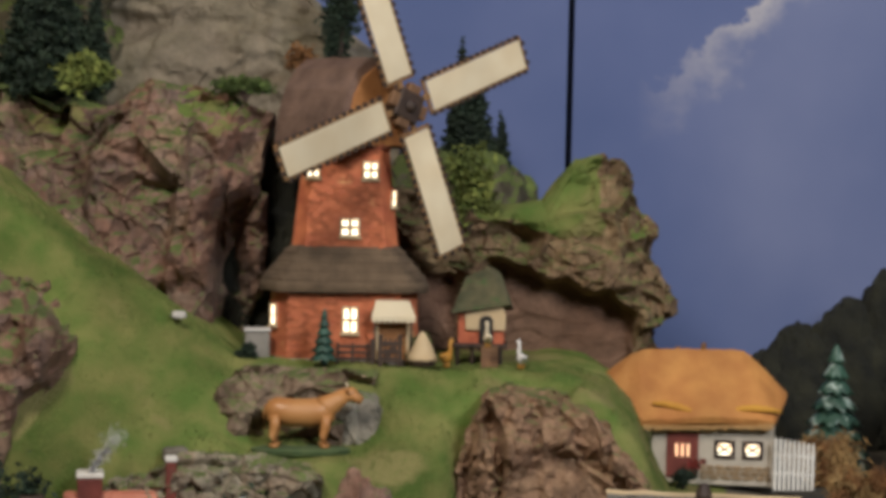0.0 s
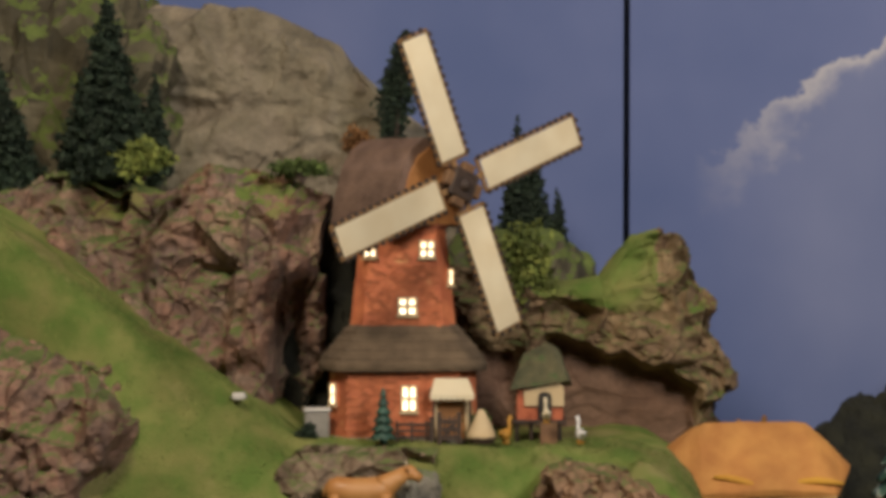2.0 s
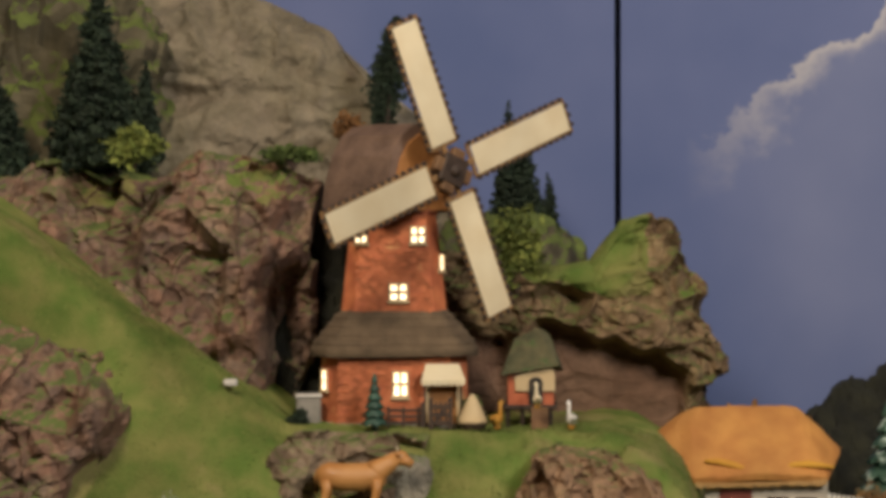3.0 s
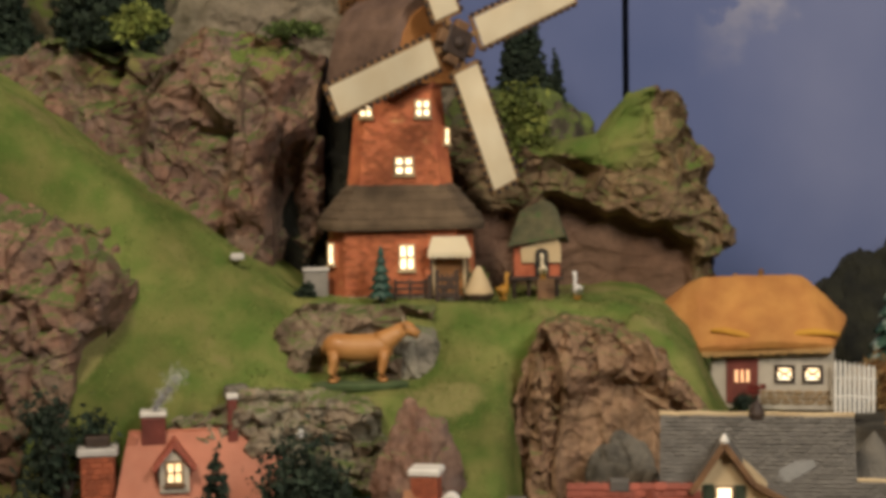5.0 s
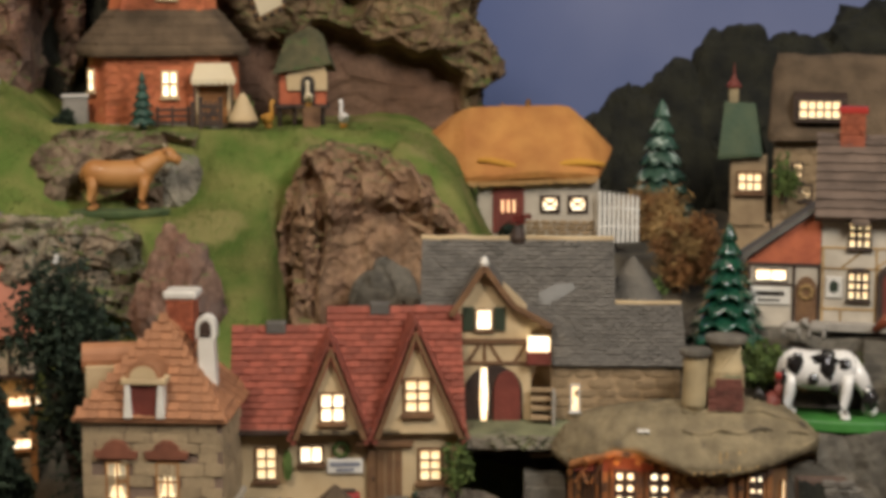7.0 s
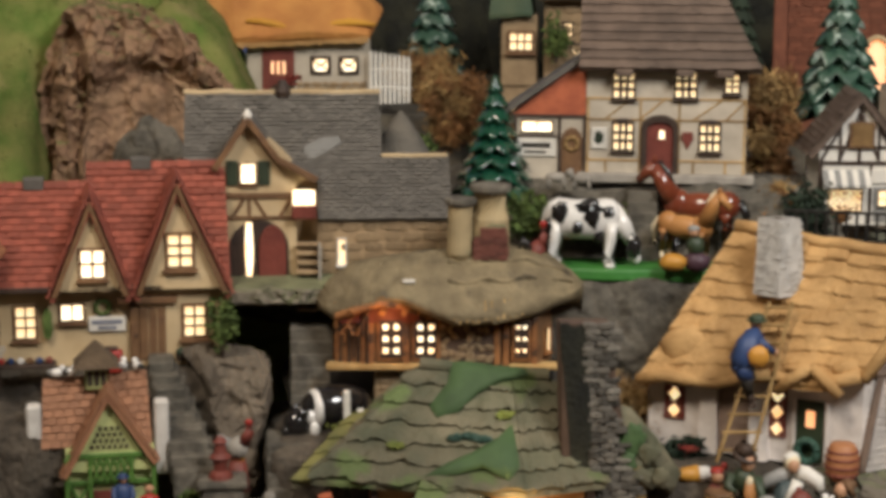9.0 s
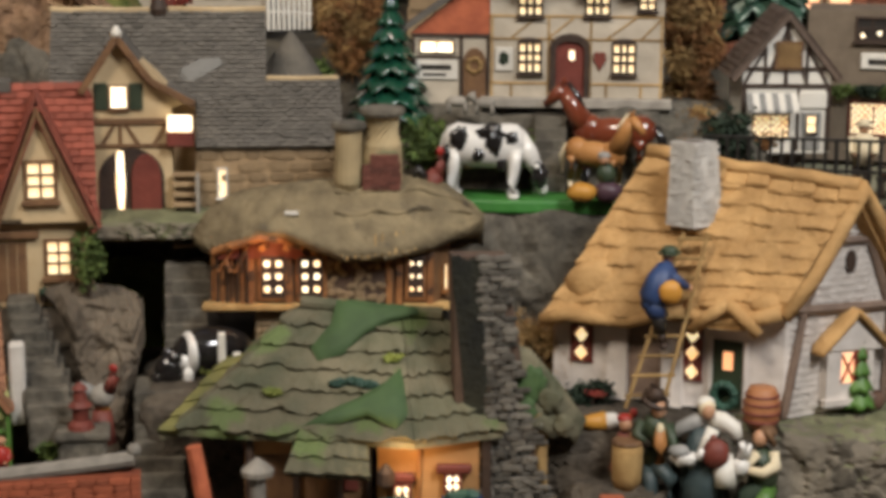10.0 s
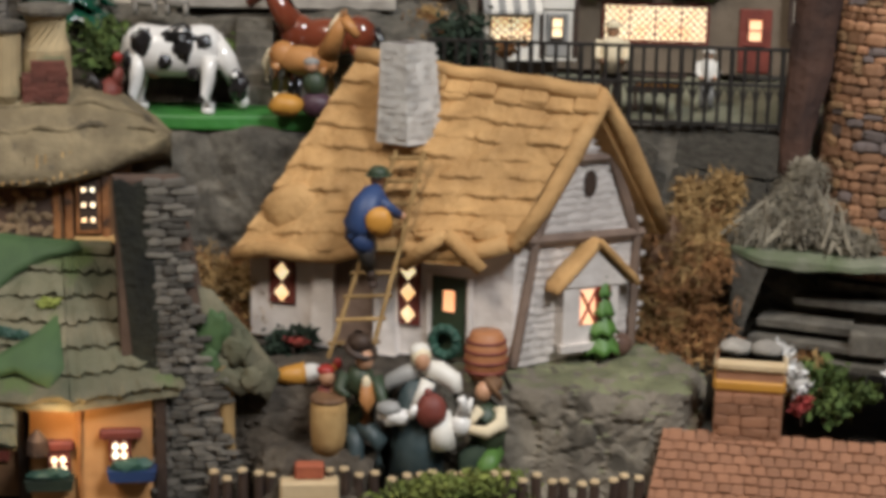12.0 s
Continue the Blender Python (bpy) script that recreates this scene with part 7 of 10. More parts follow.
for k in range(6):
    part("step", box(-26, 26, -10 * (6 - k), 12 - 10 * (5 - k) + 40, -20, 12 + 18 * k, 1.2), ROCK_SLATE, st)
glazed_tree("glazed_fir", (0.3434, 1.4715, 1.146), 0.1, 0.033, 5, GLAZE_GREEN, "glossy dark green ceramic fir", 8, 9)

# ---- trees and dry moss behind ----
glazed_tree("green_fir", (0.3545, 1.885, 1.18), 0.135, 0.04, 6, FIR_FROST, "blue-green moulded fir beside the cottage", 8, 9)
glazed_tree("blue_fir", (0.6387, 1.5197, 1.195), 0.13, 0.04, 7, FIR_FROST, "blue-green moulded fir behind the shop", 8, 9, dip=0.9)
glazed_tree("dark_fir", (0.595, 1.66, 1.20), 0.11, 0.03, 8, LEAF_DARK, "dark green fir beside the far house", 8, 9, dip=0.9)
dry_brush("dry_moss", (0.3464, 1.70, 1.165), 0.036, 91, "rust brown dried moss behind the farm", None, (1.1, 0.7, 1.25), 8800, 0.0022, 14)
dry_brush("dry_moss", (0.335, 1.85, 1.185), 0.036, 92, "rust brown dried moss beside the cottage", None, (1.2, 0.7, 0.9), 7200, 0.0022, 14)
dry_brush("dry_moss", (0.40, 1.64, 1.13), 0.034, 93, "rust brown dried moss behind the glossy fir", None, (1.0, 0.7, 1.3), 7200, 0.0022, 14)
dry_brush("dry_moss", (0.5714, 1.4936, 1.16), 0.032, 94, "rust brown dried moss beside the inn", None, (0.95, 0.7, 2.2), 8800, 0.0022, 14)
dry_brush("dry_moss", (0.553, 1.425, 1.118), 0.024, 95, "straw brown dried moss beside the horse", (STRAW, RUST_LEAF), (0.85, 0.7, 1.5), 7200, 0.0022, 14)
dry_brush("dry_moss", (0.44, 1.60, 1.15), 0.03, 96, "dark dried moss behind the inn", None, (1, 0.7, 1.2), 4800, 0.0022, 14)
bush("bush", (0.30, 1.60, 1.165), 0.016, 84, LEAF, "olive green bush behind the hayrick", count=500, size=0.003)
bush("dark_bush", (0.575, 1.40, 1.115), 0.026, 85, LEAF_DARK, "dark green bush beside the shop", (0.9, 0.7, 1.2), 0.0035, 900, 8)

# ---- the painted pasture with its animals ----
mat_ob = tagged(new("pasture_mat", finish("pasture_mat", hull([(x * 0.00042, y * 0.00042, z * 0.00042) for x, y, z in ((-150, -26, 2), (-60, -34, 2), (60, -30, 2), (150, -24, 4), (160, 60, 4), (-160, 60, 4), (-150, -28, -18), (-60, -36, -18), (60, -32, -18), (150, -26, -18), (160, 60, -18), (-160, 60, -18))], 2, 0, 0.001), material("bright_green_paint", (0.05, 0.21, 0.035), (0.035, 0.155, 0.03), rough=0.5, scale=50, bump=0.4), True)), "bright green painted pasture base", "base")
mat_ob.matrix_basis = pose(0.437, 1.382, 1.1095, 0, 0, -13.7)
c2 = cow((0.399, 1.3912, 1.112), -12.3, 0.43, GLAZE_WHITE, "black and white spotted cow figurine grazing", True, (GLAZE_WHITE, GLAZE_WHITE), ((-44, 74, 13, 12), (-64, 54, 7, 10), (4, 80, 20, 10), (10, 68, 11, 12), (-14, 54, 9, 7), (38, 74, 9, 7), (22, 42, 7, 9), (82, 26, 12, 14)))
c2.scale = (1.0, 1.1, 1.28)


def horse(at, rz, u, mat, legs, label, up=0.0):
    bits = [(mat, ball((0, 0, 78), (52, 20, 23), 3, 0.08, 1.5, 4)), (mat, ball((36, 0, 82), (24, 19, 24), 2)), (mat, ball((-38, 0, 84), (24, 20, 23), 2)),
            (mat, tube([(42, 0, 88), (62, 0, 112 + up), (74, 0, 132 + up)], [19, 13, 10], 10)), (mat, tube([(72, 0, 132 + up), (84, 0, 122 + up), (98, 0, 108 + up)], [11, 9, 6], 9)),
            (legs, tube([(66, 0, 140 + up), (52, 0, 122 + up), (40, 0, 106)], [4, 5, 3], 7)), (legs, tube([(-60, 0, 92), (-70, 0, 70), (-68, 0, 36)], [5, 7, 4], 8))]
    for y in (-5, 5):
        bits.append((mat, tube([(72, y, 138 + up), (73, y * 1.3, 148 + up)], [3, 1], 6)))
    for x, y in ((40, -11), (44, 11), (-44, -11), (-40, 11)):
        bits += [(mat, tube([(x, y, 72), (x + 1, y, 44), (x - 2, y, 26)], [11, 6, 5], 9)), (legs, tube([(x - 2, y, 28), (x, y, 6), (x + 1, y, 0)], [4.6, 4, 6], 8))]
    return figurine("horse", at, rz, u, bits, label, "horse figurine")


horse((0.490, 1.402, 1.1115), 152, 0.5, GLAZE_BAY, GLAZE_BLACK, "glossy bay horse figurine with black mane", 6)
horse((0.4705, 1.374, 1.1125), -42, 0.37, GLAZE_TAN, CREAM, "tan foal figurine with pale legs", 16)
DARK_GREEN = material("dark_green_paint", (0.03, 0.05, 0.025), (0.045, 0.06, 0.03), rough=0.5, scale=60, bump=0.2)
PURPLE = material("plum_paint", (0.06, 0.03, 0.045), (0.09, 0.045, 0.06), rough=0.5, scale=60, bump=0.2)
figurine("kneeling_figurine", (0.469, 1.3545, 1.1115), -13, 0.40, [(PURPLE, ball((14, 0, 18), (26, 18, 20), 2, 0.2, 2, 1)), (DARK_GREEN, ball((10, 2, 48), (17, 14, 20), 2, 0.1, 2, 2)), (SKIN, ball((6, -2, 74), 10, 2)), (GREY_PAINT, ball((6, 0, 80), (12, 12, 7), 2)), (YELLOW, ball((-30, -6, 18), (26, 17, 17), 2, 0.2, 2, 3))], "kneeling painted figurine beside a yellow sack", "figurine")
figurine("rooster", (0.358, 1.372, 1.103), 100, 0.42, [(MAROON, ball((0, 0, 52), (16, 18, 22), 2, 0.2, 2, 1)), (MAROON, tube([(0, -8, 62), (0, -14, 84), (0, -12, 94)], [10, 7, 6], 8)), (RED, ball((0, -12, 102), (3, 7, 7), 2)), (BLACK, tube([(0, 12, 58), (0, 26, 76), (0, 34, 60)], [9, 7, 3], 7)), (YELLOW, ball((0, -10, 40), (11, 9, 14), 2)), (TIMBER_DARK, tube([(0, 0, 36), (0, 2, -20)], [6, 9], 8))], "maroon rooster figurine on a stump", "rooster figurine")

# ---- the thatched hall with the twin chimneys ----
UNIT[0] = 0.0004118
hall = thing("thatched_hall", (0.2817, 1.3551, 1.045), -7.6, "round-eaved hall with olive thatch and glowing timber walls", "house")
part("wall", hull([(-178, 20, 6), (-120, -6, 6), (180, -6, 6), (206, 40, 6), (206, 140, 6), (-178, 140, 6), (-178, 20, 118), (-120, -6, 118), (180, -6, 118), (206, 40, 118), (206, 140, 118), (-178, 140, 118)]), TIMBER, hall)


def eave_z(x):
    return float(np.interp(x, (-212, -180, -140, -100, -60, -20, 30, 100, 170, 262), (112, 96, 112, 132, 134, 118, 98, 97, 110, 140)))


def crest_z(x):
    return float(np.interp(x, (-212, -190, -150, -80, 0, 80, 150, 200, 240, 262), (116, 148, 176, 190, 200, 206, 206, 192, 162, 142)))


bm = bmesh.new()
cols, rows2, top_ring = 150, 26, []
for side in (-1, 1):
    g = []
    for i in range(cols + 1):
        x = -212 + 474 * i / cols
        edge = math.sqrt(max(0.0, 1 - ((x - 25) / 238) ** 2))
        col = []
        for j in range(rows2 + 1):
            s = j / rows2
            y = 60 + side * (112 * edge * (1 - s) + 2)
            e = eave_z(x) if side < 0 else 100
            z = e + (max(crest_z(x), e + 4) - e) * math.sin(s * math.pi / 2) ** 0.85 + 3.5 * noise.noise(Vector((x * 0.03, y * 0.05, 1))) + (0.6 + 2.6 * ease(0, 90, x)) * math.sin(s * 30 + 3 * noise.noise(Vector((x * 0.02, s * 2, 4)))) * (1 - s) + 1.8 * noise.fractal(Vector((x * 0.11, y * 0.07, 9)), 0.8, 2.1, 3)
            col.append(bm.verts.new((x, y, z)))
        col.append(bm.verts.new((x, 60 + side * 100 * edge, (eave_z(x) if side < 0 else 100) - 13)))
        g.append(col)
    for i in range(cols):
        for j in range(rows2):
            bm.faces.new((g[i][j], g[i + 1][j], g[i + 1][j + 1], g[i][j + 1]))
        bm.faces.new((g[i][0], g[i + 1][0], g[i + 1][-1], g[i][-1]))
    top_ring.append(g)
for i in range(cols):
    bm.faces.new((top_ring[0][i][rows2], top_ring[0][i + 1][rows2], top_ring[1][i + 1][rows2], top_ring[1][i][rows2]))
    bm.faces.new((top_ring[0][i][-1], top_ring[0][i + 1][-1], top_ring[1][i + 1][-1], top_ring[1][i][-1]))
bmr = random.Random(23)
rf = part("roof", bm, THATCH_OLIVE, hall, "olive-grey wavy thatch", True)
for off, z0 in ((0, 30), (0, 52)):
    pts = []
    for i in range(24):
        x = 20 + 220 * i / 23
        f = 0.35 if z0 == 30 else 0.62
        edge = math.sqrt(max(0.0, 1 - ((x - 25) / 238) ** 2))
        e = eave_z(x)
        pts.append((x, 60 - 112 * edge * (1 - f) - 2, e + (max(crest_z(x), e + 4) - e) * math.sin(f * math.pi / 2) ** 0.85 - 1 + 4 * math.sin(x * 0.09)))
    part("thatch_roll", tube(pts, [4.5] * 24, 7), THATCH_OLIVE, rf)
for k in range(34):
    x = 30 + k * 3.6 + bmr.uniform(-1, 1)
    e = eave_z(x)
    y = 60 - 112 * math.sqrt(max(0.0, 1 - ((x - 25) / 238) ** 2))
    part("reed", tube([(x, y - 2, e - 4 + bmr.uniform(-4, 3)), (x + bmr.uniform(-3, 3), y + 14, e + 26 + bmr.uniform(-6, 6))], [1.7, 1.2], 5), STRAW if k % 3 == 0 else THATCH_OLIVE, rf)
part("chip", box(-60, -38, -30, -18, 158, 163, 1), WHITE, rf, "white chip of paint")
c1 = part("chimney", tube([(40, 30, 150), (40, 30, 200), (41, 30, 250), (42, 30, 290)], [24, 23, 22, 22], 16), STAINED, hall, "tan round chimney")
part("chimney_cap", add_tube(bmesh.new(), [(42, 30, 286), (42, 30, 291), (42, 30, 298), (42, 30, 300)], [26, 29, 28, 20], 16), ROCK_SLATE, c1)
c2b = part("chimney", tube([(94, 50, 150), (94, 50, 200), (95, 50, 260), (95, 50, 312)], [37, 35, 33, 32], 18), STAINED, hall, "tan round chimney with brick patch")
part("chimney_cap", add_tube(bmesh.new(), [(95, 50, 307), (95, 50, 312), (95, 50, 319), (95, 50, 321)], [35, 38, 37, 28], 18), ROCK_SLATE, c2b)
PATCH = material("maroon_brick", (0.17, 0.06, 0.04), (0.11, 0.036, 0.026), rough=0.85, scale=80, bump=0.4, per_piece=0.3)
stone_face("brick", c2b, PATCH, (64, 15, 190), (1, 0, 0), (0, 0, 1), 62, 42, 6, 17, 5, 15, 0.14, 300, (), 1.02)
stone_face("brick", c2b, PATCH, (76, 15, 232), (1, 0, 0), (0, 0, 1), 48, 16, 2, 17, 5, 17, 0.14, 300, (), 1.02)
HALL_WOOD = material("carved_orange_brown_wood", (0.36, 0.155, 0.05), (0.20, 0.08, 0.028), rough=0.6, scale=120, bump=0.6, spots=((0.06, 0.03, 0.016), 90, 0.54), detail=8)
LEADED = WARM_WHITE
for x, w, nx in ((-80, 38, 2), (-19, 38, 2), (149, 24, 2)):
    fr = part("window", box(x - w / 2 - 5, x + w / 2 + 5, -13, -5, 14, 92, 1.5), HALL_WOOD, hall, "carved window with round lights")
    part("panel", box(x - w / 2, x + w / 2, -14.5, -12, 20, 88, 0.6), TIMBER_DARK, fr)
    for i in range(nx):
        for j in range(3):
            cx, cz = x + (i - 0.5) * w * 0.5, 34 + j * 21
            part("pane", tube([(cx, -15.8, cz), (cx, -13.5, cz)], [w * 0.135, w * 0.135], 12), LEADED, fr)
window(hall, 197, 48, 9, 40, 12, 1, 1, HALL_WOOD, WARM, 3, 3, True, 55)
part("plinth_panel", box(2, 104, -9, 0, 8, 84, 1), MORTAR, hall, "dark panel of round cobbles")
bm = random.Random(9)
out = []
for k in range(46):
    out.append(basis(Vector((8 + 90 * bm.random(), -10, 14 + 64 * bm.random())) * UNIT[0], Vector((1, 0, bm.uniform(-0.6, 0.6))), Vector((0, 0, 1)), bm.uniform(9, 16) * UNIT[0], bm.uniform(7, 12) * UNIT[0], 4 * UNIT[0]))
lay("cobble", unit_stone(0.3), STONE_TAN, hall, out)
for x in (-176, -150, -116, -54, 2, 106, 122, 172):
    part("post", box(x - 5, x + 5, -12 if x > -130 else 4 + (-130 - x) * 0.4, 10, 2, 116, 1.5), HALL_WOOD, hall)
for k in range(7):
    x = -170 + 8 * k
    part("slat", tube([(x, 0 - 0.3 * (x + 170), 10), (x + 1, -2 - 0.3 * (x + 170), 60), (x, 0 - 0.3 * (x + 170), 108)], [2.6, 2.0, 2.6], 6), HALL_WOOD if k % 2 else TIMBER_DARK, hall)
for x0, x1 in ((-168, -140), (-140, -120), (-148, -164)):
    part("brace", tube([(x0, -6 - 0.3 * (x0 + 170), 62), (x1, -7 - 0.3 * (x1 + 170), 106)], [3, 3], 6), HALL_WOOD, hall)
part("eyebrow_beam", tube([(-176, -2, 92), (-140, -22, 108), (-100, -30, 122), (-62, -30, 120), (-30, -24, 104)], [7, 7, 7, 7, 6], 8), HALL_WOOD, hall, "curved orange eyebrow beam")
part("eyebrow_panel", prism([(-170, 84), (-24, 84), (-36, 102), (-64, 114), (-100, 116), (-140, 102)], -14, -4), MAROON, hall)
for x in (-150, -96, -58):
    part("rafter", tube([(x, -30, 104), (x + 8, -8, 112)], [6, 5], 7), HALL_WOOD, hall)
part("ledge", box(-194, -26, -24, 6, 0, 10, 2), STRAW, hall, "tan wooden ledge")
part("ledge", box(128, 214, -20, 10, 0, 9, 2), STRAW, hall, "tan wooden ledge")
part("pier", box(-110, -52, 0, 60, -140, 2, 2), STONE_TAN, hall)
stone_face("stone", hall, STONE_TAN, (-110, -1, -100), (1, 0, 0), (0, 0, 1), 58, 100, 9, 16, 5, 16)
# solid black block put in for the shade below the hall floor
part("undercroft", box(-190, 210, 30, 150, -150, 4), BLACK, hall, "black block for the shade under the hall")
UNIT[0] = 0.0004236
hs = thing("slate_stairs", (0.193, 1.398, 1.016), -4, "dark slate stairs in the hollow beside the hall", "stairs")
for k in range(6):
    part("step", box(-34, 40, -9 * (6 - k), 60, 12 + 22 * k - 26, 12 + 22 * k, 2), ROCK_SLATE, hs)
UNIT[0] = 1.0

# ---- the half-timbered shop ----
UNIT[0] = 0.0004412
shop = thing("half_timbered_shop", (0.6228, 1.4249, 1.1366), -9.0, "black and white half-timbered shop with striped awning", "shop")
part("wall", prism([(-72, -14), (72, -14), (72, 122), (-2, 204), (-72, 124)], 0, 130), WHITE, shop)
bm = bmesh.new()
add_slab(bm, (-92, -12, 108), (-92, 140, 108), (-2, 140, 216), (-2, -12, 216), 8, 1)
add_slab(bm, (88, -12, 106), (88, 140, 106), (-2, 140, 216), (-2, -12, 216), 8, 1)
rf = part("roof", bm, SHINGLE_BROWN, shop, "brown shingle roof")
tile_roof("shingle", rf, SHINGLE_BROWN, (-93, 140, 109), (-93, -13, 109), (-3, -13, 218), (-3, 140, 218), 12, 16, 3.5, 41, 0.2, 150)
for x0, z0, x1, z1, w in ((-90, 108, -2, 214, 14), (-2, 214, 86, 106, 14), (-72, 96, 72, 96, 7), (-72, 124, 72, 124, 6), (-2, 96, -2, 202, 6), (-36, 96, -36, 160, 5), (32, 96, 32, 160, 5), (-70, 98, -36, 158, 5), (66, 98, 32, 158, 5), (-36, 100, -2, 190, 4), (32, 100, -2, 190, 4), (-69, -10, -69, 96, 8), (69, -10, 69, 96, 8), (20, -10, 20, 92, 5)):
    beam(shop, x0, z0, x1, z1, w, TIMBER_DARK, 0, 3)
lattice_window(shop, 1, 146, 36, 38, -3, 1, TIMBER, STRAW, 4, 4, 10)
lattice_window(shop, -24, 30, 56, 36, 0, 2, TIMBER, WARM, 3, 3, 11)
d = part("door", box(27, 58, -3, 2, -8, 54, 1), GREY_PAINT, shop, "grey shop door with a lit pane")
window(d, 42, 34, 14, 26, -3, 1, 2, TIMBER_DARK, WARM, 2, 2)
part("sign_board", box(20, 66, -4, 0, 60, 86, 1), WHITE, shop, "blank white sign board")
for k in range(8):
    x = -66 + k * 10.4
    part("awning_stripe", hull([(x, -28, 56), (x + 10.4, -28, 56), (x + 10.4, -28, 61), (x, -28, 61), (x, -1, 84), (x + 10.4, -1, 84), (x, -1, 80), (x + 10.4, -1, 80)]), WHITE if k % 2 else GREY_PAINT, shop)
bush("window_box", (0.605, 1.413, 1.134), 0.009, 101, RUST_LEAF, "flower box under the shop window", (2.4, 0.8, 0.8), 0.0022, 400, 7)

# ---- the bookshop beyond the railing ----
UNIT[0] = 0.0004
pub = thing("stone_shop", (0.7115, 1.4579, 1.1287), -22.1, "brown rendered shop with ivy and a long lit window", "shop")
RENDER = material("grey_brown_render", (0.20, 0.155, 0.11), (0.14, 0.108, 0.075), rough=0.85, scale=50, bump=0.4)
part("wall", box(-146, 320, 0, 150, -30, 250), RENDER, pub)
lattice_window(pub, 22, 50, 164, 56, 0, 4, MAROON, WARM, 5, 5, 12)
sg = part("sign", box(-48, 96, -6, 0, 142, 172, 2), WHITE, pub, "white sign with one dark line of writing")
part("lettering", box(-34, 82, -7.2, -5, 151, 161), BLACK, sg)
window(pub, 10, 216, 130, 36, 0, 5, 2, TIMBER_DARK, BLACK, 5, 4)
for k in range(5):
    part("fairy_light", ball((-46 + k * 30, -10, 204 + 5 * (k % 2)), 4, 2), WARM_WHITE, pub)
part("door", box(158, 210, -4, 2, -26, 78, 1), MAROON, pub, "red-brown door")
window(pub, 184, 44, 20, 34, -4, 1, 2, MAROON, ORANGE_GLOW, 4, 3)
tg = part("timber_gable", prism([(236, 30), (330, 30), (330, 190), (283, 230), (236, 190)], -20, 30), PLASTER_WHITE, pub, "white timbered gable")
for x0, z0, x1, z1 in ((238, 34, 328, 34), (238, 100, 328, 100), (238, 30, 238, 190), (238, 40, 270, 98), (270, 40, 300, 98), (238, 108, 283, 220)):
    beam(tg, x0, z0, x1, z1, 8, TIMBER_DARK, -20, 3)
for k, x in enumerate((-70, -26, 18, 62, 106)):
    c, sn = math.cos(radians(-22.1)), math.sin(radians(-22.1))
    bush("ivy", (0.7115 + (x * c + 14 * sn) * 0.0004, 1.4579 + (x * sn - 14 * c) * 0.0004, 1.1287 + 92 * 0.0004), 0.0085, 102 + k, LEAF_DARK if k % 2 else LEAF, "green ivy garland over the long window", (1.6, 0.5, 0.6), 0.0024, 420, 6)


def standing(at, rz, u, coat, legs, hat, label, head=SKIN, pack=None, skirt=False, arm=0.0):
    """A painted standing figure, one plain moulded shape about 100 units high."""
    bits = [(coat, tube([(0, 0, 40), (0, 0, 58), (0, 0, 76), (0, 0, 82)], [13, 15, 15, 7], 12)), (head, ball((0, -1, 90), (7.5, 8, 9), 2)), (hat, ball((0, 1, 96), (9, 10, 5), 2)), (hat, tube([(0, 0, 93), (0, 0, 94.5)], [12, 12], 12))]
    for s in (-1, 1):
        bits.append((coat, tube([(13 * s, 0, 76), (18 * s, -5, 60), (12 * s, -14 - arm, 52 + arm)], [6, 5, 4], 8)))
        bits.append((head, ball((11 * s, -16 - arm, 52 + arm), 3.6, 2)))
        if not skirt:
            bits.append((legs, tube([(6 * s, 0, 44), (7 * s, 0, 20), (7 * s, -2, 0)], [8, 6, 6], 9)))
            bits.append((BLACK, ball((7 * s, -4, 2), (5, 8, 3.5), 2)))
    if skirt:
        bits.append((legs, tube([(0, 0, 48), (0, 0, 20), (0, 0, 0)], [13, 19, 23], 14)))
    if pack:
        bits.append((pack, ball((0, 15, 66), (13, 9, 15), 2, 0.15, 2, 3)))
    return figurine("figurine", at, rz, u, bits, label, "figurine")


standing((0.6513, 1.3470, 1.1135), -20, 0.52, CREAM, TIMBER_DARK, CREAM, "painted figurine in a cream coat before the shop", arm=4)
standing((0.712, 1.345, 1.112), -20, 0.36, WHITE, GREY_PAINT, WHITE, "small white painted figurine beside the door")
UNIT[0] = 0.00037
stall = thing("fruit_stall", (0.679, 1.343, 1.116), -22, "wooden fruit stall with orange fruit behind the railing", "stall")
part("counter", box(-40, 40, -14, 14, 18, 26, 1.5), TIMBER_DARK, stall)
for x in (-34, 34):
    part("leg", box(x - 3, x + 3, -10, 10, -12, 18, 0.6), TIMBER_DARK, stall)
for k in range(12):
    part("fruit", ball((-32 + 5.8 * k, -6 + 8 * (k % 2), 31), 5.4, 2), YELLOW if k % 3 else ORANGE_WOOD, stall)
part("canopy_board", box(-46, 46, -4, 12, 40, 46, 1), TIMBER_DARK, stall)

# ---- the railing on its wall ----
UNIT[0] = 0.0003324
rail = thing("iron_railing", (0.6512, 1.3261, 1.1071), -20.4, "black iron railing with pointed arches along the terrace", "railing")
for k in range(30):
    x = -340 + k * 22
    part("post" if k % 4 == 0 else "bar", tube([(x, 0, -4), (x, 0, 141)], [4.4 if k % 4 == 0 else 3.2] * 2, 6), IRON, rail)
for z in (6, 77, 140):
    part("rail", box(-345, 305, -3, 3, z - 3, z + 3, 0.6), IRON, rail)
for k in range(29):
    x = -340 + k * 22
    part("arch", tube([(x, -1, 44), (x + 4, -1, 60), (x + 11, -1, 75), (x + 18, -1, 60), (x + 22, -1, 44)], [2.4] * 5, 5), IRON, rail)
wallb = thing("terrace_wall", (0.6512, 1.3281, 1.1071), -20.4, "weathered grey block wall under the railing", "wall")
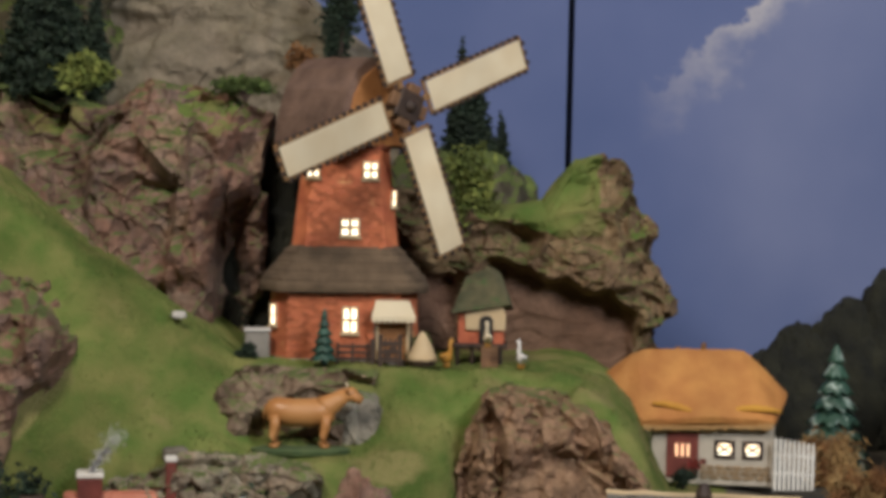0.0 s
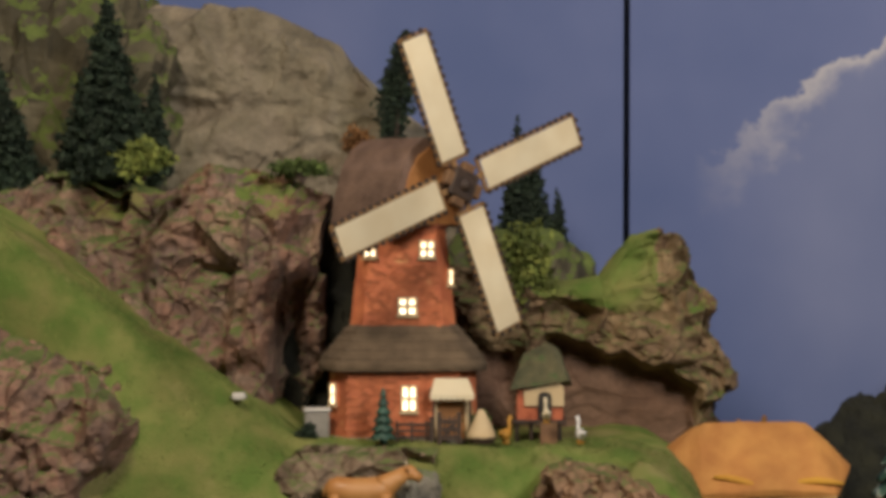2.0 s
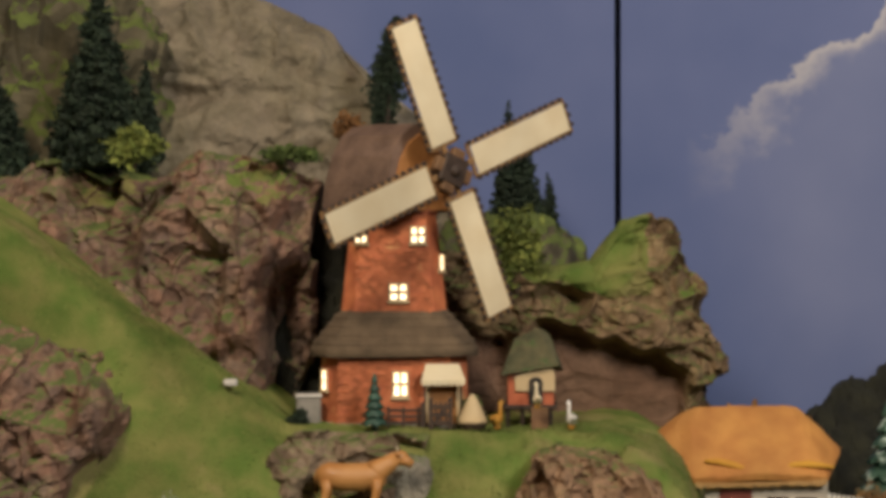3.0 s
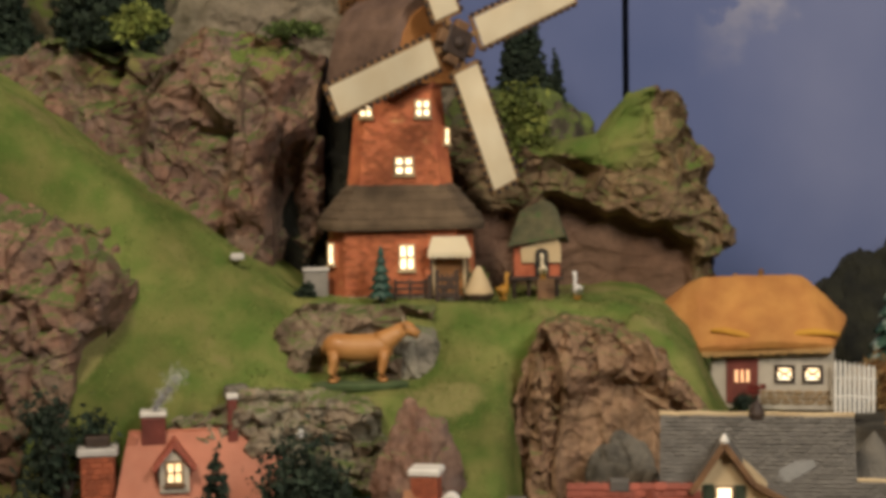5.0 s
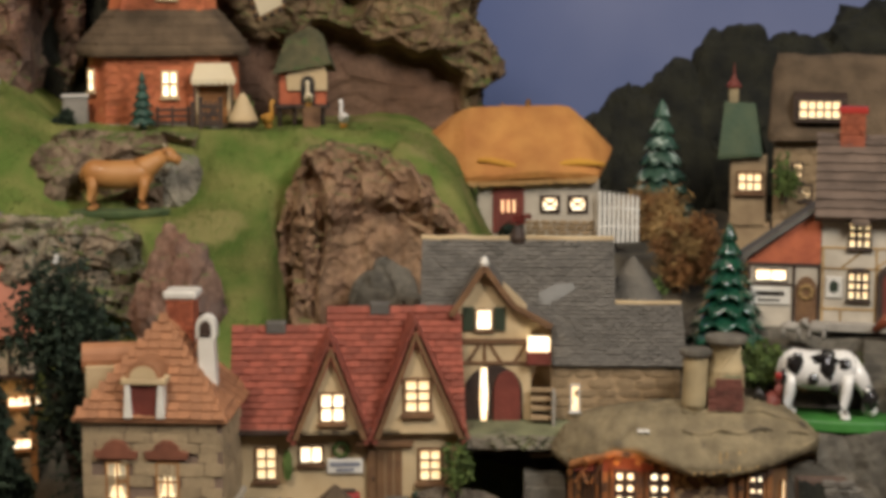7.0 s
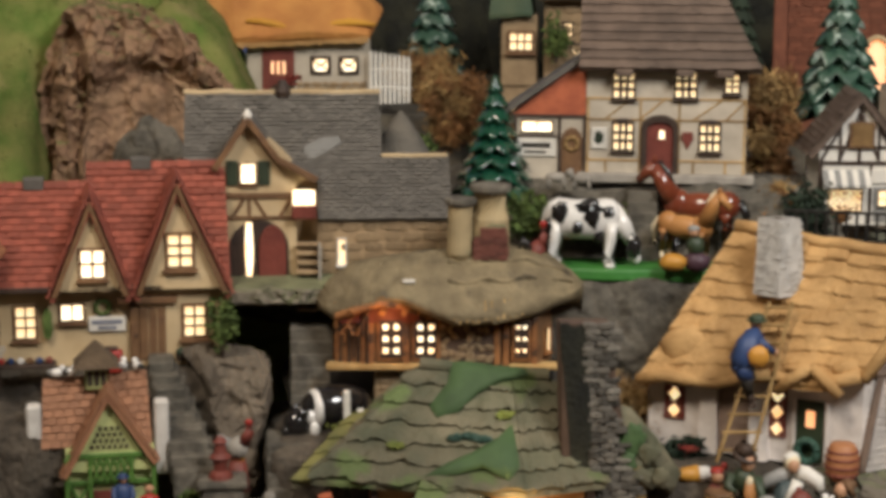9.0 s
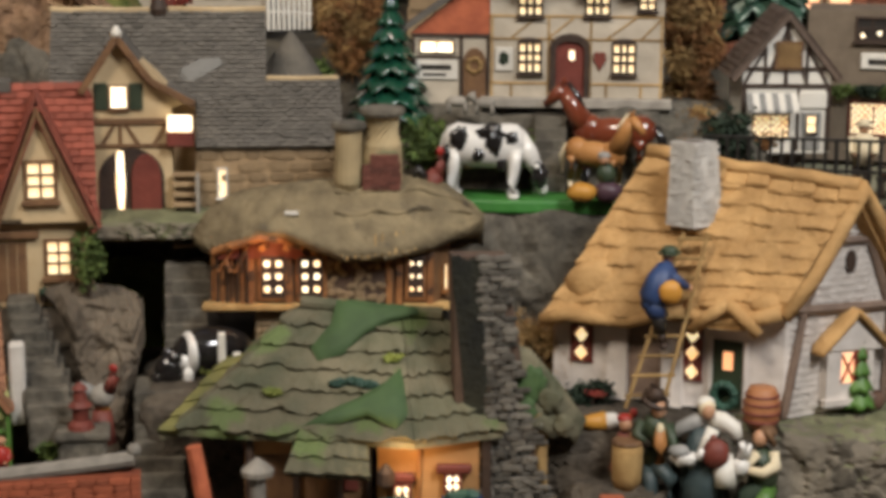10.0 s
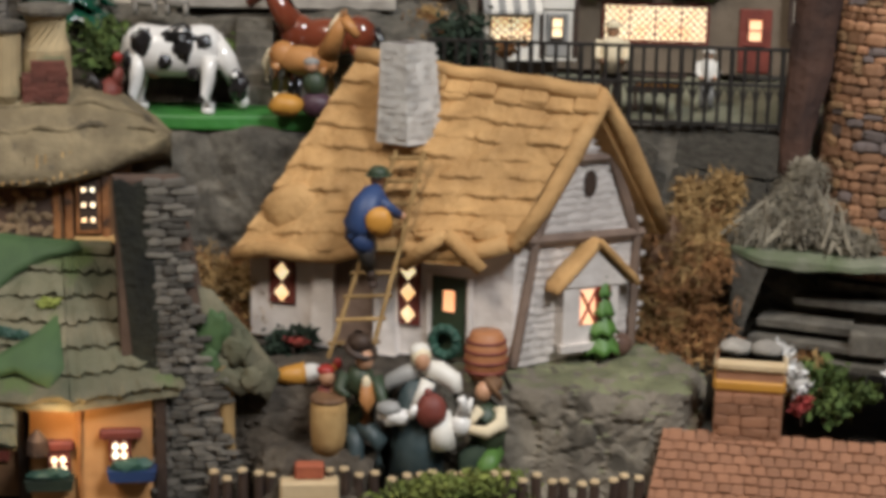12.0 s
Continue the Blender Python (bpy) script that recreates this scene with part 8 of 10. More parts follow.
part("core", box(-345, 320, 6, 60, -150, -4), ROCK_SLATE, wallb)
stone_face("block", wallb, ROCK_SLATE, (-345, 4, -150), (1, 0, 0), (0, 0, 1), 665, 146, 2, 190, 16, 44, 0.08, 300, (), 0.985, 3)

# ---- the red brick church behind ----
UNIT[0] = 0.0005148
church = thing("brick_church", (0.7141, 1.6797, 1.1985), -20.1, "rust brick church with round-headed windows", "church")
part("wall", box(-150, 260, 0, 150, -60, 320), BRICK_DULL, church)
stone_face("brick", church, BRICK_DULL, (-150, -1, 40), (1, 0, 0), (0, 0, 1), 410, 140, 16, 20, 3, 45, 0.12)
for x in (-138, -26, 112, 176):
    part("pilaster", box(x - 12, x + 12, -14, 4, -60, 300, 2), BRICK_DULL, church)
for x in (30, 82, 220):
    w = part("window", prism(arch_poly(x - 17, x + 17, 16, 106, 84, 10), -4, 0), ORANGE_GLOW, church, "glowing round-headed window")
    bm = bmesh.new()
    pts = [(x - 20 * math.cos(math.pi * k / 12), -8, 86 + 24 * math.sin(math.pi * k / 12)) for k in range(13)]
    add_tube(bm, [(x - 20, -8, 16)] + pts + [(x + 20, -8, 16)], [4.5] * 15, 6)
    part("surround", bm, PLASTER, w)

# ---- the tan thatched cottage, its long side and its gable flared apart ----
UNIT[0] = 0.0003
cg = thing("thatched_cottage", (0.5509, 1.2082, 1.0022), -17.3, "whitewashed timbered cottage with thick tan thatch", "cottage")
A, B, D = Vector((0, 0, -8)), Vector((218, 160, -8)), Vector((-487, 170, -8))
body = hull([A, B, D, (-190, 330, -8), (0, 0, 214), (226, 164, 205), (-487, 170, 150), (-190, 330, 205), (116, 84, 416), (-300, 244, 460)])
part("wall", body, PLASTER_PINK, cg, "whitewashed stone walls")


def on_gable(s, z, out=0.0):
    return Vector((218 * s, 160 * s, z)) + Vector((0.592, -0.806, 0)) * out


def on_front(s, z, out=0.0):
    return Vector((-487 * s, 170 * s, z)) + Vector((-0.33, -0.944, 0)) * out


def strut(parent, put, s0, z0, s1, z1, r, mat, out=1.0, name="beam"):
    return part(name, tube([put(s0, z0, out), put((s0 + s1) / 2, (z0 + z1) / 2, out), put(s1, z1, out)], [r, r * 1.05, r], 6), mat, parent)


def plate(put, pts, out0, out1):
    return hull([put(s, z, out0) for s, z in pts] + [put(s, z, out1) for s, z in pts])


for s0, z0, s1, z1, r in ((0.0, -4, 0.16, 225, 10), (0.16, 225, 0.47, 410, 10), (0.98, -4, 1.0, 205, 10), (1.0, 205, 0.68, 410, 10), (0.08, 222, 1.05, 208, 11), (0.38, 360, 0.76, 354, 9)):
    strut(cg, on_gable, s0, z0, s1, z1, r, TIMBER_GREY, 4.0)
# rough courses of whitewashed stone over the gable
rnd, rows, z = random.Random(19), [], 2.0
while z < 400:
    hgt = rnd.uniform(13, 19)
    k = max(0.0, (z - 205) / 215)
    s = 0.04 + 0.46 * k
    while s < 0.98 - 0.36 * k:
        ds = rnd.uniform(0.10, 0.22)
        rows.append(basis(on_gable(s + ds / 2, z + hgt / 2, 0.5) * UNIT[0], Vector((218, 160, 0)), Vector((0, 0, 1)), ds * 270 * 0.98 * UNIT[0], hgt * 0.94 * UNIT[0], rnd.uniform(3, 6) * UNIT[0]))
        s += ds
    z += hgt
lay("wall_stone", unit_stone(0.3), PLASTER_PINK, cg, rows)
part("eyelet", hull([on_gable(0.59 + 0.05 * math.cos(k * 0.7), 312 + 25 * math.sin(k * 0.7), o) for k in range(9) for o in (-2, 7)]), TIMBER_DARK, cg, "small oval gable opening")
bay = part("bay_window", plate(on_gable, [(0.34, 22), (0.80, 18), (0.80, 128), (0.34, 134)], -2, 26), PLASTER_PINK, cg, "small bay window with hood")
part("shutter", plate(on_gable, [(0.60, 56), (0.72, 54), (0.72, 124), (0.60, 126)], 25, 29), RED, bay)
gl = part("pane", plate(on_gable, [(0.48, 60), (0.60, 58), (0.60, 122), (0.48, 124)], 25, 27), ORANGE_GLOW, bay)
for a, b in (((0.48, 62), (0.60, 120)), ((0.48, 120), (0.60, 62))):
    strut(gl, on_gable, *a, *b, 2.6, RED, 28, "glazing_bar")
for a, b in (((0.60, 60), (0.72, 120)), ((0.60, 120), (0.72, 60))):
    strut(bay, on_gable, *a, *b, 2.2, MAROON, 30, "shutter_brace")
part("ledge", plate(on_gable, [(0.31, 14), (0.83, 8), (0.83, 22), (0.31, 28)], 20, 34), PLASTER_PINK, bay)
hd = part("hood", hull([on_gable(0.30, 134, 30), on_gable(0.60, 190, 32), on_gable(0.88, 124, 30), on_gable(0.32, 138, -2), on_gable(0.60, 194, -2), on_gable(0.86, 128, -2)]), PLASTER_PINK, bay)
for a, b in (((0.24, 122), (0.60, 202)), ((0.60, 202), (0.95, 114))):
    part("hood_roof", hull([on_gable(a[0], a[1], 44), on_gable(b[0], b[1], 44), on_gable(a[0], a[1] + 17, 42), on_gable(b[0], b[1] + 17, 42), on_gable(a[0], a[1], -2), on_gable(b[0], b[1], -2), on_gable(a[0], a[1] + 19, -2), on_gable(b[0], b[1] + 19, -2)], 2, 1), THATCH_TAN, hd, "tan thatched hood", True)
# roof: front slope, back slope, ridge
E0, E1, R1, R0, V, VB = Vector((-512, 140, 150)), Vector((-12, -32, 216)), Vector((140, 66, 466)), Vector((-296, 234, 500)), Vector((272, 186, 208)), Vector((-250, 420, 190))
bm = bmesh.new()
add_slab(bm, E0, E1, R1, R0, 16, 4)
add_slab(bm, V, VB, R0, R1, 16, 4)
rf = part("roof", bm, THATCH_TAN, cg, "thick tan thatch")


def soft_thatch(a, b, c, d, nu, nv, rows, seed):
    """A slope of moulded thatch whose worn courses come and go, over the eave a to b and the ridge d to c."""
    bm = bmesh.new()
    nrm = (b - a).cross(d - a).normalized()
    nrm = -nrm if nrm.z < 0 else nrm
    g = []
    for i in range(nu + 1):
        s, col = i / nu, []
        for j in range(nv + 1):
            k = j / nv
            p = a.lerp(d, k).lerp(b.lerp(c, k), s)
            q = Vector((s * 7, k * 5, seed))
            v = k * rows + 0.16 * noise.noise(Vector((s * 9, k * 3, seed + 4))) + 0.1 * noise.noise(Vector((s * 30, k * 3, seed + 6)))
            mask = ease(-0.4, 0.12, noise.noise(Vector((s * 8, int(v) * 3.7, seed))))
            h = 9.5 * (1 - (v % 1.0)) ** 1.5 * mask + 6 * noise.noise(q) + 3 * noise.noise(q * 3.1) + 1.3 * noise.noise(Vector((s * 60, k * 14, seed)))
            col.append(bm.verts.new(p + nrm * (6 + h)))
        g.append(col)
    for i in range(nu):
        for j in range(nv):
            bm.faces.new((g[i][j], g[i + 1][j], g[i + 1][j + 1], g[i][j + 1]))
    edge = [g[i][0] for i in range(nu + 1)]
    low = [bm.verts.new(v.co - nrm * 20 + Vector((0, 6, 0))) for v in edge]
    for i in range(nu):
        bm.faces.new((low[i], low[i + 1], edge[i + 1], edge[i]))
    return bm


part("front_slope", soft_thatch(E0, E1, R1, R0, 220, 150, 9, 51), THATCH_TAN, rf, smooth=True)
part("back_slope", soft_thatch(V, VB, R0, R1, 60, 80, 9, 52), THATCH_TAN, rf, smooth=True)
rnd = random.Random(6)
for s, k, rx, rz, seed in ((0.13, 0.24, 60, 52, 1), (0.78, 0.10, 74, 15, 2), (0.93, 0.10, 40, 26, 3), (0.30, 0.86, 58, 46, 4)):
    p = E0.lerp(R0, k).lerp(E1.lerp(R1, k), s)
    part("thatch_swelling", ball(p + Vector((0, 4, -4)), (rx, 22, rz), 3, 0.15, 1.5, seed), THATCH_TAN, rf, smooth=True)
part("ridge_roll", tube([R0.lerp(R1, k / 9) + Vector((0, 0, 8 + rnd.uniform(-3, 3))) for k in range(10)], [15, 17, 15, 16, 14, 16, 15, 17, 16, 17], 10), THATCH_TAN, rf, smooth=True)
for k in range(7):
    p = R0.lerp(R1, 0.34 + k * 0.105) + Vector((-5, -8 - 2 * (k % 3 == 0), -10 - 7 * (k % 2)))
    part("ridge_block", add_box(bmesh.new(), -25, 25, -10, 10, -20, 13, 4, Matrix.Translation(p) @ Matrix.Rotation(radians(-21), 4, "Z") @ Matrix.Rotation(radians(-40), 4, "X")), THATCH_TAN, rf)
vr = [E1 + Vector((6, 4, 0)), E1.lerp(R1, 0.33) + Vector((14, 4, -6)), E1.lerp(R1, 0.66) + Vector((12, 2, -2)), R1 + Vector((6, 0, 2)), R1.lerp(V, 0.35) + Vector((8, 0, 8)), R1.lerp(V, 0.7) + Vector((6, 0, 2)), V]
part("verge_roll", tube(vr, [16, 17, 18, 22, 18, 17, 15], 9), THATCH_TAN, rf, smooth=True)
part("eave_roll", tube([E0.lerp(E1, k / 8) + Vector((0, -4, 2 + 10 * math.sin(k * 1.7))) for k in range(9)], [15, 17, 15, 13, 12, 14, 15, 17, 16], 9), THATCH_TAN, rf, smooth=True)
chim = hull([(-252, 114, 372), (-194, 82, 372), (-132, 130, 372), (-186, 166, 372), (-246, 116, 550), (-200, 90, 550), (-152, 124, 550), (-196, 150, 550)], 2, 0)
for v in chim.verts:
    v.co += Vector((1, -1, 0)) * 3 * noise.noise(v.co * 0.05)
ch = part("chimney", chim, STONE_PALE, cg, "pale grey stone chimney")
stone_face("stone", ch, STONE_PALE, (-250, 112, 380), (58, -32, 0), (4, 4, 170), 64, 166, 12, 60, 2, 53, 0.35)
stone_face("stone", ch, STONE_PALE, (-193, 82, 380), (62, 48, 0), (-10, 4, 170), 74, 166, 12, 66, 2, 54, 0.35)
part("flue", hull([(-230, 116, 550), (-200, 102, 550), (-170, 124, 550), (-198, 138, 550), (-198, 120, 553)]), TIMBER_DARK, ch)
# long side: door, shuttered windows, buttresses and the log hood
d = part("door", plate(on_front, [(0.17, 0), (0.295, 0), (0.295, 146), (0.17, 146)], -2, 4), DARK_GREEN, cg, "dark green door with a lit pane")
part("pane", plate(on_front, [(0.21, 84), (0.25, 84), (0.25, 122), (0.21, 122)], 3, 6), ORANGE_GLOW, d)
for s in (0.155, 0.305):
    strut(d, on_front, s, 0, s, 150, 6, PLASTER_PINK, 4, "jamb")
for s0, s1, z0, z1 in ((0.34, 0.425, 50, 170), (0.82, 0.92, 60, 140)):
    w = part("window", plate(on_front, [(s0, z0), (s1, z0), (s1, z1), (s0, z1)], -1, 5), MAROON, cg, "dark red shuttered window with lit diamonds")
    n = 3 if z1 - z0 > 100 else 2
    for k in range(n):
        c = z0 + (z1 - z0) * (k + 0.5) / n
        m = (s0 + s1) / 2
        part("pane", plate(on_front, [(m - 0.028, c), (m, c - 17), (m + 0.028, c), (m, c + 17)], 4, 7.5), WARM, w)
part("porch_door", plate(on_front, [(0.52, 0), (0.66, 0), (0.66, 168), (0.52, 168)], -1, 4), TIMBER_GREY, cg, "brown recessed plank door")
for s in (0.70, 0.46):
    part("buttress", hull([on_front(s - 0.045, -8, 24), on_front(s + 0.045, -8, 24), on_front(s - 0.035, 175, 8), on_front(s + 0.035, 175, 8), on_front(s - 0.045, -8, -6), on_front(s + 0.045, -8, -6), on_front(s - 0.035, 175, -6), on_front(s + 0.035, 175, -6)]), PLASTER_PINK, cg)
for a, b in (((0.36, 172), (0.205, 238)), ((0.205, 238), (0.075, 180))):
    part("hood_log", tube([on_front(*a, 56), on_front((a[0] + b[0]) / 2, (a[1] + b[1]) / 2 + 4, 60), on_front(*b, 56)], [12, 14, 12], 9), THATCH_TAN, cg, smooth=True)
part("hood", hull([on_front(0.35, 178, 50), on_front(0.205, 236, 50), on_front(0.085, 184, 50), on_front(0.34, 196, 0), on_front(0.205, 250, 0), on_front(0.10, 200, 0), on_front(0.205, 214, 46)]), THATCH_TAN, cg)
UNIT[0] = 0.0003
wr = thing("wreath", (0.5509, 1.2082, 1.0022), -17.3, "green wreath leaning on the cottage door", "wreath")
bm = bmesh.new()
add_tube(bm, [on_front(0.235 + 0.045 * math.cos(k * math.pi / 12), 30 + 25 * math.sin(k * math.pi / 12), 16) for k in range(25)], [9 + 1.2 * math.sin(k * 2.9) for k in range(25)], 8)
part("ring", bm, LEAF_BLUE, wr)
pot = thing("clay_barrel", (0.5325, 1.1937, 1.0), -16, "round orange clay barrel with ribs", "barrel")
part("body", lathe([(24, 0), (34, 14), (38, 38), (36, 62), (29, 82), (26, 86)], 22), material("orange_clay", (0.46, 0.20, 0.085), (0.34, 0.13, 0.05), rough=0.55, scale=60, bump=0.2), pot, smooth=True)
for z, r in ((18, 36), (36, 38.5), (54, 37.5), (70, 34)):
    part("rib", lathe([(r, z - 3), (r + 2, z), (r, z + 3)], 22), MAROON, pot, smooth=True)
glazed_tree("small_fir", (0.6045, 1.2205, 0.998), 0.058, 0.012, 9, GREEN_PAINT, "small green moulded fir beside the bay window", 5, 7)
crag("stone", (0.613, 1.227, 1.004), (0.012, 0.009, 0.007), 0, 34, material("brown_stone", (0.16, 0.09, 0.06), (0.11, 0.06, 0.04), scale=60), "smooth brown stone at the cottage corner", 3, 0.08, 4, 0.2, chip=0.1)
UNIT[0] = 0.0003
lad = thing("ladder", (0.5509, 1.2082, 1.0022), -17.3, "straw-coloured wooden ladder leaning on the thatch", "ladder")
LB, LT = Vector((-321, -42, 14)), Vector((-214, 84, 362))
RB, RT = Vector((-245, -52, 24)), Vector((-164, 70, 366))
for a, b in ((LB, LT), (RB, RT)):
    tube_part("stile", [a, a.lerp(b, 0.5) + Vector((2, 0, 2)), b], 4.4, STRAW, lad)
for k in range(9):
    f = 0.07 + k * 0.112
    tube_part("rung", [LB.lerp(LT, f) - Vector((9, 0, 0)), RB.lerp(RT, f) + Vector((9, 0, 0))], 3.8, STRAW, lad)
figurine("climbing_figurine", (0.5509, 1.2082, 1.0022), -17.3, 0.3, [
    (BLUE, tube([(-272, 6, 222), (-270, 2, 244), (-258, 8, 276), (-246, 22, 300), (-244, 30, 310)], [26, 32, 30, 22, 9], 12)),
    (BLUE, tube([(-244, 14, 294), (-222, 6, 276), (-202, 14, 262)], [13, 11, 8], 9)), (SKIN, ball((-198, 16, 261), 7.5, 2)),
    (SKIN, ball((-243, 34, 322), (14, 14, 16), 2)), (DARK_GREEN, ball((-241, 34, 334), (19, 19, 12), 2)), (DARK_GREEN, tube([(-241, 34, 328), (-241, 34, 331)], [24, 24], 14)),
    (YELLOW, ball((-236, -22, 258), (24, 15, 26), 3, 0.1, 2, 2)),
    (BLUE, tube([(-272, 6, 232), (-262, -2, 212), (-256, 0, 196)], [27, 22, 16], 10)),
    (BLACK, tube([(-258, 2, 212), (-258, -4, 188), (-252, -4, 166)], [20, 15, 10], 9)), (TIMBER_DARK, tube([(-252, -4, 166), (-249, -4, 148)], [8, 7], 8)), (TIMBER_DARK, ball((-246, -10, 142), (9, 16, 7), 2))],
    "painted figurine in a blue coat climbing the ladder", "figurine")
crag("grey_boulder", (0.59, 1.235, 0.95), (0.078, 0.064, 0.05), -18, 35, ROCK_STEP, "grey sandy rock under the tan cottage", 6, 0.09, 6, 0.97, chip=1.1)
# darker than its neighbour: the shadow behind the figurines is in the colour
crag("grey_boulder", (0.475, 1.275, 0.955), (0.085, 0.065, 0.045), -10, 36, ROCK_DARK_SHADE, "grey sandy rock under the tan cottage", 6, 0.08, 6, 0.95, chip=1.0)
# this ledge is darkened the same way, for shade
crag("rock_step", (0.448, 1.222, 0.94), (0.035, 0.04, 0.028), -10, 37, ROCK_DARK_SHADE, "rock ledge behind the figurines, darkened for its shade", 5, 0.12, 9, 0.7)
dry_brush("dry_moss", (0.418, 1.325, 0.985), 0.038, 97, "straw brown dried moss beside the cottage", (STRAW, RUST_LEAF), (1.1, 0.7, 1.15), 16000, 0.0018, 18)
dry_brush("dry_moss", (0.657, 1.262, 0.985), 0.042, 98, "straw brown dried moss at the cottage gable", (STRAW, RUST_LEAF), (0.85, 0.8, 1.75), 26000, 0.0018, 22)
dry_brush("dry_moss", (0.695, 1.295, 1.04), 0.026, 99, "straw brown dried moss under the wall", (STRAW, RUST_LEAF), (1.0, 0.7, 1.2), 10000, 0.0018, 14)
bush("flower_shrub", (0.440, 1.262, 0.992), 0.014, 104, LEAF_DARK, "dark shrub under the cottage window", (1.3, 0.7, 0.9), 0.0022, 1200, 9)
bush("flower_clump", (0.442, 1.256, 1.004), 0.005, 119, RED_LEAF, "small red flowers on the dark shrub", (1.6, 0.6, 0.6), 0.0018, 160, 4)

# ---- figures before the cottage ----
figurine("hen", (0.4434, 1.2258, 0.985), -10, 0.3, [(YELLOW, tube([(-64, 0, 40), (-30, 0, 42), (0, 0, 46)], [8, 17, 20], 10)), (STONE_PALE, ball((10, 0, 44), (26, 17, 20), 2)), (LEAF_BRIGHT, ball((34, 0, 46), (18, 13, 15), 2)), (RED, ball((56, 0, 62), (9, 7, 11), 2)), (YELLOW, tube([(40, 0, 48), (54, 0, 58)], [10, 7], 8)), (TIMBER_DARK, tube([(0, 0, 28), (4, 0, -10)], [5, 4], 6))], "orange and white rooster figurine on the rock", "rooster figurine")
GROUP_AT, GROUP_U = (0.4977, 1.1734, 0.9372), 0.29
UNIT[0] = 0.00029
bs = thing("wicker_basket", GROUP_AT, -14.8, "tall tan wicker basket on a figure's back", "basket")
part("body", lathe([(28, 92), (32, 118), (33, 168), (31, 190)], 14, Matrix.Translation((-181, 46, 0))), STRAW, bs, smooth=True)
part("rim", lathe([(32, 188), (34, 193), (31, 198)], 14, Matrix.Translation((-181, 46, 0))), TIMBER, bs)
TEAL = material("teal_paint", (0.03, 0.05, 0.055), (0.05, 0.07, 0.07), rough=0.5)
figurine("bearer_figurine", GROUP_AT, -14.8, GROUP_U, [(MAROON, tube([(-190, 84, 20), (-190, 84, 120), (-184, 80, 200)], [30, 28, 18], 12)), (SKIN, ball((-186, 76, 222), (15, 15, 17), 2)), (RED, ball((-188, 80, 234), (17, 17, 10), 2)), (SKIN, tube([(-176, 72, 196), (-150, 66, 204)], [9, 7], 8))], "painted figurine bent under a tan basket", "figurine")
figurine("seated_figurine", GROUP_AT, -14.8, GROUP_U, [
    (TIMBER_DARK, tube([(-126, 66, 276), (-124, 64, 282)], [31, 30], 18)), (TIMBER_DARK, tube([(-126, 66, 280), (-128, 68, 302), (-127, 67, 306)], [22, 20, 12], 16)), (SKIN, ball((-118, 58, 262), (17, 17, 21), 2)),
    (DARK_GREEN, tube([(-126, 68, 120), (-128, 70, 160), (-128, 70, 210), (-124, 66, 240), (-122, 64, 248)], [28, 27, 29, 22, 9], 14)), (ORANGE_WOOD, tube([(-112, 42, 150), (-112, 40, 190), (-114, 44, 224)], [13, 15, 10], 10)), (CREAM, ball((-114, 40, 222), (9, 8, 16), 2)),
    (DARK_GREEN, tube([(-150, 66, 232), (-164, 56, 206), (-146, 40, 196)], [13, 11, 8], 9)), (DARK_GREEN, tube([(-98, 60, 230), (-86, 44, 190), (-76, 36, 170)], [13, 11, 8], 9)), (SKIN, ball((-73, 34, 168), 9, 2)),
    (TEAL, tube([(-124, 62, 136), (-104, 36, 134), (-90, 24, 122), (-90, 26, 70), (-92, 26, 24)], [20, 18, 16, 13, 12], 12)), (TEAL, tube([(-138, 62, 132), (-132, 34, 112), (-128, 30, 60), (-128, 30, 20)], [19, 16, 13, 12], 12))],
    "seated painted figurine in a dark coat and broad hat", "figurine")
figurine("kneeling_figurine", GROUP_AT, -14.8, GROUP_U, [
    (CREAM, ball((-18, 60, 268), (19, 18, 22), 2)), (SKIN, ball((-15, 48, 262), (14, 12, 17), 2)), (WHITE, ball((-20, 64, 276), (20, 18, 17), 2)),
    (WHITE, tube([(-14, 66, 248), (14, 60, 242), (40, 54, 226), (48, 48, 206)], [15, 19, 18, 10], 12)), (GREY_PAINT, tube([(-16, 68, 246), (-44, 64, 234), (-72, 60, 222), (-82, 56, 206)], [14, 17, 14, 8], 12)), (WHITE, tube([(-4, 50, 226), (-16, 40, 200), (-28, 34, 178)], [15, 13, 10], 10)),
    (TEAL, tube([(-20, 74, 222), (-24, 70, 170), (-24, 62, 110), (-24, 54, 20)], [30, 38, 46, 52], 16)), (WHITE, tube([(18, 34, 176), (22, 22, 140), (24, 20, 112)], [19, 23, 23], 12)), (MAROON, ball((2, 18, 182), (28, 24, 32), 3, 0.1, 2, 4)), (MAROON, tube([(-2, 18, 206), (-6, 18, 222)], [10, 5], 8))],
    "kneeling painted figurine with white shawl and maroon bundle", "figurine")
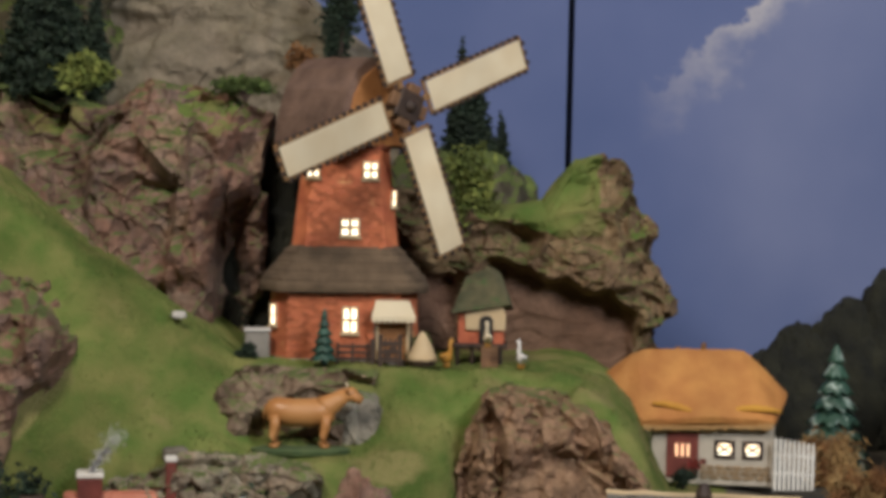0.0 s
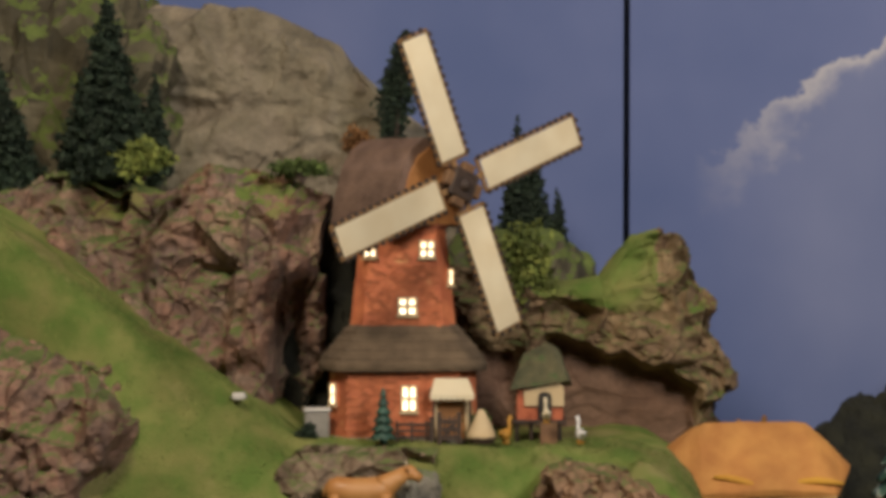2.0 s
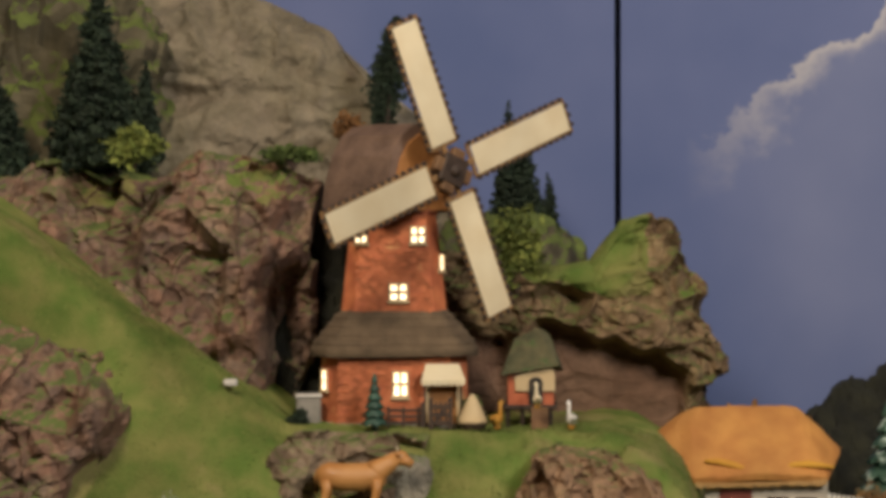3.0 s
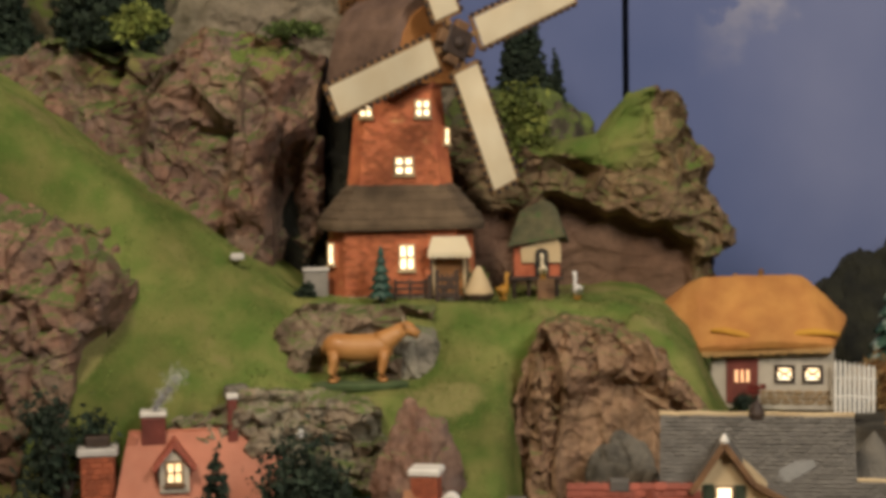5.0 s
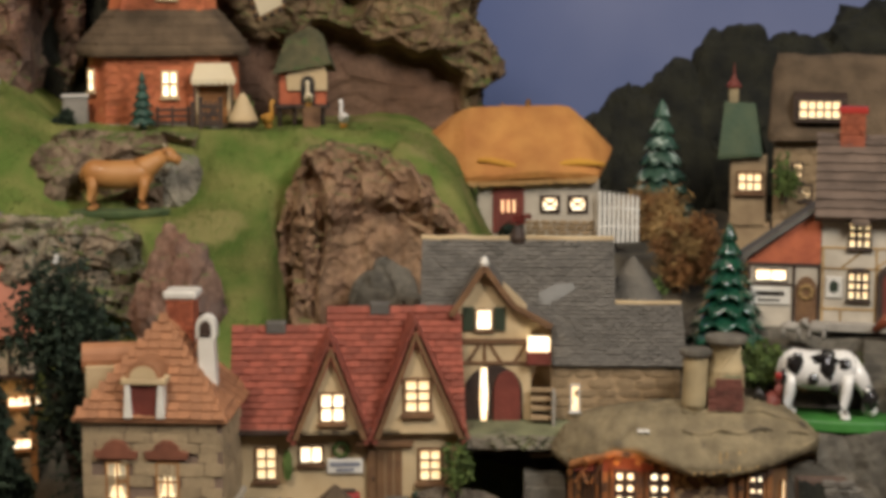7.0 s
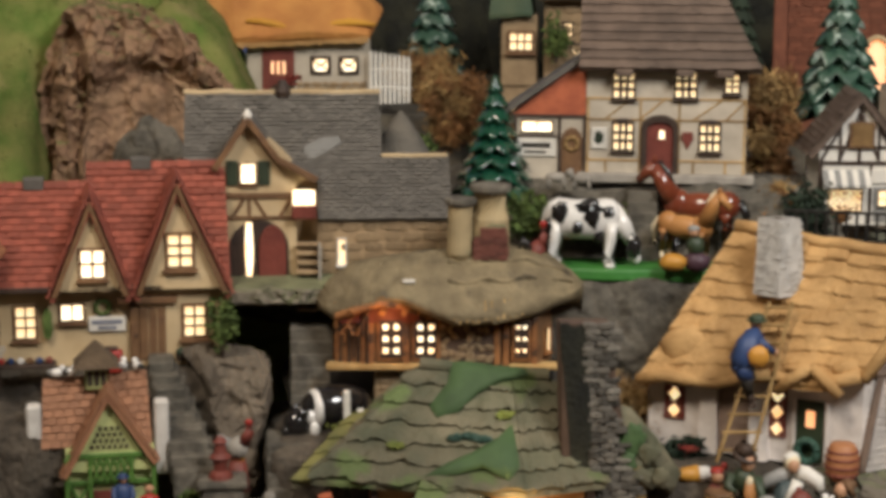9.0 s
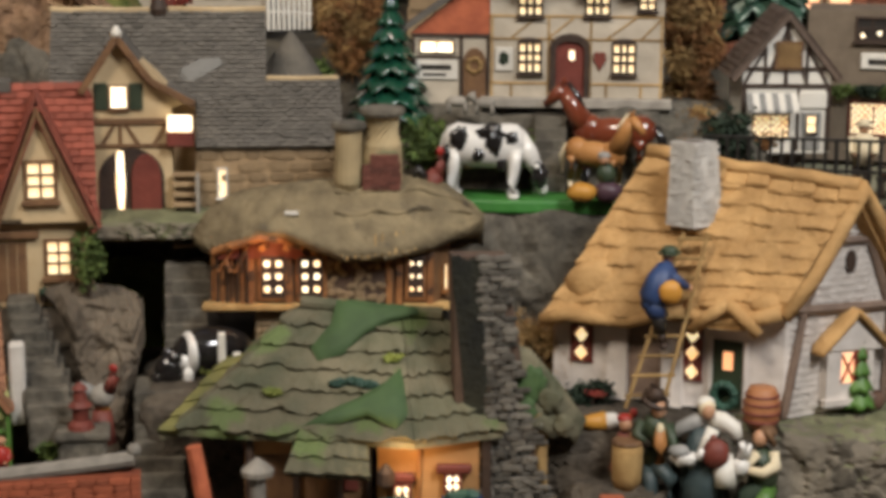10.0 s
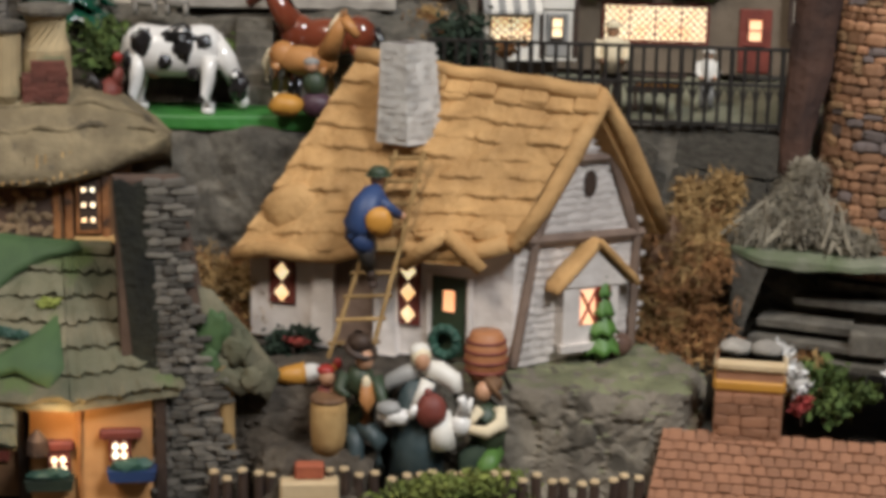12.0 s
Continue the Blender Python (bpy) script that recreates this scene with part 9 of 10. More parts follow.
figurine("crouching_figurine", GROUP_AT, -14.8, GROUP_U, [
    (SKIN, ball((94, 52, 208), (16, 16, 19), 2)), (TIMBER, ball((110, 58, 220), (20, 20, 15), 2)), (TIMBER, tube([(108, 58, 208), (114, 60, 212)], [26, 25], 16)),
    (DARK_GREEN, tube([(102, 62, 90), (104, 62, 130), (106, 60, 165), (100, 58, 186)], [32, 32, 28, 11], 12)), (CREAM, tube([(122, 52, 178), (126, 38, 152), (100, 24, 140), (68, 20, 148)], [13, 15, 12, 8], 10)), (CREAM, tube([(88, 44, 176), (70, 30, 160), (58, 26, 168)], [11, 10, 7], 9)), (SKIN, ball((58, 22, 158), 9, 2)),
    (LEAF_DARK, tube([(100, 60, 100), (72, 30, 88), (70, 26, 20)], [26, 24, 18], 10)), (GREEN_PAINT, tube([(112, 56, 96), (100, 24, 80), (96, 24, 20)], [24, 22, 17], 10))],
    "crouching painted figurine in a cream smock and brown hat", "figurine")
figurine("white_goose", GROUP_AT, -14.8, GROUP_U, [(GLAZE_WHITE, ball((-62, 22, 168), (29, 17, 18), 3, 0.3, 2, 1)), (GREY_PAINT, ball((-74, 20, 184), (24, 18, 15), 2, 0.2, 2, 2)), (GLAZE_WHITE, tube([(-36, 18, 170), (-24, 16, 190)], [10, 7], 8))], "white and grey goose figurine held by the figures", "goose figurine")
figurine("white_goose", GROUP_AT, -14.8, GROUP_U, [(GLAZE_WHITE, ball((54, 22, 154), (20, 16, 22), 2, 0.2, 2, 1)), (GLAZE_WHITE, tube([(54, 22, 172), (58, 20, 196), (54, 18, 208)], [10, 8, 8], 8)), (GLAZE_WHITE, tube([(66, 24, 172), (72, 24, 204)], [7, 4], 7))], "white goose figurine held by the figures", "goose figurine")
crag("rock_step", (0.493, 1.196, 0.928), (0.062, 0.028, 0.02), -14, 45, ROCK_DARK_SHADE, "dark rock ledge under the figurines", 4, 0.06, 8, 0.9)
UNIT[0] = 0.00029
lf = thing("log_fence", (0.4977, 1.1734, 0.9372), -14.8, "low fence of cut log stakes with pale ends", "fence")
rnd = random.Random(12)
for k in range(30):
    x = -380 + k * 26 + rnd.uniform(-5, 5)
    h = rnd.uniform(58, 78) - abs(k - 14) * 0.3
    st = part("stake", tube([(x, 0, -10), (x + rnd.uniform(-3, 3), 0, h)], [10, 9], 8), TIMBER_DARK, lf)
    part("cut_end", tube([(x, 0, h - 1), (x, 0, h + 4)], [9.5, 8], 8), PLASTER, st)
bush("moss_tuft", (0.50, 1.163, 0.945), 0.014, 105, LEAF_BRIGHT, "yellow-green moss before the log fence", (3.2, 0.7, 0.6), 0.0025, 1800, 20)
UNIT[0] = 0.00029
bn = thing("stone_bench", (0.4374, 1.1846, 0.9433), -10.9, "cream stone block with a red box", "bench")
part("seat", box(-52, 52, -24, 24, -10, 44, 5), PLASTER, bn)
part("red_box", box(-26, 26, -12, 14, 44, 72, 4), BRICK_RED, bn)

# ---- the mossy roofed house with the stone chimney ----
UNIT[0] = 0.0003265
gh = thing("mossy_cottage", (0.3424, 1.2242, 0.9503), -8.1, "crooked cottage with mossy layered shingles and orange walls", "cottage")
part("wall", hull([(-380, 30, -40), (90, 20, -40), (90, 220, -40), (-380, 220, -40), (-380, 30, 150), (90, 20, 165), (90, 220, 165), (-380, 220, 150)]), TIMBER, gh, "brown timber wall")
part("porch_wall", hull([(-128, -14, -40), (-50, -34, -40), (62, -22, -40), (62, 40, -40), (-128, 40, -40), (-128, -14, 145), (-50, -34, 145), (62, -22, 145), (62, 40, 145), (-128, 40, 145)]), ORANGE_PLASTER, gh, "orange plastered porch wall")
part("corner_pole", tube([(-50, -36, -40), (-51, -37, 60), (-49, -36, 150)], [6, 5, 6], 8), ORANGE_WOOD, gh)
part("eave_panel", box(-368, -281, 22, 32, 92, 128, 2), ORANGE_PLASTER, gh, "orange plaster under the eave")
for x in (-368, -281, -200, -142):
    part("wall_post", box(x - 7, x + 7, 10, 30, -40, 140, 2), TIMBER_DARK, gh)
part("red_shutter", box(-192, -164, 18, 28, 20, 62, 2), MAROON, gh, "dark red shutter")
EL, EM, ER, BR, G0, G1, BL = Vector((-500, 20, 140)), Vector((-60, -62, 138)), Vector((104, -34, 152)), Vector((130, 190, 150)), Vector((-268, 165, 346)), Vector((-10, 140, 326)), Vector((-470, 260, 140))
rf = part("roof", hull([EL, EM, ER, BR, BL, G0, G1, EL - Vector((0, 0, 10)), EM - Vector((0, 0, 10)), ER - Vector((0, 0, 10)), BR - Vector((0, 0, 10))]), SHINGLE_GREEN, gh, "mossy layered shingle roof")
MID_TOP = G0.lerp(G1, 0.72)
course_roof(rf, SHINGLE_GREEN, EL, EM, MID_TOP, G0, 6, 60, 13, 61, 14, jag=2, fade=0.6)
course_roof(rf, SHINGLE_GREEN, EM, ER, G1, MID_TOP, 6, 30, 13, 62, 12, jag=2, fade=0.6)
course_roof(rf, SHINGLE_GREEN, ER, BR, G1 + Vector((2, 6, 0)), G1, 7, 40, 12, 63, 12, jag=2, fade=0.6)
course_roof(rf, SHINGLE_GREEN, BL, EL, G0, G0 + Vector((-4, 10, 0)), 6, 40, 12, 64, 12, jag=2, fade=0.6)
part("ridge", tube([G0 + Vector((-8, 0, 6)), G0.lerp(G1, 0.5) + Vector((0, 0, 4)), G1 + Vector((6, 0, 8))], [14, 12, 14], 9), SHINGLE_GREEN, rf)


def on_roof(s, k, out=14.0):
    a, b = EL.lerp(G0, k), EM.lerp(MID_TOP, k)
    n = (EM - EL).cross(G0 - EL).normalized()
    return a.lerp(b, s) + n * out


def moss_patch(parent, pts, seed):
    mid = [sum(p[0] for p in pts) / len(pts), sum(p[1] for p in pts) / len(pts)]
    bm = bmesh.new()
    ring0 = [bm.verts.new(on_roof(*p, 12)) for p in pts]
    ring1 = [bm.verts.new(on_roof(mid[0] + (p[0] - mid[0]) * 0.93, mid[1] + (p[1] - mid[1]) * 0.93, 19)) for p in pts]
    ring2 = [bm.verts.new(on_roof(mid[0] + (p[0] - mid[0]) * 0.5, mid[1] + (p[1] - mid[1]) * 0.5, 23)) for p in pts]
    n = len(pts)
    for a, b in ((ring0, ring1), (ring1, ring2)):
        for i in range(n):
            bm.faces.new((a[i], a[(i + 1) % n], b[(i + 1) % n], b[i]))
    bm.faces.new(ring2)
    return part("moss_patch", bm, MOSS, parent, "bright green moss", True)


moss_patch(rf, [(0.30, 1.04), (0.38, 0.86), (0.34, 0.66), (0.44, 0.56), (0.58, 0.62), (0.70, 0.80), (0.92, 0.92), (1.22, 1.0), (1.2, 1.06), (0.8, 1.05), (0.5, 1.06)], 1)
moss_patch(rf, [(0.52, 0.07), (0.68, 0.10), (0.80, 0.17), (0.93, 0.08), (0.99, 0.20), (0.97, 0.55), (0.88, 0.44), (0.74, 0.30), (0.60, 0.18)], 2)
for k, (u, v) in enumerate(((0.62, 0.40), (0.70, 0.42), (0.78, 0.40), (0.30, 0.30), (0.92, 0.62))):
    part("moss_tuft", ball(on_roof(u, v, 16), (18, 9, 8), 3, 0.8, 4, k), LEAF_BLUE if k < 3 else LEAF_BRIGHT, rf)
hood = part("hood_roof", hull([(-292, -70, 80), (-142, -80, 74), (-142, -70, 88), (-292, -60, 94), (-272, 0, 158), (-142, -10, 158)]), SHINGLE_GREEN, gh, "small shingled hood")
course_roof(hood, SHINGLE_GREEN, (-298, -74, 86), (-140, -84, 80), (-150, -20, 158), (-268, -10, 160), 3, 14, 11, 65, 8)
for x, z, lx, lz in ((-82, 37, -91, 66), (12, 57, 15, 83)):
    w = part("window", box(x - 17, x + 17, -44, -30, z - 20, z + 20, 2), MAROON, gh, "dark red window with four lit diamonds")
    for dx, dz in ((-6.5, -7), (6.5, -7), (-6.5, 7), (6.5, 7)):
        part("pane", prism([(x + dx - 6, z + dz), (x + dx, z + dz - 7), (x + dx + 6, z + dz), (x + dx, z + dz + 7)], -46, -43), WARM_WHITE, w)
    part("lintel", box(lx - 34, lx + 32, -48, -28, lz - 8, lz + 8, 3), MAROON, w)
lan = thing("stone_lantern", (0.3424, 1.2242, 0.9503), -8.1, "grey stone lantern before the mossy cottage", "lantern")
UNIT[0] = 0.0003265
part("shaft", lathe([(18, -50), (15, 30), (15, 80)], 12, Matrix.Translation((-348, -60, 0))), STONE_GREY, lan)
part("cap", lathe([(30, 80), (31, 90), (14, 104), (4, 112)], 12, Matrix.Translation((-348, -60, 0))), STONE_GREY, lan)
for x, z in ((-96, 10), (30, 22)):
    pb = part("planter", hull([(x - 34, -60, z - 12), (x + 34, -60, z - 12), (x + 38, -62, z + 6), (x - 38, -62, z + 6), (x - 34, -30, z - 12), (x + 34, -30, z - 12), (x + 38, -30, z + 6), (x - 38, -30, z + 6)]), BLUE if x > 0 else LEAF_DARK, gh)
    part("plant", ball((x, -48, z + 12), (32, 14, 12), 2, 0.5, 3, x), LEAF_BLUE, pb)
part("lantern", lathe([(3, 100), (16, 84), (18, 62), (8, 56)], 10, Matrix.Translation((-112, -60, 0))), TIMBER_DARK, gh)
part("bulb", ball((-100, -30, 136), 7, 2), WARM_WHITE, gh, "bright bulb under the eave")
part("corner_post", box(66, 84, -30, -10, -40, 140, 2), TIMBER_DARK, gh)
part("side_post", tube([(-440, -14, -60), (-470, -8, 118)], [18, 15], 9), BRICK_RED, gh, "red leaning post")
lean = part("lean_to_roof", hull([(-540, 60, 120), (-300, 60, 150), (-290, 180, 260), (-420, 190, 232), (-540, 60, 108)]), SHINGLE_GREEN, gh, "yellowed mossy lean-to roof")
course_roof(lean, material("yellow_moss", (0.18, 0.165, 0.05), (0.10, 0.10, 0.035), rough=0.9, scale=70, bump=0.6), (-545, 56, 122), (-400, 40, 130), (-330, 180, 262), (-425, 190, 234), 5, 10, 9, 66, 7)
# stone chimney that leans against the corner
st = part("stone_chimney", hull([(20, -14, -60), (196, -14, -60), (206, 70, -60), (20, 70, -60), (40, -8, 210), (138, -8, 210), (142, 60, 210), (30, 60, 210), (14, 6, 476), (106, 6, 476), (108, 56, 476), (4, 56, 476)]), MORTAR, gh, "tall chimney of dark field stones")
FIELD = material("dark_field_stone", (0.23, 0.205, 0.165), (0.10, 0.092, 0.08), rough=0.75, scale=90, bump=0.6, per_piece=0.55)
rnd, rows, z = random.Random(67), [], -56.0
while z < 470:
    hgt = rnd.uniform(7, 14)
    left = float(np.interp(z, (-60, 211, 346, 476), (60, 77, 62, 60)))
    right = float(np.interp(z, (-60, 211, 346, 476), (196, 136, 114, 108)))
    face = float(np.interp(z, (-60, 210, 476), (-16, -10, 4)))
    x = left - rnd.uniform(0, 8)
    while x < right - 5:
        w = rnd.uniform(18, 46)
        m = basis(Vector((x + w / 2, face + rnd.uniform(-4, 3), z + hgt / 2)) * UNIT[0], Vector((1, rnd.uniform(-0.2, 0.2), rnd.uniform(-0.15, 0.15))), Vector((0, 0.04, 1)), w * 0.97 * UNIT[0], hgt * 0.96 * UNIT[0], rnd.uniform(12, 24) * UNIT[0])
        rows.append(m)
        x += w
    z += hgt
lay("stone", unit_stone(0.19), FIELD, st, rows, 300)
# shade of the chimney's receding side, painted as a black layer
part("shade_side", hull([(56, -20, -50), (76, -22, -50), (80, -16, 211), (66, -13, 346), (62, -2, 474), (8, 6, 474), (24, 0, 330), (34, -8, 211), (40, 50, -50), (34, 50, 211), (10, 50, 474)], 3, 0, 7, 2), BLACK_HILL_SHADE, st, "chimney side painted black for its shade")
bm = bmesh.new()
pts = [(118, 6, 314), (158, 16, 298), (212, 10, 236), (264, 4, 164), (244, -10, 122), (222, -16, 148), (200, -20, 136), (172, -26, 158), (141, -20, 162), (126, -10, 230)]
top = [bm.verts.new(p) for p in pts]
mid = bm.verts.new((184, 2, 222))
low = [bm.verts.new((x, y + 34, z - 14)) for x, y, z in pts]
for k in range(len(pts)):
    n2 = (k + 1) % len(pts)
    bm.faces.new((top[k], top[n2], mid))
    bm.faces.new((top[n2], top[k], low[k], low[n2]))
bm.faces.new(low[::-1])
bmesh.ops.subdivide_edges(bm, edges=bm.edges[:], cuts=2, use_grid_fill=True)
for v in bm.verts:
    v.co += Vector((0, -1, 0.4)) * 7 * noise.noise(v.co * 0.045)
sr = part("side_roof", bm, SHINGLE_GREEN, gh, "small mossy side roof", True)
for k, (x, z, r) in enumerate(((160, 236, 26), (196, 206, 22), (150, 186, 18), (218, 160, 16))):
    part("moss_cushion", ball((x, -8 - k * 3, z), (r, 4, r * 1.3), 3, 0.5, 2, k), MOSS if k % 2 == 0 else SHINGLE_GREEN, sr, smooth=True)
part("side_post", tube([(166, 6, 176), (176, 0, 139), (181, -4, 60), (188, -4, -60)], [24, 16, 10, 9], 9), STRAW, gh, "tan forked post")

# ---- the little green hall with its cupola ----
UNIT[0] = 0.0003912
hg = thing("green_timber_hall", (0.0472, 1.3039, 0.9617), 2.3, "small lime and green timbered hall with rust roof", "house")
part("wall", box(-76, 78, 0, 110, -30, 120), LIME, hg)
part("gable", prism([(-72, 84), (76, 84), (0, 218)], -16, 60), LIME, hg)
bm = bmesh.new()
add_slab(bm, (-118, 40, 96), (72, 40, 110), (64, 70, 240), (-112, 70, 228), 6, 1)
rf = part("roof", bm, TILE_BRICK, hg, "rust shingle roof")
tile_roof("tile", rf, TILE_BRICK, (-118, 14, 120), (76, 14, 120), (70, 68, 240), (-112, 68, 230), 9, 18, 4, 71, 0.15, 100)
bm = bmesh.new()
add_slab(bm, (-82, -30, 78), (-82, 60, 78), (-1, 60, 226), (-1, -30, 226), 8, 1)
add_slab(bm, (82, -30, 98), (82, 60, 98), (-1, 60, 226), (-1, -30, 226), 8, 1)
gr = part("gable_roof", bm, TILE_BRICK, hg, "rust shingle gable roof")
tile_roof("tile", gr, TILE_BRICK, (-83, 60, 79), (-83, -31, 79), (-2, -31, 228), (-2, 60, 228), 10, 16, 4, 72, 0.15, 100)
tile_roof("tile", gr, TILE_BRICK, (83, -31, 99), (83, 60, 99), (0, 60, 228), (0, -31, 228), 10, 16, 4, 73, 0.15, 100)
for x0, z0, x1, z1, w in ((-74, 86, -1, 216, 7), (-1, 216, 74, 90, 7), (-74, 112, 76, 112, 9), (-74, 60, 76, 60, 9), (-74, -26, -74, 110, 8), (-34, -26, -34, 60, 8), (76, -26, 76, 110, 8), (-34, 60, -34, 112, 6), (38, 60, 38, 112, 6), (-74, -26, 76, -26, 8), (-70, 0, -38, 56, 5), (-70, 56, -38, 0, 5)):
    beam(hg, x0, z0, x1, z1, w, GREEN_PAINT, -16 if z1 > 100 or z0 > 100 else -4, 5)
for i in range(6):
    beam(hg, -28 + i * 12, 66, -18 + i * 12, 106, 4, GREEN_PAINT, -17, 3)
    beam(hg, -18 + i * 12, 66, -28 + i * 12, 106, 4, GREEN_PAINT, -17, 3)
bm = bmesh.new()
for r in range(4):
    for i in range(7 - r):
        c = -30 + r * 5 + i * 10
        add_box(bm, c - 3, c + 3, -18, -15, 124 + r * 11, 131 + r * 11)
part("lattice", bm, TIMBER_DARK, hg, "dark lattice openings")
part("door", box(-30, 10, -4, 2, -24, 44, 1), MAROON, hg)
cup = part("cupola", box(-38, 0, 40, 80, 216, 258, 2), LIME, hg, "lime cupola")
for x in (-30, -18, -6):
    part("louvre", box(x - 4, x + 4, 37, 41, 224, 250), TIMBER_DARK, cup)
part("cupola_roof", hull([(-58, 20, 258), (22, 20, 258), (22, 100, 258), (-58, 100, 258), (-28, 52, 282), (-10, 52, 282), (-28, 66, 282), (-10, 66, 282), (-19, 60, 304)]), THATCH_BROWN, cup, "brown flared cupola roof")
for x in (-140, 82):
    part("stone_pier", box(x - 2, x + 24, 20, 50, 60, 196, 4), STONE_PALE, hg, "pale stone pier")
for k, (x, z) in enumerate(((-90, 238), (-66, 238), (26, 246), (52, 244))):
    figurine("dove", (0.0472 + x * 0.00039, 1.328 + x * 0.00002, 0.9617 + z * 0.00039), 40 * k, 0.39, [(GLAZE_WHITE, ball((0, 0, 8), (12, 8, 8), 2)), (GLAZE_WHITE, ball((10, 0, 16), 6, 2)), (BLACK if k % 2 else GREY_PAINT, ball((-10, 0, 9), (8, 6, 5), 2))], "white dove figurine on the rust roof", "dove figurine", "doves on the roof")
standing((0.0565, 1.272, 0.962), 10, 0.38, BLUE, BLUE, BLUE, "painted figurine in a blue coat behind the brick wall")
crag("rock_step", (0.066, 1.274, 0.948), (0.03, 0.013, 0.0135), 0, 46, ROCK_DARK_SHADE, "dark rock ledge behind the brick wall", 4, 0.06, 8, 0.95)
standing((0.074, 1.270, 0.9605), -10, 0.31, RED, RED, SKIN, "painted figurine in a red coat behind the brick wall")
bush("shrub", (0.108, 1.285, 0.965), 0.014, 106, LEAF, "dry green shrub beside the timbered hall", count=600, size=0.0025)
bush("shrub", (-0.005, 1.27, 0.93), 0.016, 107, LEAF_DARK, "dark green hedge beside the timbered hall", count=600, size=0.0025)

# ---- stairs, rocks and animals between the houses ----
UNIT[0] = 0.0004
sa = thing("stone_stairs", (0.095, 1.335, 0.97), 0, "worn dark stone stairs beside a rock", "stairs")
UNIT[0] = 1.0
for k in range(9):
    f = (k - 1) / 7
    x0, x1, y, z = -0.0066 - 0.0137 * f, 0.0231 - 0.0254 * f, -0.035 + 0.072 * f, 0.032 + 0.049 * f
    tread = add_box(bmesh.new(), x0, x1, y, y + 0.05, z - 0.02, z, 0.0012)
    bmesh.ops.subdivide_edges(tread, edges=tread.edges[:], cuts=2, use_grid_fill=True)
    for v in tread.verts:
        v.co += Vector((0.0012, 0.001, 0.0008)) * noise.noise(v.co * 90 + Vector((k, 0, 0)))
    part("step", tread, ROCK_SLATE, sa)
cliff("rock_slab", "brown-grey tilted rock slab beside the stairs", 1.335, ((0.95, 0.118), (0.9947, 0.1205), (1.014, 0.114), (1.0327, 0.1085), (1.056, 0.0957)), ((0.95, 0.152), (0.985, 0.155), (1.014, 0.1626), (1.0473, 0.1675), (1.07, 0.158)),
      ((0.0957, 1.054), (0.1144, 1.0594), (0.151, 1.056), (0.1664, 1.046)), 0.95, 0.03, [SLAB_BROWN], 38, ((20, 0.007, (1.0, 1, 0.6)), (48, 0.0035, (1, 1, 1)), (110, 0.0015, (1, 1, 1))), None, None, None, 70, 80, "rock", "", 0.03, (9, 14))
UNIT[0] = 0.000394
sb = thing("stone_stairs", (0.1665, 1.3, 0.951), -3.0, "worn dark stone stairs below the pig pen", "stairs")
for k in range(7):
    part("step", box(-30, 52, -40 + 12 * k, 130, -40 + 24 * k - 20, -10 + 24 * k, 2.5), ROCK_SLATE, sb)
crag("pen_rock", (0.208, 1.355, 0.967), (0.05, 0.06, 0.037), -4, 39, ROCK_DARK_SHADE, "dark rock floor of the pig pen", 5, 0.06, 8, 0.9)
figurine("pig", (0.203, 1.345, 0.999), 196, 0.5, [(GLAZE_BLACK, ball((-8, 0, 46), (54, 31, 31), 3)), (GLAZE_WHITE, ball((23, 0, 43), (12, 29, 30), 3)), (GLAZE_WHITE, tube([(26, 0, 38), (38, 0, 28)], [23, 18], 12)), (GLAZE_BLACK, ball((50, 0, 26), (21, 19, 21), 3)), (GLAZE_BLACK, tube([(60, 0, 18), (71, 0, 10)], [11, 9], 10)), (GLAZE_BLACK, ball((46, -15, 42), (9, 5, 9), 2)), (GLAZE_BLACK, ball((46, 15, 42), (9, 5, 9), 2)), (GLAZE_WHITE, tube([(28, -14, 30), (30, -15, 0)], [9, 7], 8)), (GLAZE_WHITE, tube([(28, 14, 30), (30, 15, 0)], [9, 7], 8)), (GLAZE_BLACK, tube([(-40, -13, 30), (-40, -13, 0)], [11, 8], 8)), (GLAZE_BLACK, tube([(-40, 13, 30), (-40, 13, 0)], [11, 8], 8))], "glossy black pig figurine with a white shoulder band", "pig figurine")
UNIT[0] = 0.0004
pen = thing("pen_fence", (0.2297, 1.3034, 1.0145), -5.5, "low white post fence before the pig", "fence")
for k in range(6):
    x = -46 + k * 24
    part("post", box(x - 6, x + 6, -6, 6, -40, (72 if k == 0 else 42) - 3 * (k % 2), 1.5), WHITE, pen)
part("rail", box(-46, 76, -2, 2, 8, 16, 0.6), WHITE, pen)
bush("yellow_moss", (0.222, 1.322, 1.0), 0.012, 108, LEAF_BRIGHT, "yellow-green moss below the white posts", (2.0, 0.6, 0.7), 0.0025, 800, 10)
figurine("rooster", (0.1351, 1.3077, 0.985), 160, 0.38, [(STONE_GREY, ball((0, 0, 50), (22, 17, 22), 2, 0.15, 2, 1)), (MAROON, tube([(-12, 0, 60), (-24, 0, 84), (-22, 0, 92)], [12, 9, 8], 8)), (RED, ball((-22, 0, 100), (8, 4, 7), 2)), (GREY_PAINT, tube([(14, 0, 54), (34, 0, 66), (46, 0, 48)], [13, 10, 4], 8)), (YELLOW, ball((2, -6, 28), (13, 10, 14), 2)), (MAROON, tube([(0, 0, 26), (0, 0, -30)], [16, 24], 10))], "white and orange rooster figurine on a stump", "rooster figurine")
UNIT[0] = 0.0003853
pm = thing("stone_pedestal", (0.1224, 1.2804, 0.965), -1.1, "stone pedestal with a small rusty pump", "pedestal")
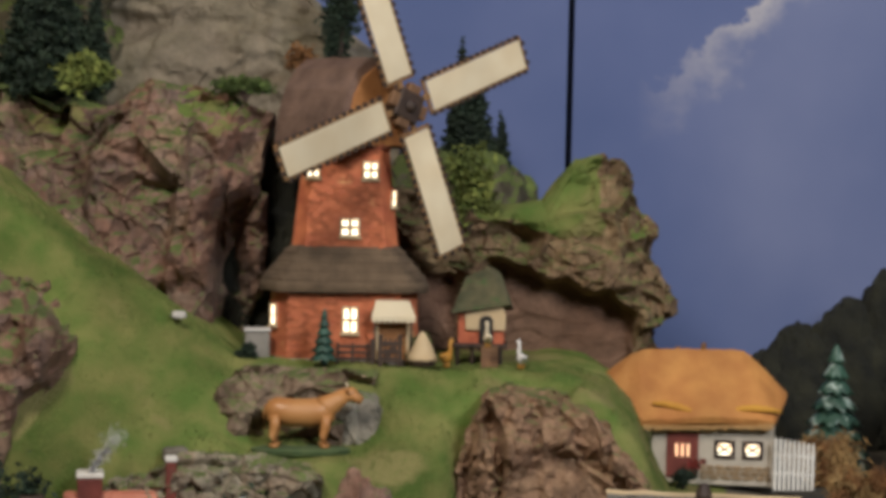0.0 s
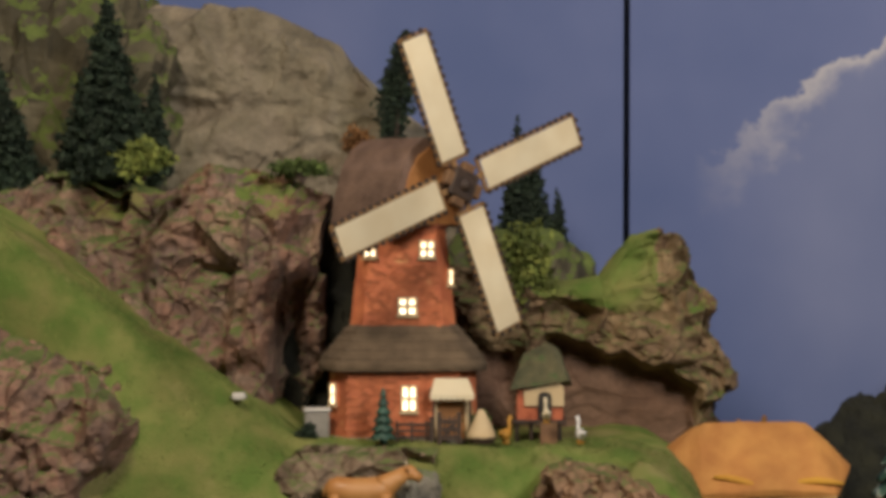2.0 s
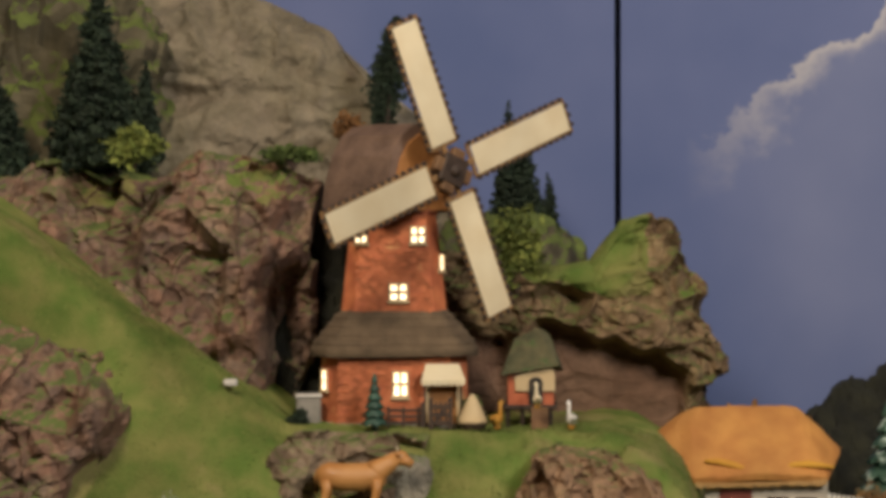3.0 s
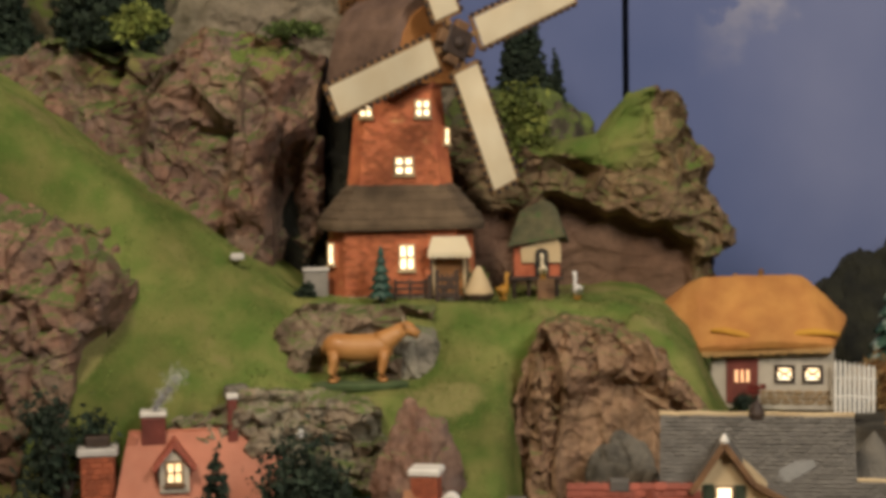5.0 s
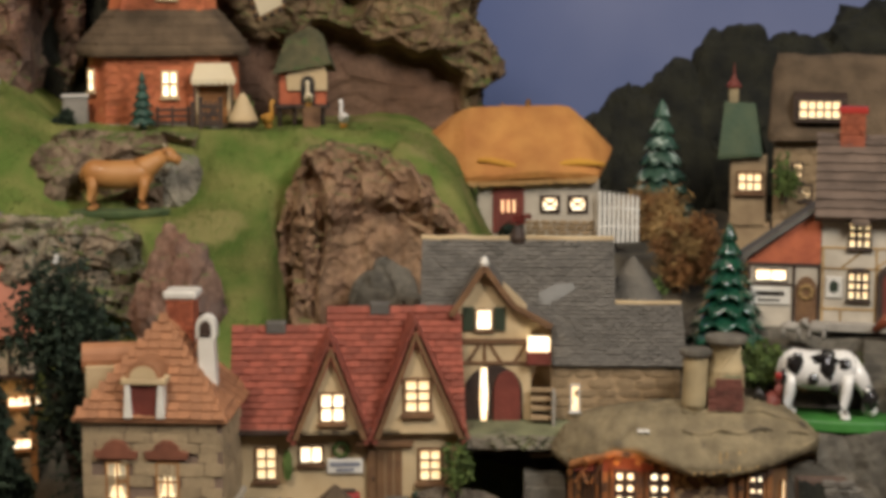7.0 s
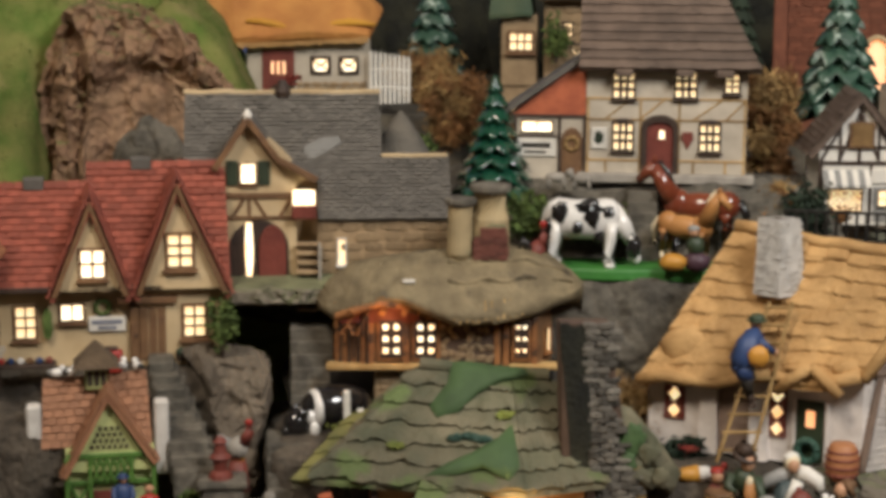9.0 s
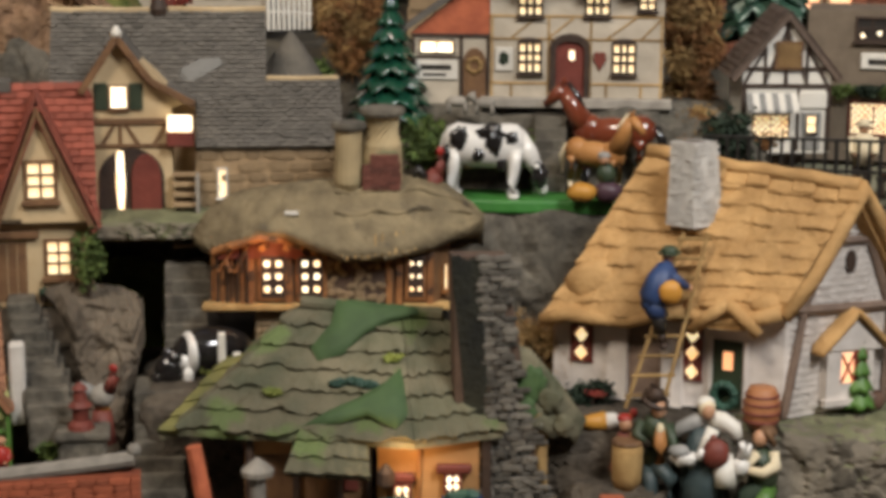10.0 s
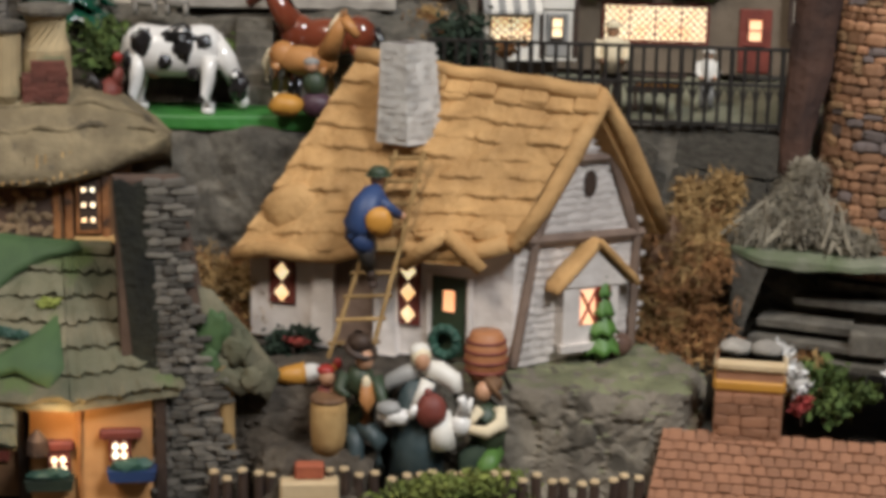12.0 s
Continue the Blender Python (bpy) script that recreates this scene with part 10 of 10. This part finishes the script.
part("block", box(-36, 40, -30, 30, -30, 60, 5), ROCK_SLATE, pm)
part("slab", box(-42, 46, -36, 36, 56, 70, 4), ROCK_SLATE, pm)
part("pump", lathe([(22, 70), (20, 78), (12, 84), (14, 104), (20, 108), (12, 116), (9, 132), (13, 136), (4, 146)], 12), MAROON, pm, "rusty pump")
UNIT[0] = 0.0003794
bw = thing("brick_wall", (0.1011, 1.2559, 0.9454), -0.1, "low curved red brick wall with stone coping", "wall")
part("core", box(-176, 150, 2, 30, -80, 60), BRICK_RED, bw)
stone_face("brick", bw, BRICK_RED, (-176, 0, -40), (1, 0, 0), (0, 0, 1), 326, 96, 9, 26, 6, 75, 0.12, 300, (), 0.93)
part("coping", tube([(-178, 14, 58), (-60, 14, 66), (60, 14, 76), (140, 14, 84)], [13, 13, 13, 13], 8), STONE_GREY, bw)
part("end_ball", ball((140, 14, 98), 12, 2), STONE_GREY, bw)

# ---- the field-stone tower on its plinth ----
UNIT[0] = 0.0003294
tw = thing("stone_tower", (0.7715, 1.2641, 1.0346), -30.0, "round tower of rust field stones", "tower")
part("core", lathe([(126, -30), (120, 180), (116, 520)], 26, Matrix.Translation((60, 100, 0))), MORTAR, tw)
rnd, out = random.Random(14), []
z = -20.0
while z < 500:
    hgt = rnd.uniform(11, 24)
    a = rnd.uniform(0, 0.2)
    while a < 3.5:
        w = rnd.uniform(15, 48)
        r = 126 - 0.02 * z
        an = math.pi + a + w / 2 / r - 0.3
        p = Vector((60 + r * math.cos(an), 100 + r * math.sin(an), z + hgt / 2))
        right = Vector((-math.sin(an), math.cos(an), 0))
        out.append(basis(p * UNIT[0], right, Vector((0, 0, 1)), w * 0.96 * UNIT[0], hgt * rnd.uniform(0.8, 1.1) * UNIT[0], rnd.uniform(8, 17) * UNIT[0]))
        a += w / r
    z += hgt
OCHRE_STONE = material("ochre_field_stone", (0.42, 0.26, 0.13), (0.30, 0.17, 0.08), rough=0.8, scale=60, bump=0.5, per_piece=0.3)
MAUVE_STONE = material("grey_mauve_field_stone", (0.25, 0.19, 0.17), (0.15, 0.125, 0.115), rough=0.8, scale=60, bump=0.5, per_piece=0.35)
shares = [rnd.random() for _ in out]
for mat, lo, hi in ((STONE_RUST, 0.0, 0.66), (OCHRE_STONE, 0.66, 0.9), (MAUVE_STONE, 0.9, 1.01)):
    lay("stone", unit_stone(0.22), mat, tw, [m @ Matrix.Rotation(0.3 * (k * 37 % 1.0 - 0.5), 4, "Z") for m, k in zip(out, shares) if lo <= k < hi], 200)
BARK = material("brown_bark", (0.10, 0.05, 0.033), (0.045, 0.024, 0.018), rough=0.9, scale=50, bump=0.8, bump_scale=160)
bm = tube([(-70, 40, 540), (-80, 40, 430), (-90, 40, 336), (-106, 36, 220), (-112, 32, 150), (-112, 30, 116)], [46, 42, 40, 30, 24, 12], 18)
bmesh.ops.subdivide_edges(bm, edges=bm.edges[:], cuts=2, use_grid_fill=True)
for v in bm.verts:
    v.co += Vector((1, -1, 0)) * 5 * noise.fractal(Vector((v.co.x * 0.08, v.co.y * 0.08, v.co.z * 0.015)), 1, 2, 3)
part("bark_side", bm, BARK, tw, "brown bark trunk at the tower side", True)
WOOL = material("grey_wool_fibre", (0.34, 0.30, 0.22), (0.22, 0.19, 0.14), rough=1.0, scale=70, bump=0.5, per_piece=0.3)
wool = thing("wool_roots", (0.7715, 1.2641, 1.0346), -30.0, "grey-tan wool roots at the tower foot", "wool")
UNIT[0] = 0.0003294
rnd, strands = random.Random(77), bmesh.new()
for k in range(60):
    s = rnd.random()
    a = Vector((-150 + 115 * s + rnd.uniform(-14, 14), -10 + rnd.uniform(-14, 14), rnd.uniform(50, 120) + 60 * max(0, 1 - abs(s - 0.7) * 3.2) * rnd.random()))
    b = Vector((-206 + 220 * s + rnd.uniform(-34, 34), -62 + rnd.uniform(-30, 22), 24 + rnd.uniform(-2, 16)))
    m = a.lerp(b, 0.5) + Vector((rnd.uniform(-22, 22), -6 + rnd.uniform(-8, 8), rnd.uniform(-14, 24)))
    add_tube(strands, [a, a.lerp(m, 0.5) + Vector((rnd.uniform(-9, 9), 0, rnd.uniform(-6, 9))), m, b], [1.5, rnd.uniform(2, 4), rnd.uniform(2, 5), rnd.uniform(1, 2)], 4)
fuzz = []
for k, (x, y, z, r) in enumerate(((-150, -40, 50, 50), (-110, -40, 66, 52), (-60, -40, 60, 52), (-20, -44, 46, 44), (-100, -16, 110, 40), (-76, -8, 150, 30), (-180, -50, 36, 34), (20, -40, 34, 34))):
    v, fc = leaf_cloud(2600, r * 0.0003294, 0.0038, 700 + k, (1.1, 0.7, 0.9), 0.25, curl=0.9, thin=0.1)
    fuzz.append((v + np.array((x, y, z)) * 0.0003294, fc))
tagged(leaves("fibre_mass", WOOL, wool, fuzz), kind="stuff")
tagged(part("strand_mass", strands, WOOL, wool), kind="stuff")
part("core", ball((-100, -16, 52), (86, 40, 52), 3, 0.6, 2.2, 5), WOOL, wool, smooth=True)
part("core", ball((-84, 0, 120), (34, 24, 60), 3, 0.5, 2.2, 8), WOOL, wool, smooth=True)
crag("plinth_rock", (0.80, 1.305, 0.985), (0.085, 0.045, 0.045), -30, 40, ROCK_SLATE, "slate plinth under the tower", 5, 0.08, 8, 0.9)
lip = thing("moss_lip", (0.7715, 1.2641, 1.0346), -30.0, "pale green worn slab under the tower foot", "slab")
UNIT[0] = 0.0003294
LIP = material("worn_green_slab", (0.10, 0.125, 0.06), (0.19, 0.19, 0.14), rough=0.85, scale=50, bump=0.5)
part("slab", hull([(-197, -80, 26), (-140, -96, 12), (-83, -96, 8), (20, -90, 10), (130, -60, 14), (140, 60, 20), (-190, 40, 28), (-197, -80, 18), (-140, -96, 2), (-83, -96, -3), (20, -90, 0), (130, -60, 4), (140, 60, 4), (-190, 40, 10)], 2, 0, 3, 4), LIP, lip)
sr = thing("slate_steps", (0.7715, 1.2641, 1.0346), -30.0, "dark slate steps with gaps under the tower slab", "steps")
for x0, x1, y, z in ((-33, 150, -14, -42), (-88, 150, -36, -72), (-148, 20, -66, -108), (-160, 20, -88, -136), (-160, 150, -100, -166)):
    part("step", hull([(x0, y, z + 4), (x1, y - 6, z), (x1, y + 80, z + 2), (x0 + 16, y + 80, z + 6), (x0 + 3, y + 2, z - 8), (x1, y - 3, z - 12), (x1, y + 80, z - 10), (x0 + 16, y + 80, z - 8)], 1, 0, 2, 5), ROCK_SLATE, sr)
# black sheet that paints the shade in the gaps between the steps
part("riser", box(-150, 170, 24, 60, -260, 6), BLACK, sr, "black sheet for the shade behind the steps")
part("side_slab", hull([(-197, -78, 22), (-130, -92, 0), (-150, -96, -60), (-176, -92, -145), (-190, -84, -150), (-200, -40, 20), (-190, -40, -150), (-150, -60, -20)], 2, 0, 3, 2), ROCK_SLATE, sr, "grey standing slab")
part("end_block", box(16, 90, -98, -40, -150, -104, 5), ROCK_SLATE, sr, "grey end block")
UNIT[0] = 0.0002897
bc = thing("brick_roofed_house", (0.6558, 1.1352, 0.9742), -24.7, "house with rust tiled roof and a banded chimney", "house")
bm = bmesh.new()
add_slab(bm, (-180, -140, -150), (330, -140, -150), (330, 30, 8), (-150, 30, 8), 10)
add_slab(bm, (-180, 200, -150), (330, 200, -150), (330, 30, 8), (-150, 30, 8), 10)
rf = part("roof", bm, TILE_BRICK, bc, "rust tiled roof")
tile_roof("tile", rf, TILE_BRICK, (-180, -142, -150), (330, -142, -150), (330, 28, 9), (-150, 28, 9), 12, 24, 6, 81, 0.35, 260)
part("wall", box(-160, 320, -110, 180, -300, -120), BRICK_RED, bc)
ck = part("chimney", box(-62, 58, 20, 110, -60, 152, 3), TILE_BRICK, bc, "banded brick chimney")
stone_face("brick", ck, TILE_BRICK, (-62, 18, -20), (1, 0, 0), (0, 0, 1), 120, 110, 6, 34, 6, 82, 0.14, 300, (), 0.95)
part("band", box(-66, 62, 16, 114, 92, 116, 6), YELLOW, ck, "ochre stone band")
part("band", box(-66, 64, 14, 116, 128, 152, 8), PLASTER, ck, "cream stone band")
for x in (-30, 24):
    part("cap_stone", ball((x, 60, 164), (30, 30, 15), 3, 0.2, 2, x), STONE_GREY, ck, smooth=True)
bush("plant_bed", (0.714, 1.168, 0.975), 0.02, 112, LEAF, "mixed green plants behind the chimney", (1.5, 0.7, 0.9), 0.003, 900, 9)
dry_brush("dry_moss", (0.706, 1.18, 0.985), 0.014, 113, "straw moss among the plants", (STRAW, RUST_LEAF), (1.3, 0.7, 1.1), 600, 0.0035)
for k, (x, y, z) in enumerate(((0.681, 1.150, 1.018), (0.744, 1.135, 1.008))):
    wl = thing("white_feather", (x, y, z), 0, "white fluffy feather among the plants", "feather")
    leaves("vane", GLAZE_WHITE, wl, [(v + np.array((0.003 * j - 0.004, 0, -0.004 * j)), f) for j in range(5) for v, f in [leaf_cloud(90, 0.008, 0.0032, 990 + j + 9 * k, (1, 0.6, 1.1), 0.2)]])
bush("flower_clump", (0.69, 1.145, 0.983), 0.007, 114, RED_LEAF, "small red flowers behind the chimney", (1.2, 0.7, 1.0), 0.002, 260, 5)
UNIT[0] = 1.0

# ---- bulbs that the models carry ----
def bulb(at, power, colour):
    data = bpy.data.lights.new("bulb", "POINT")
    data.energy, data.color, data.shadow_soft_size = power, colour, 0.004
    ob = new("bulb", data)
    ob.location = at
    return ob


bulb((0.312, 1.196, 0.99), 0.035, (1.0, 0.6, 0.25))
bulb((0.242, 1.336, 1.083), 0.02, (1.0, 0.45, 0.15))
bulb((-0.262, 1.565, 1.085), 0.05, (1.0, 0.55, 0.2))
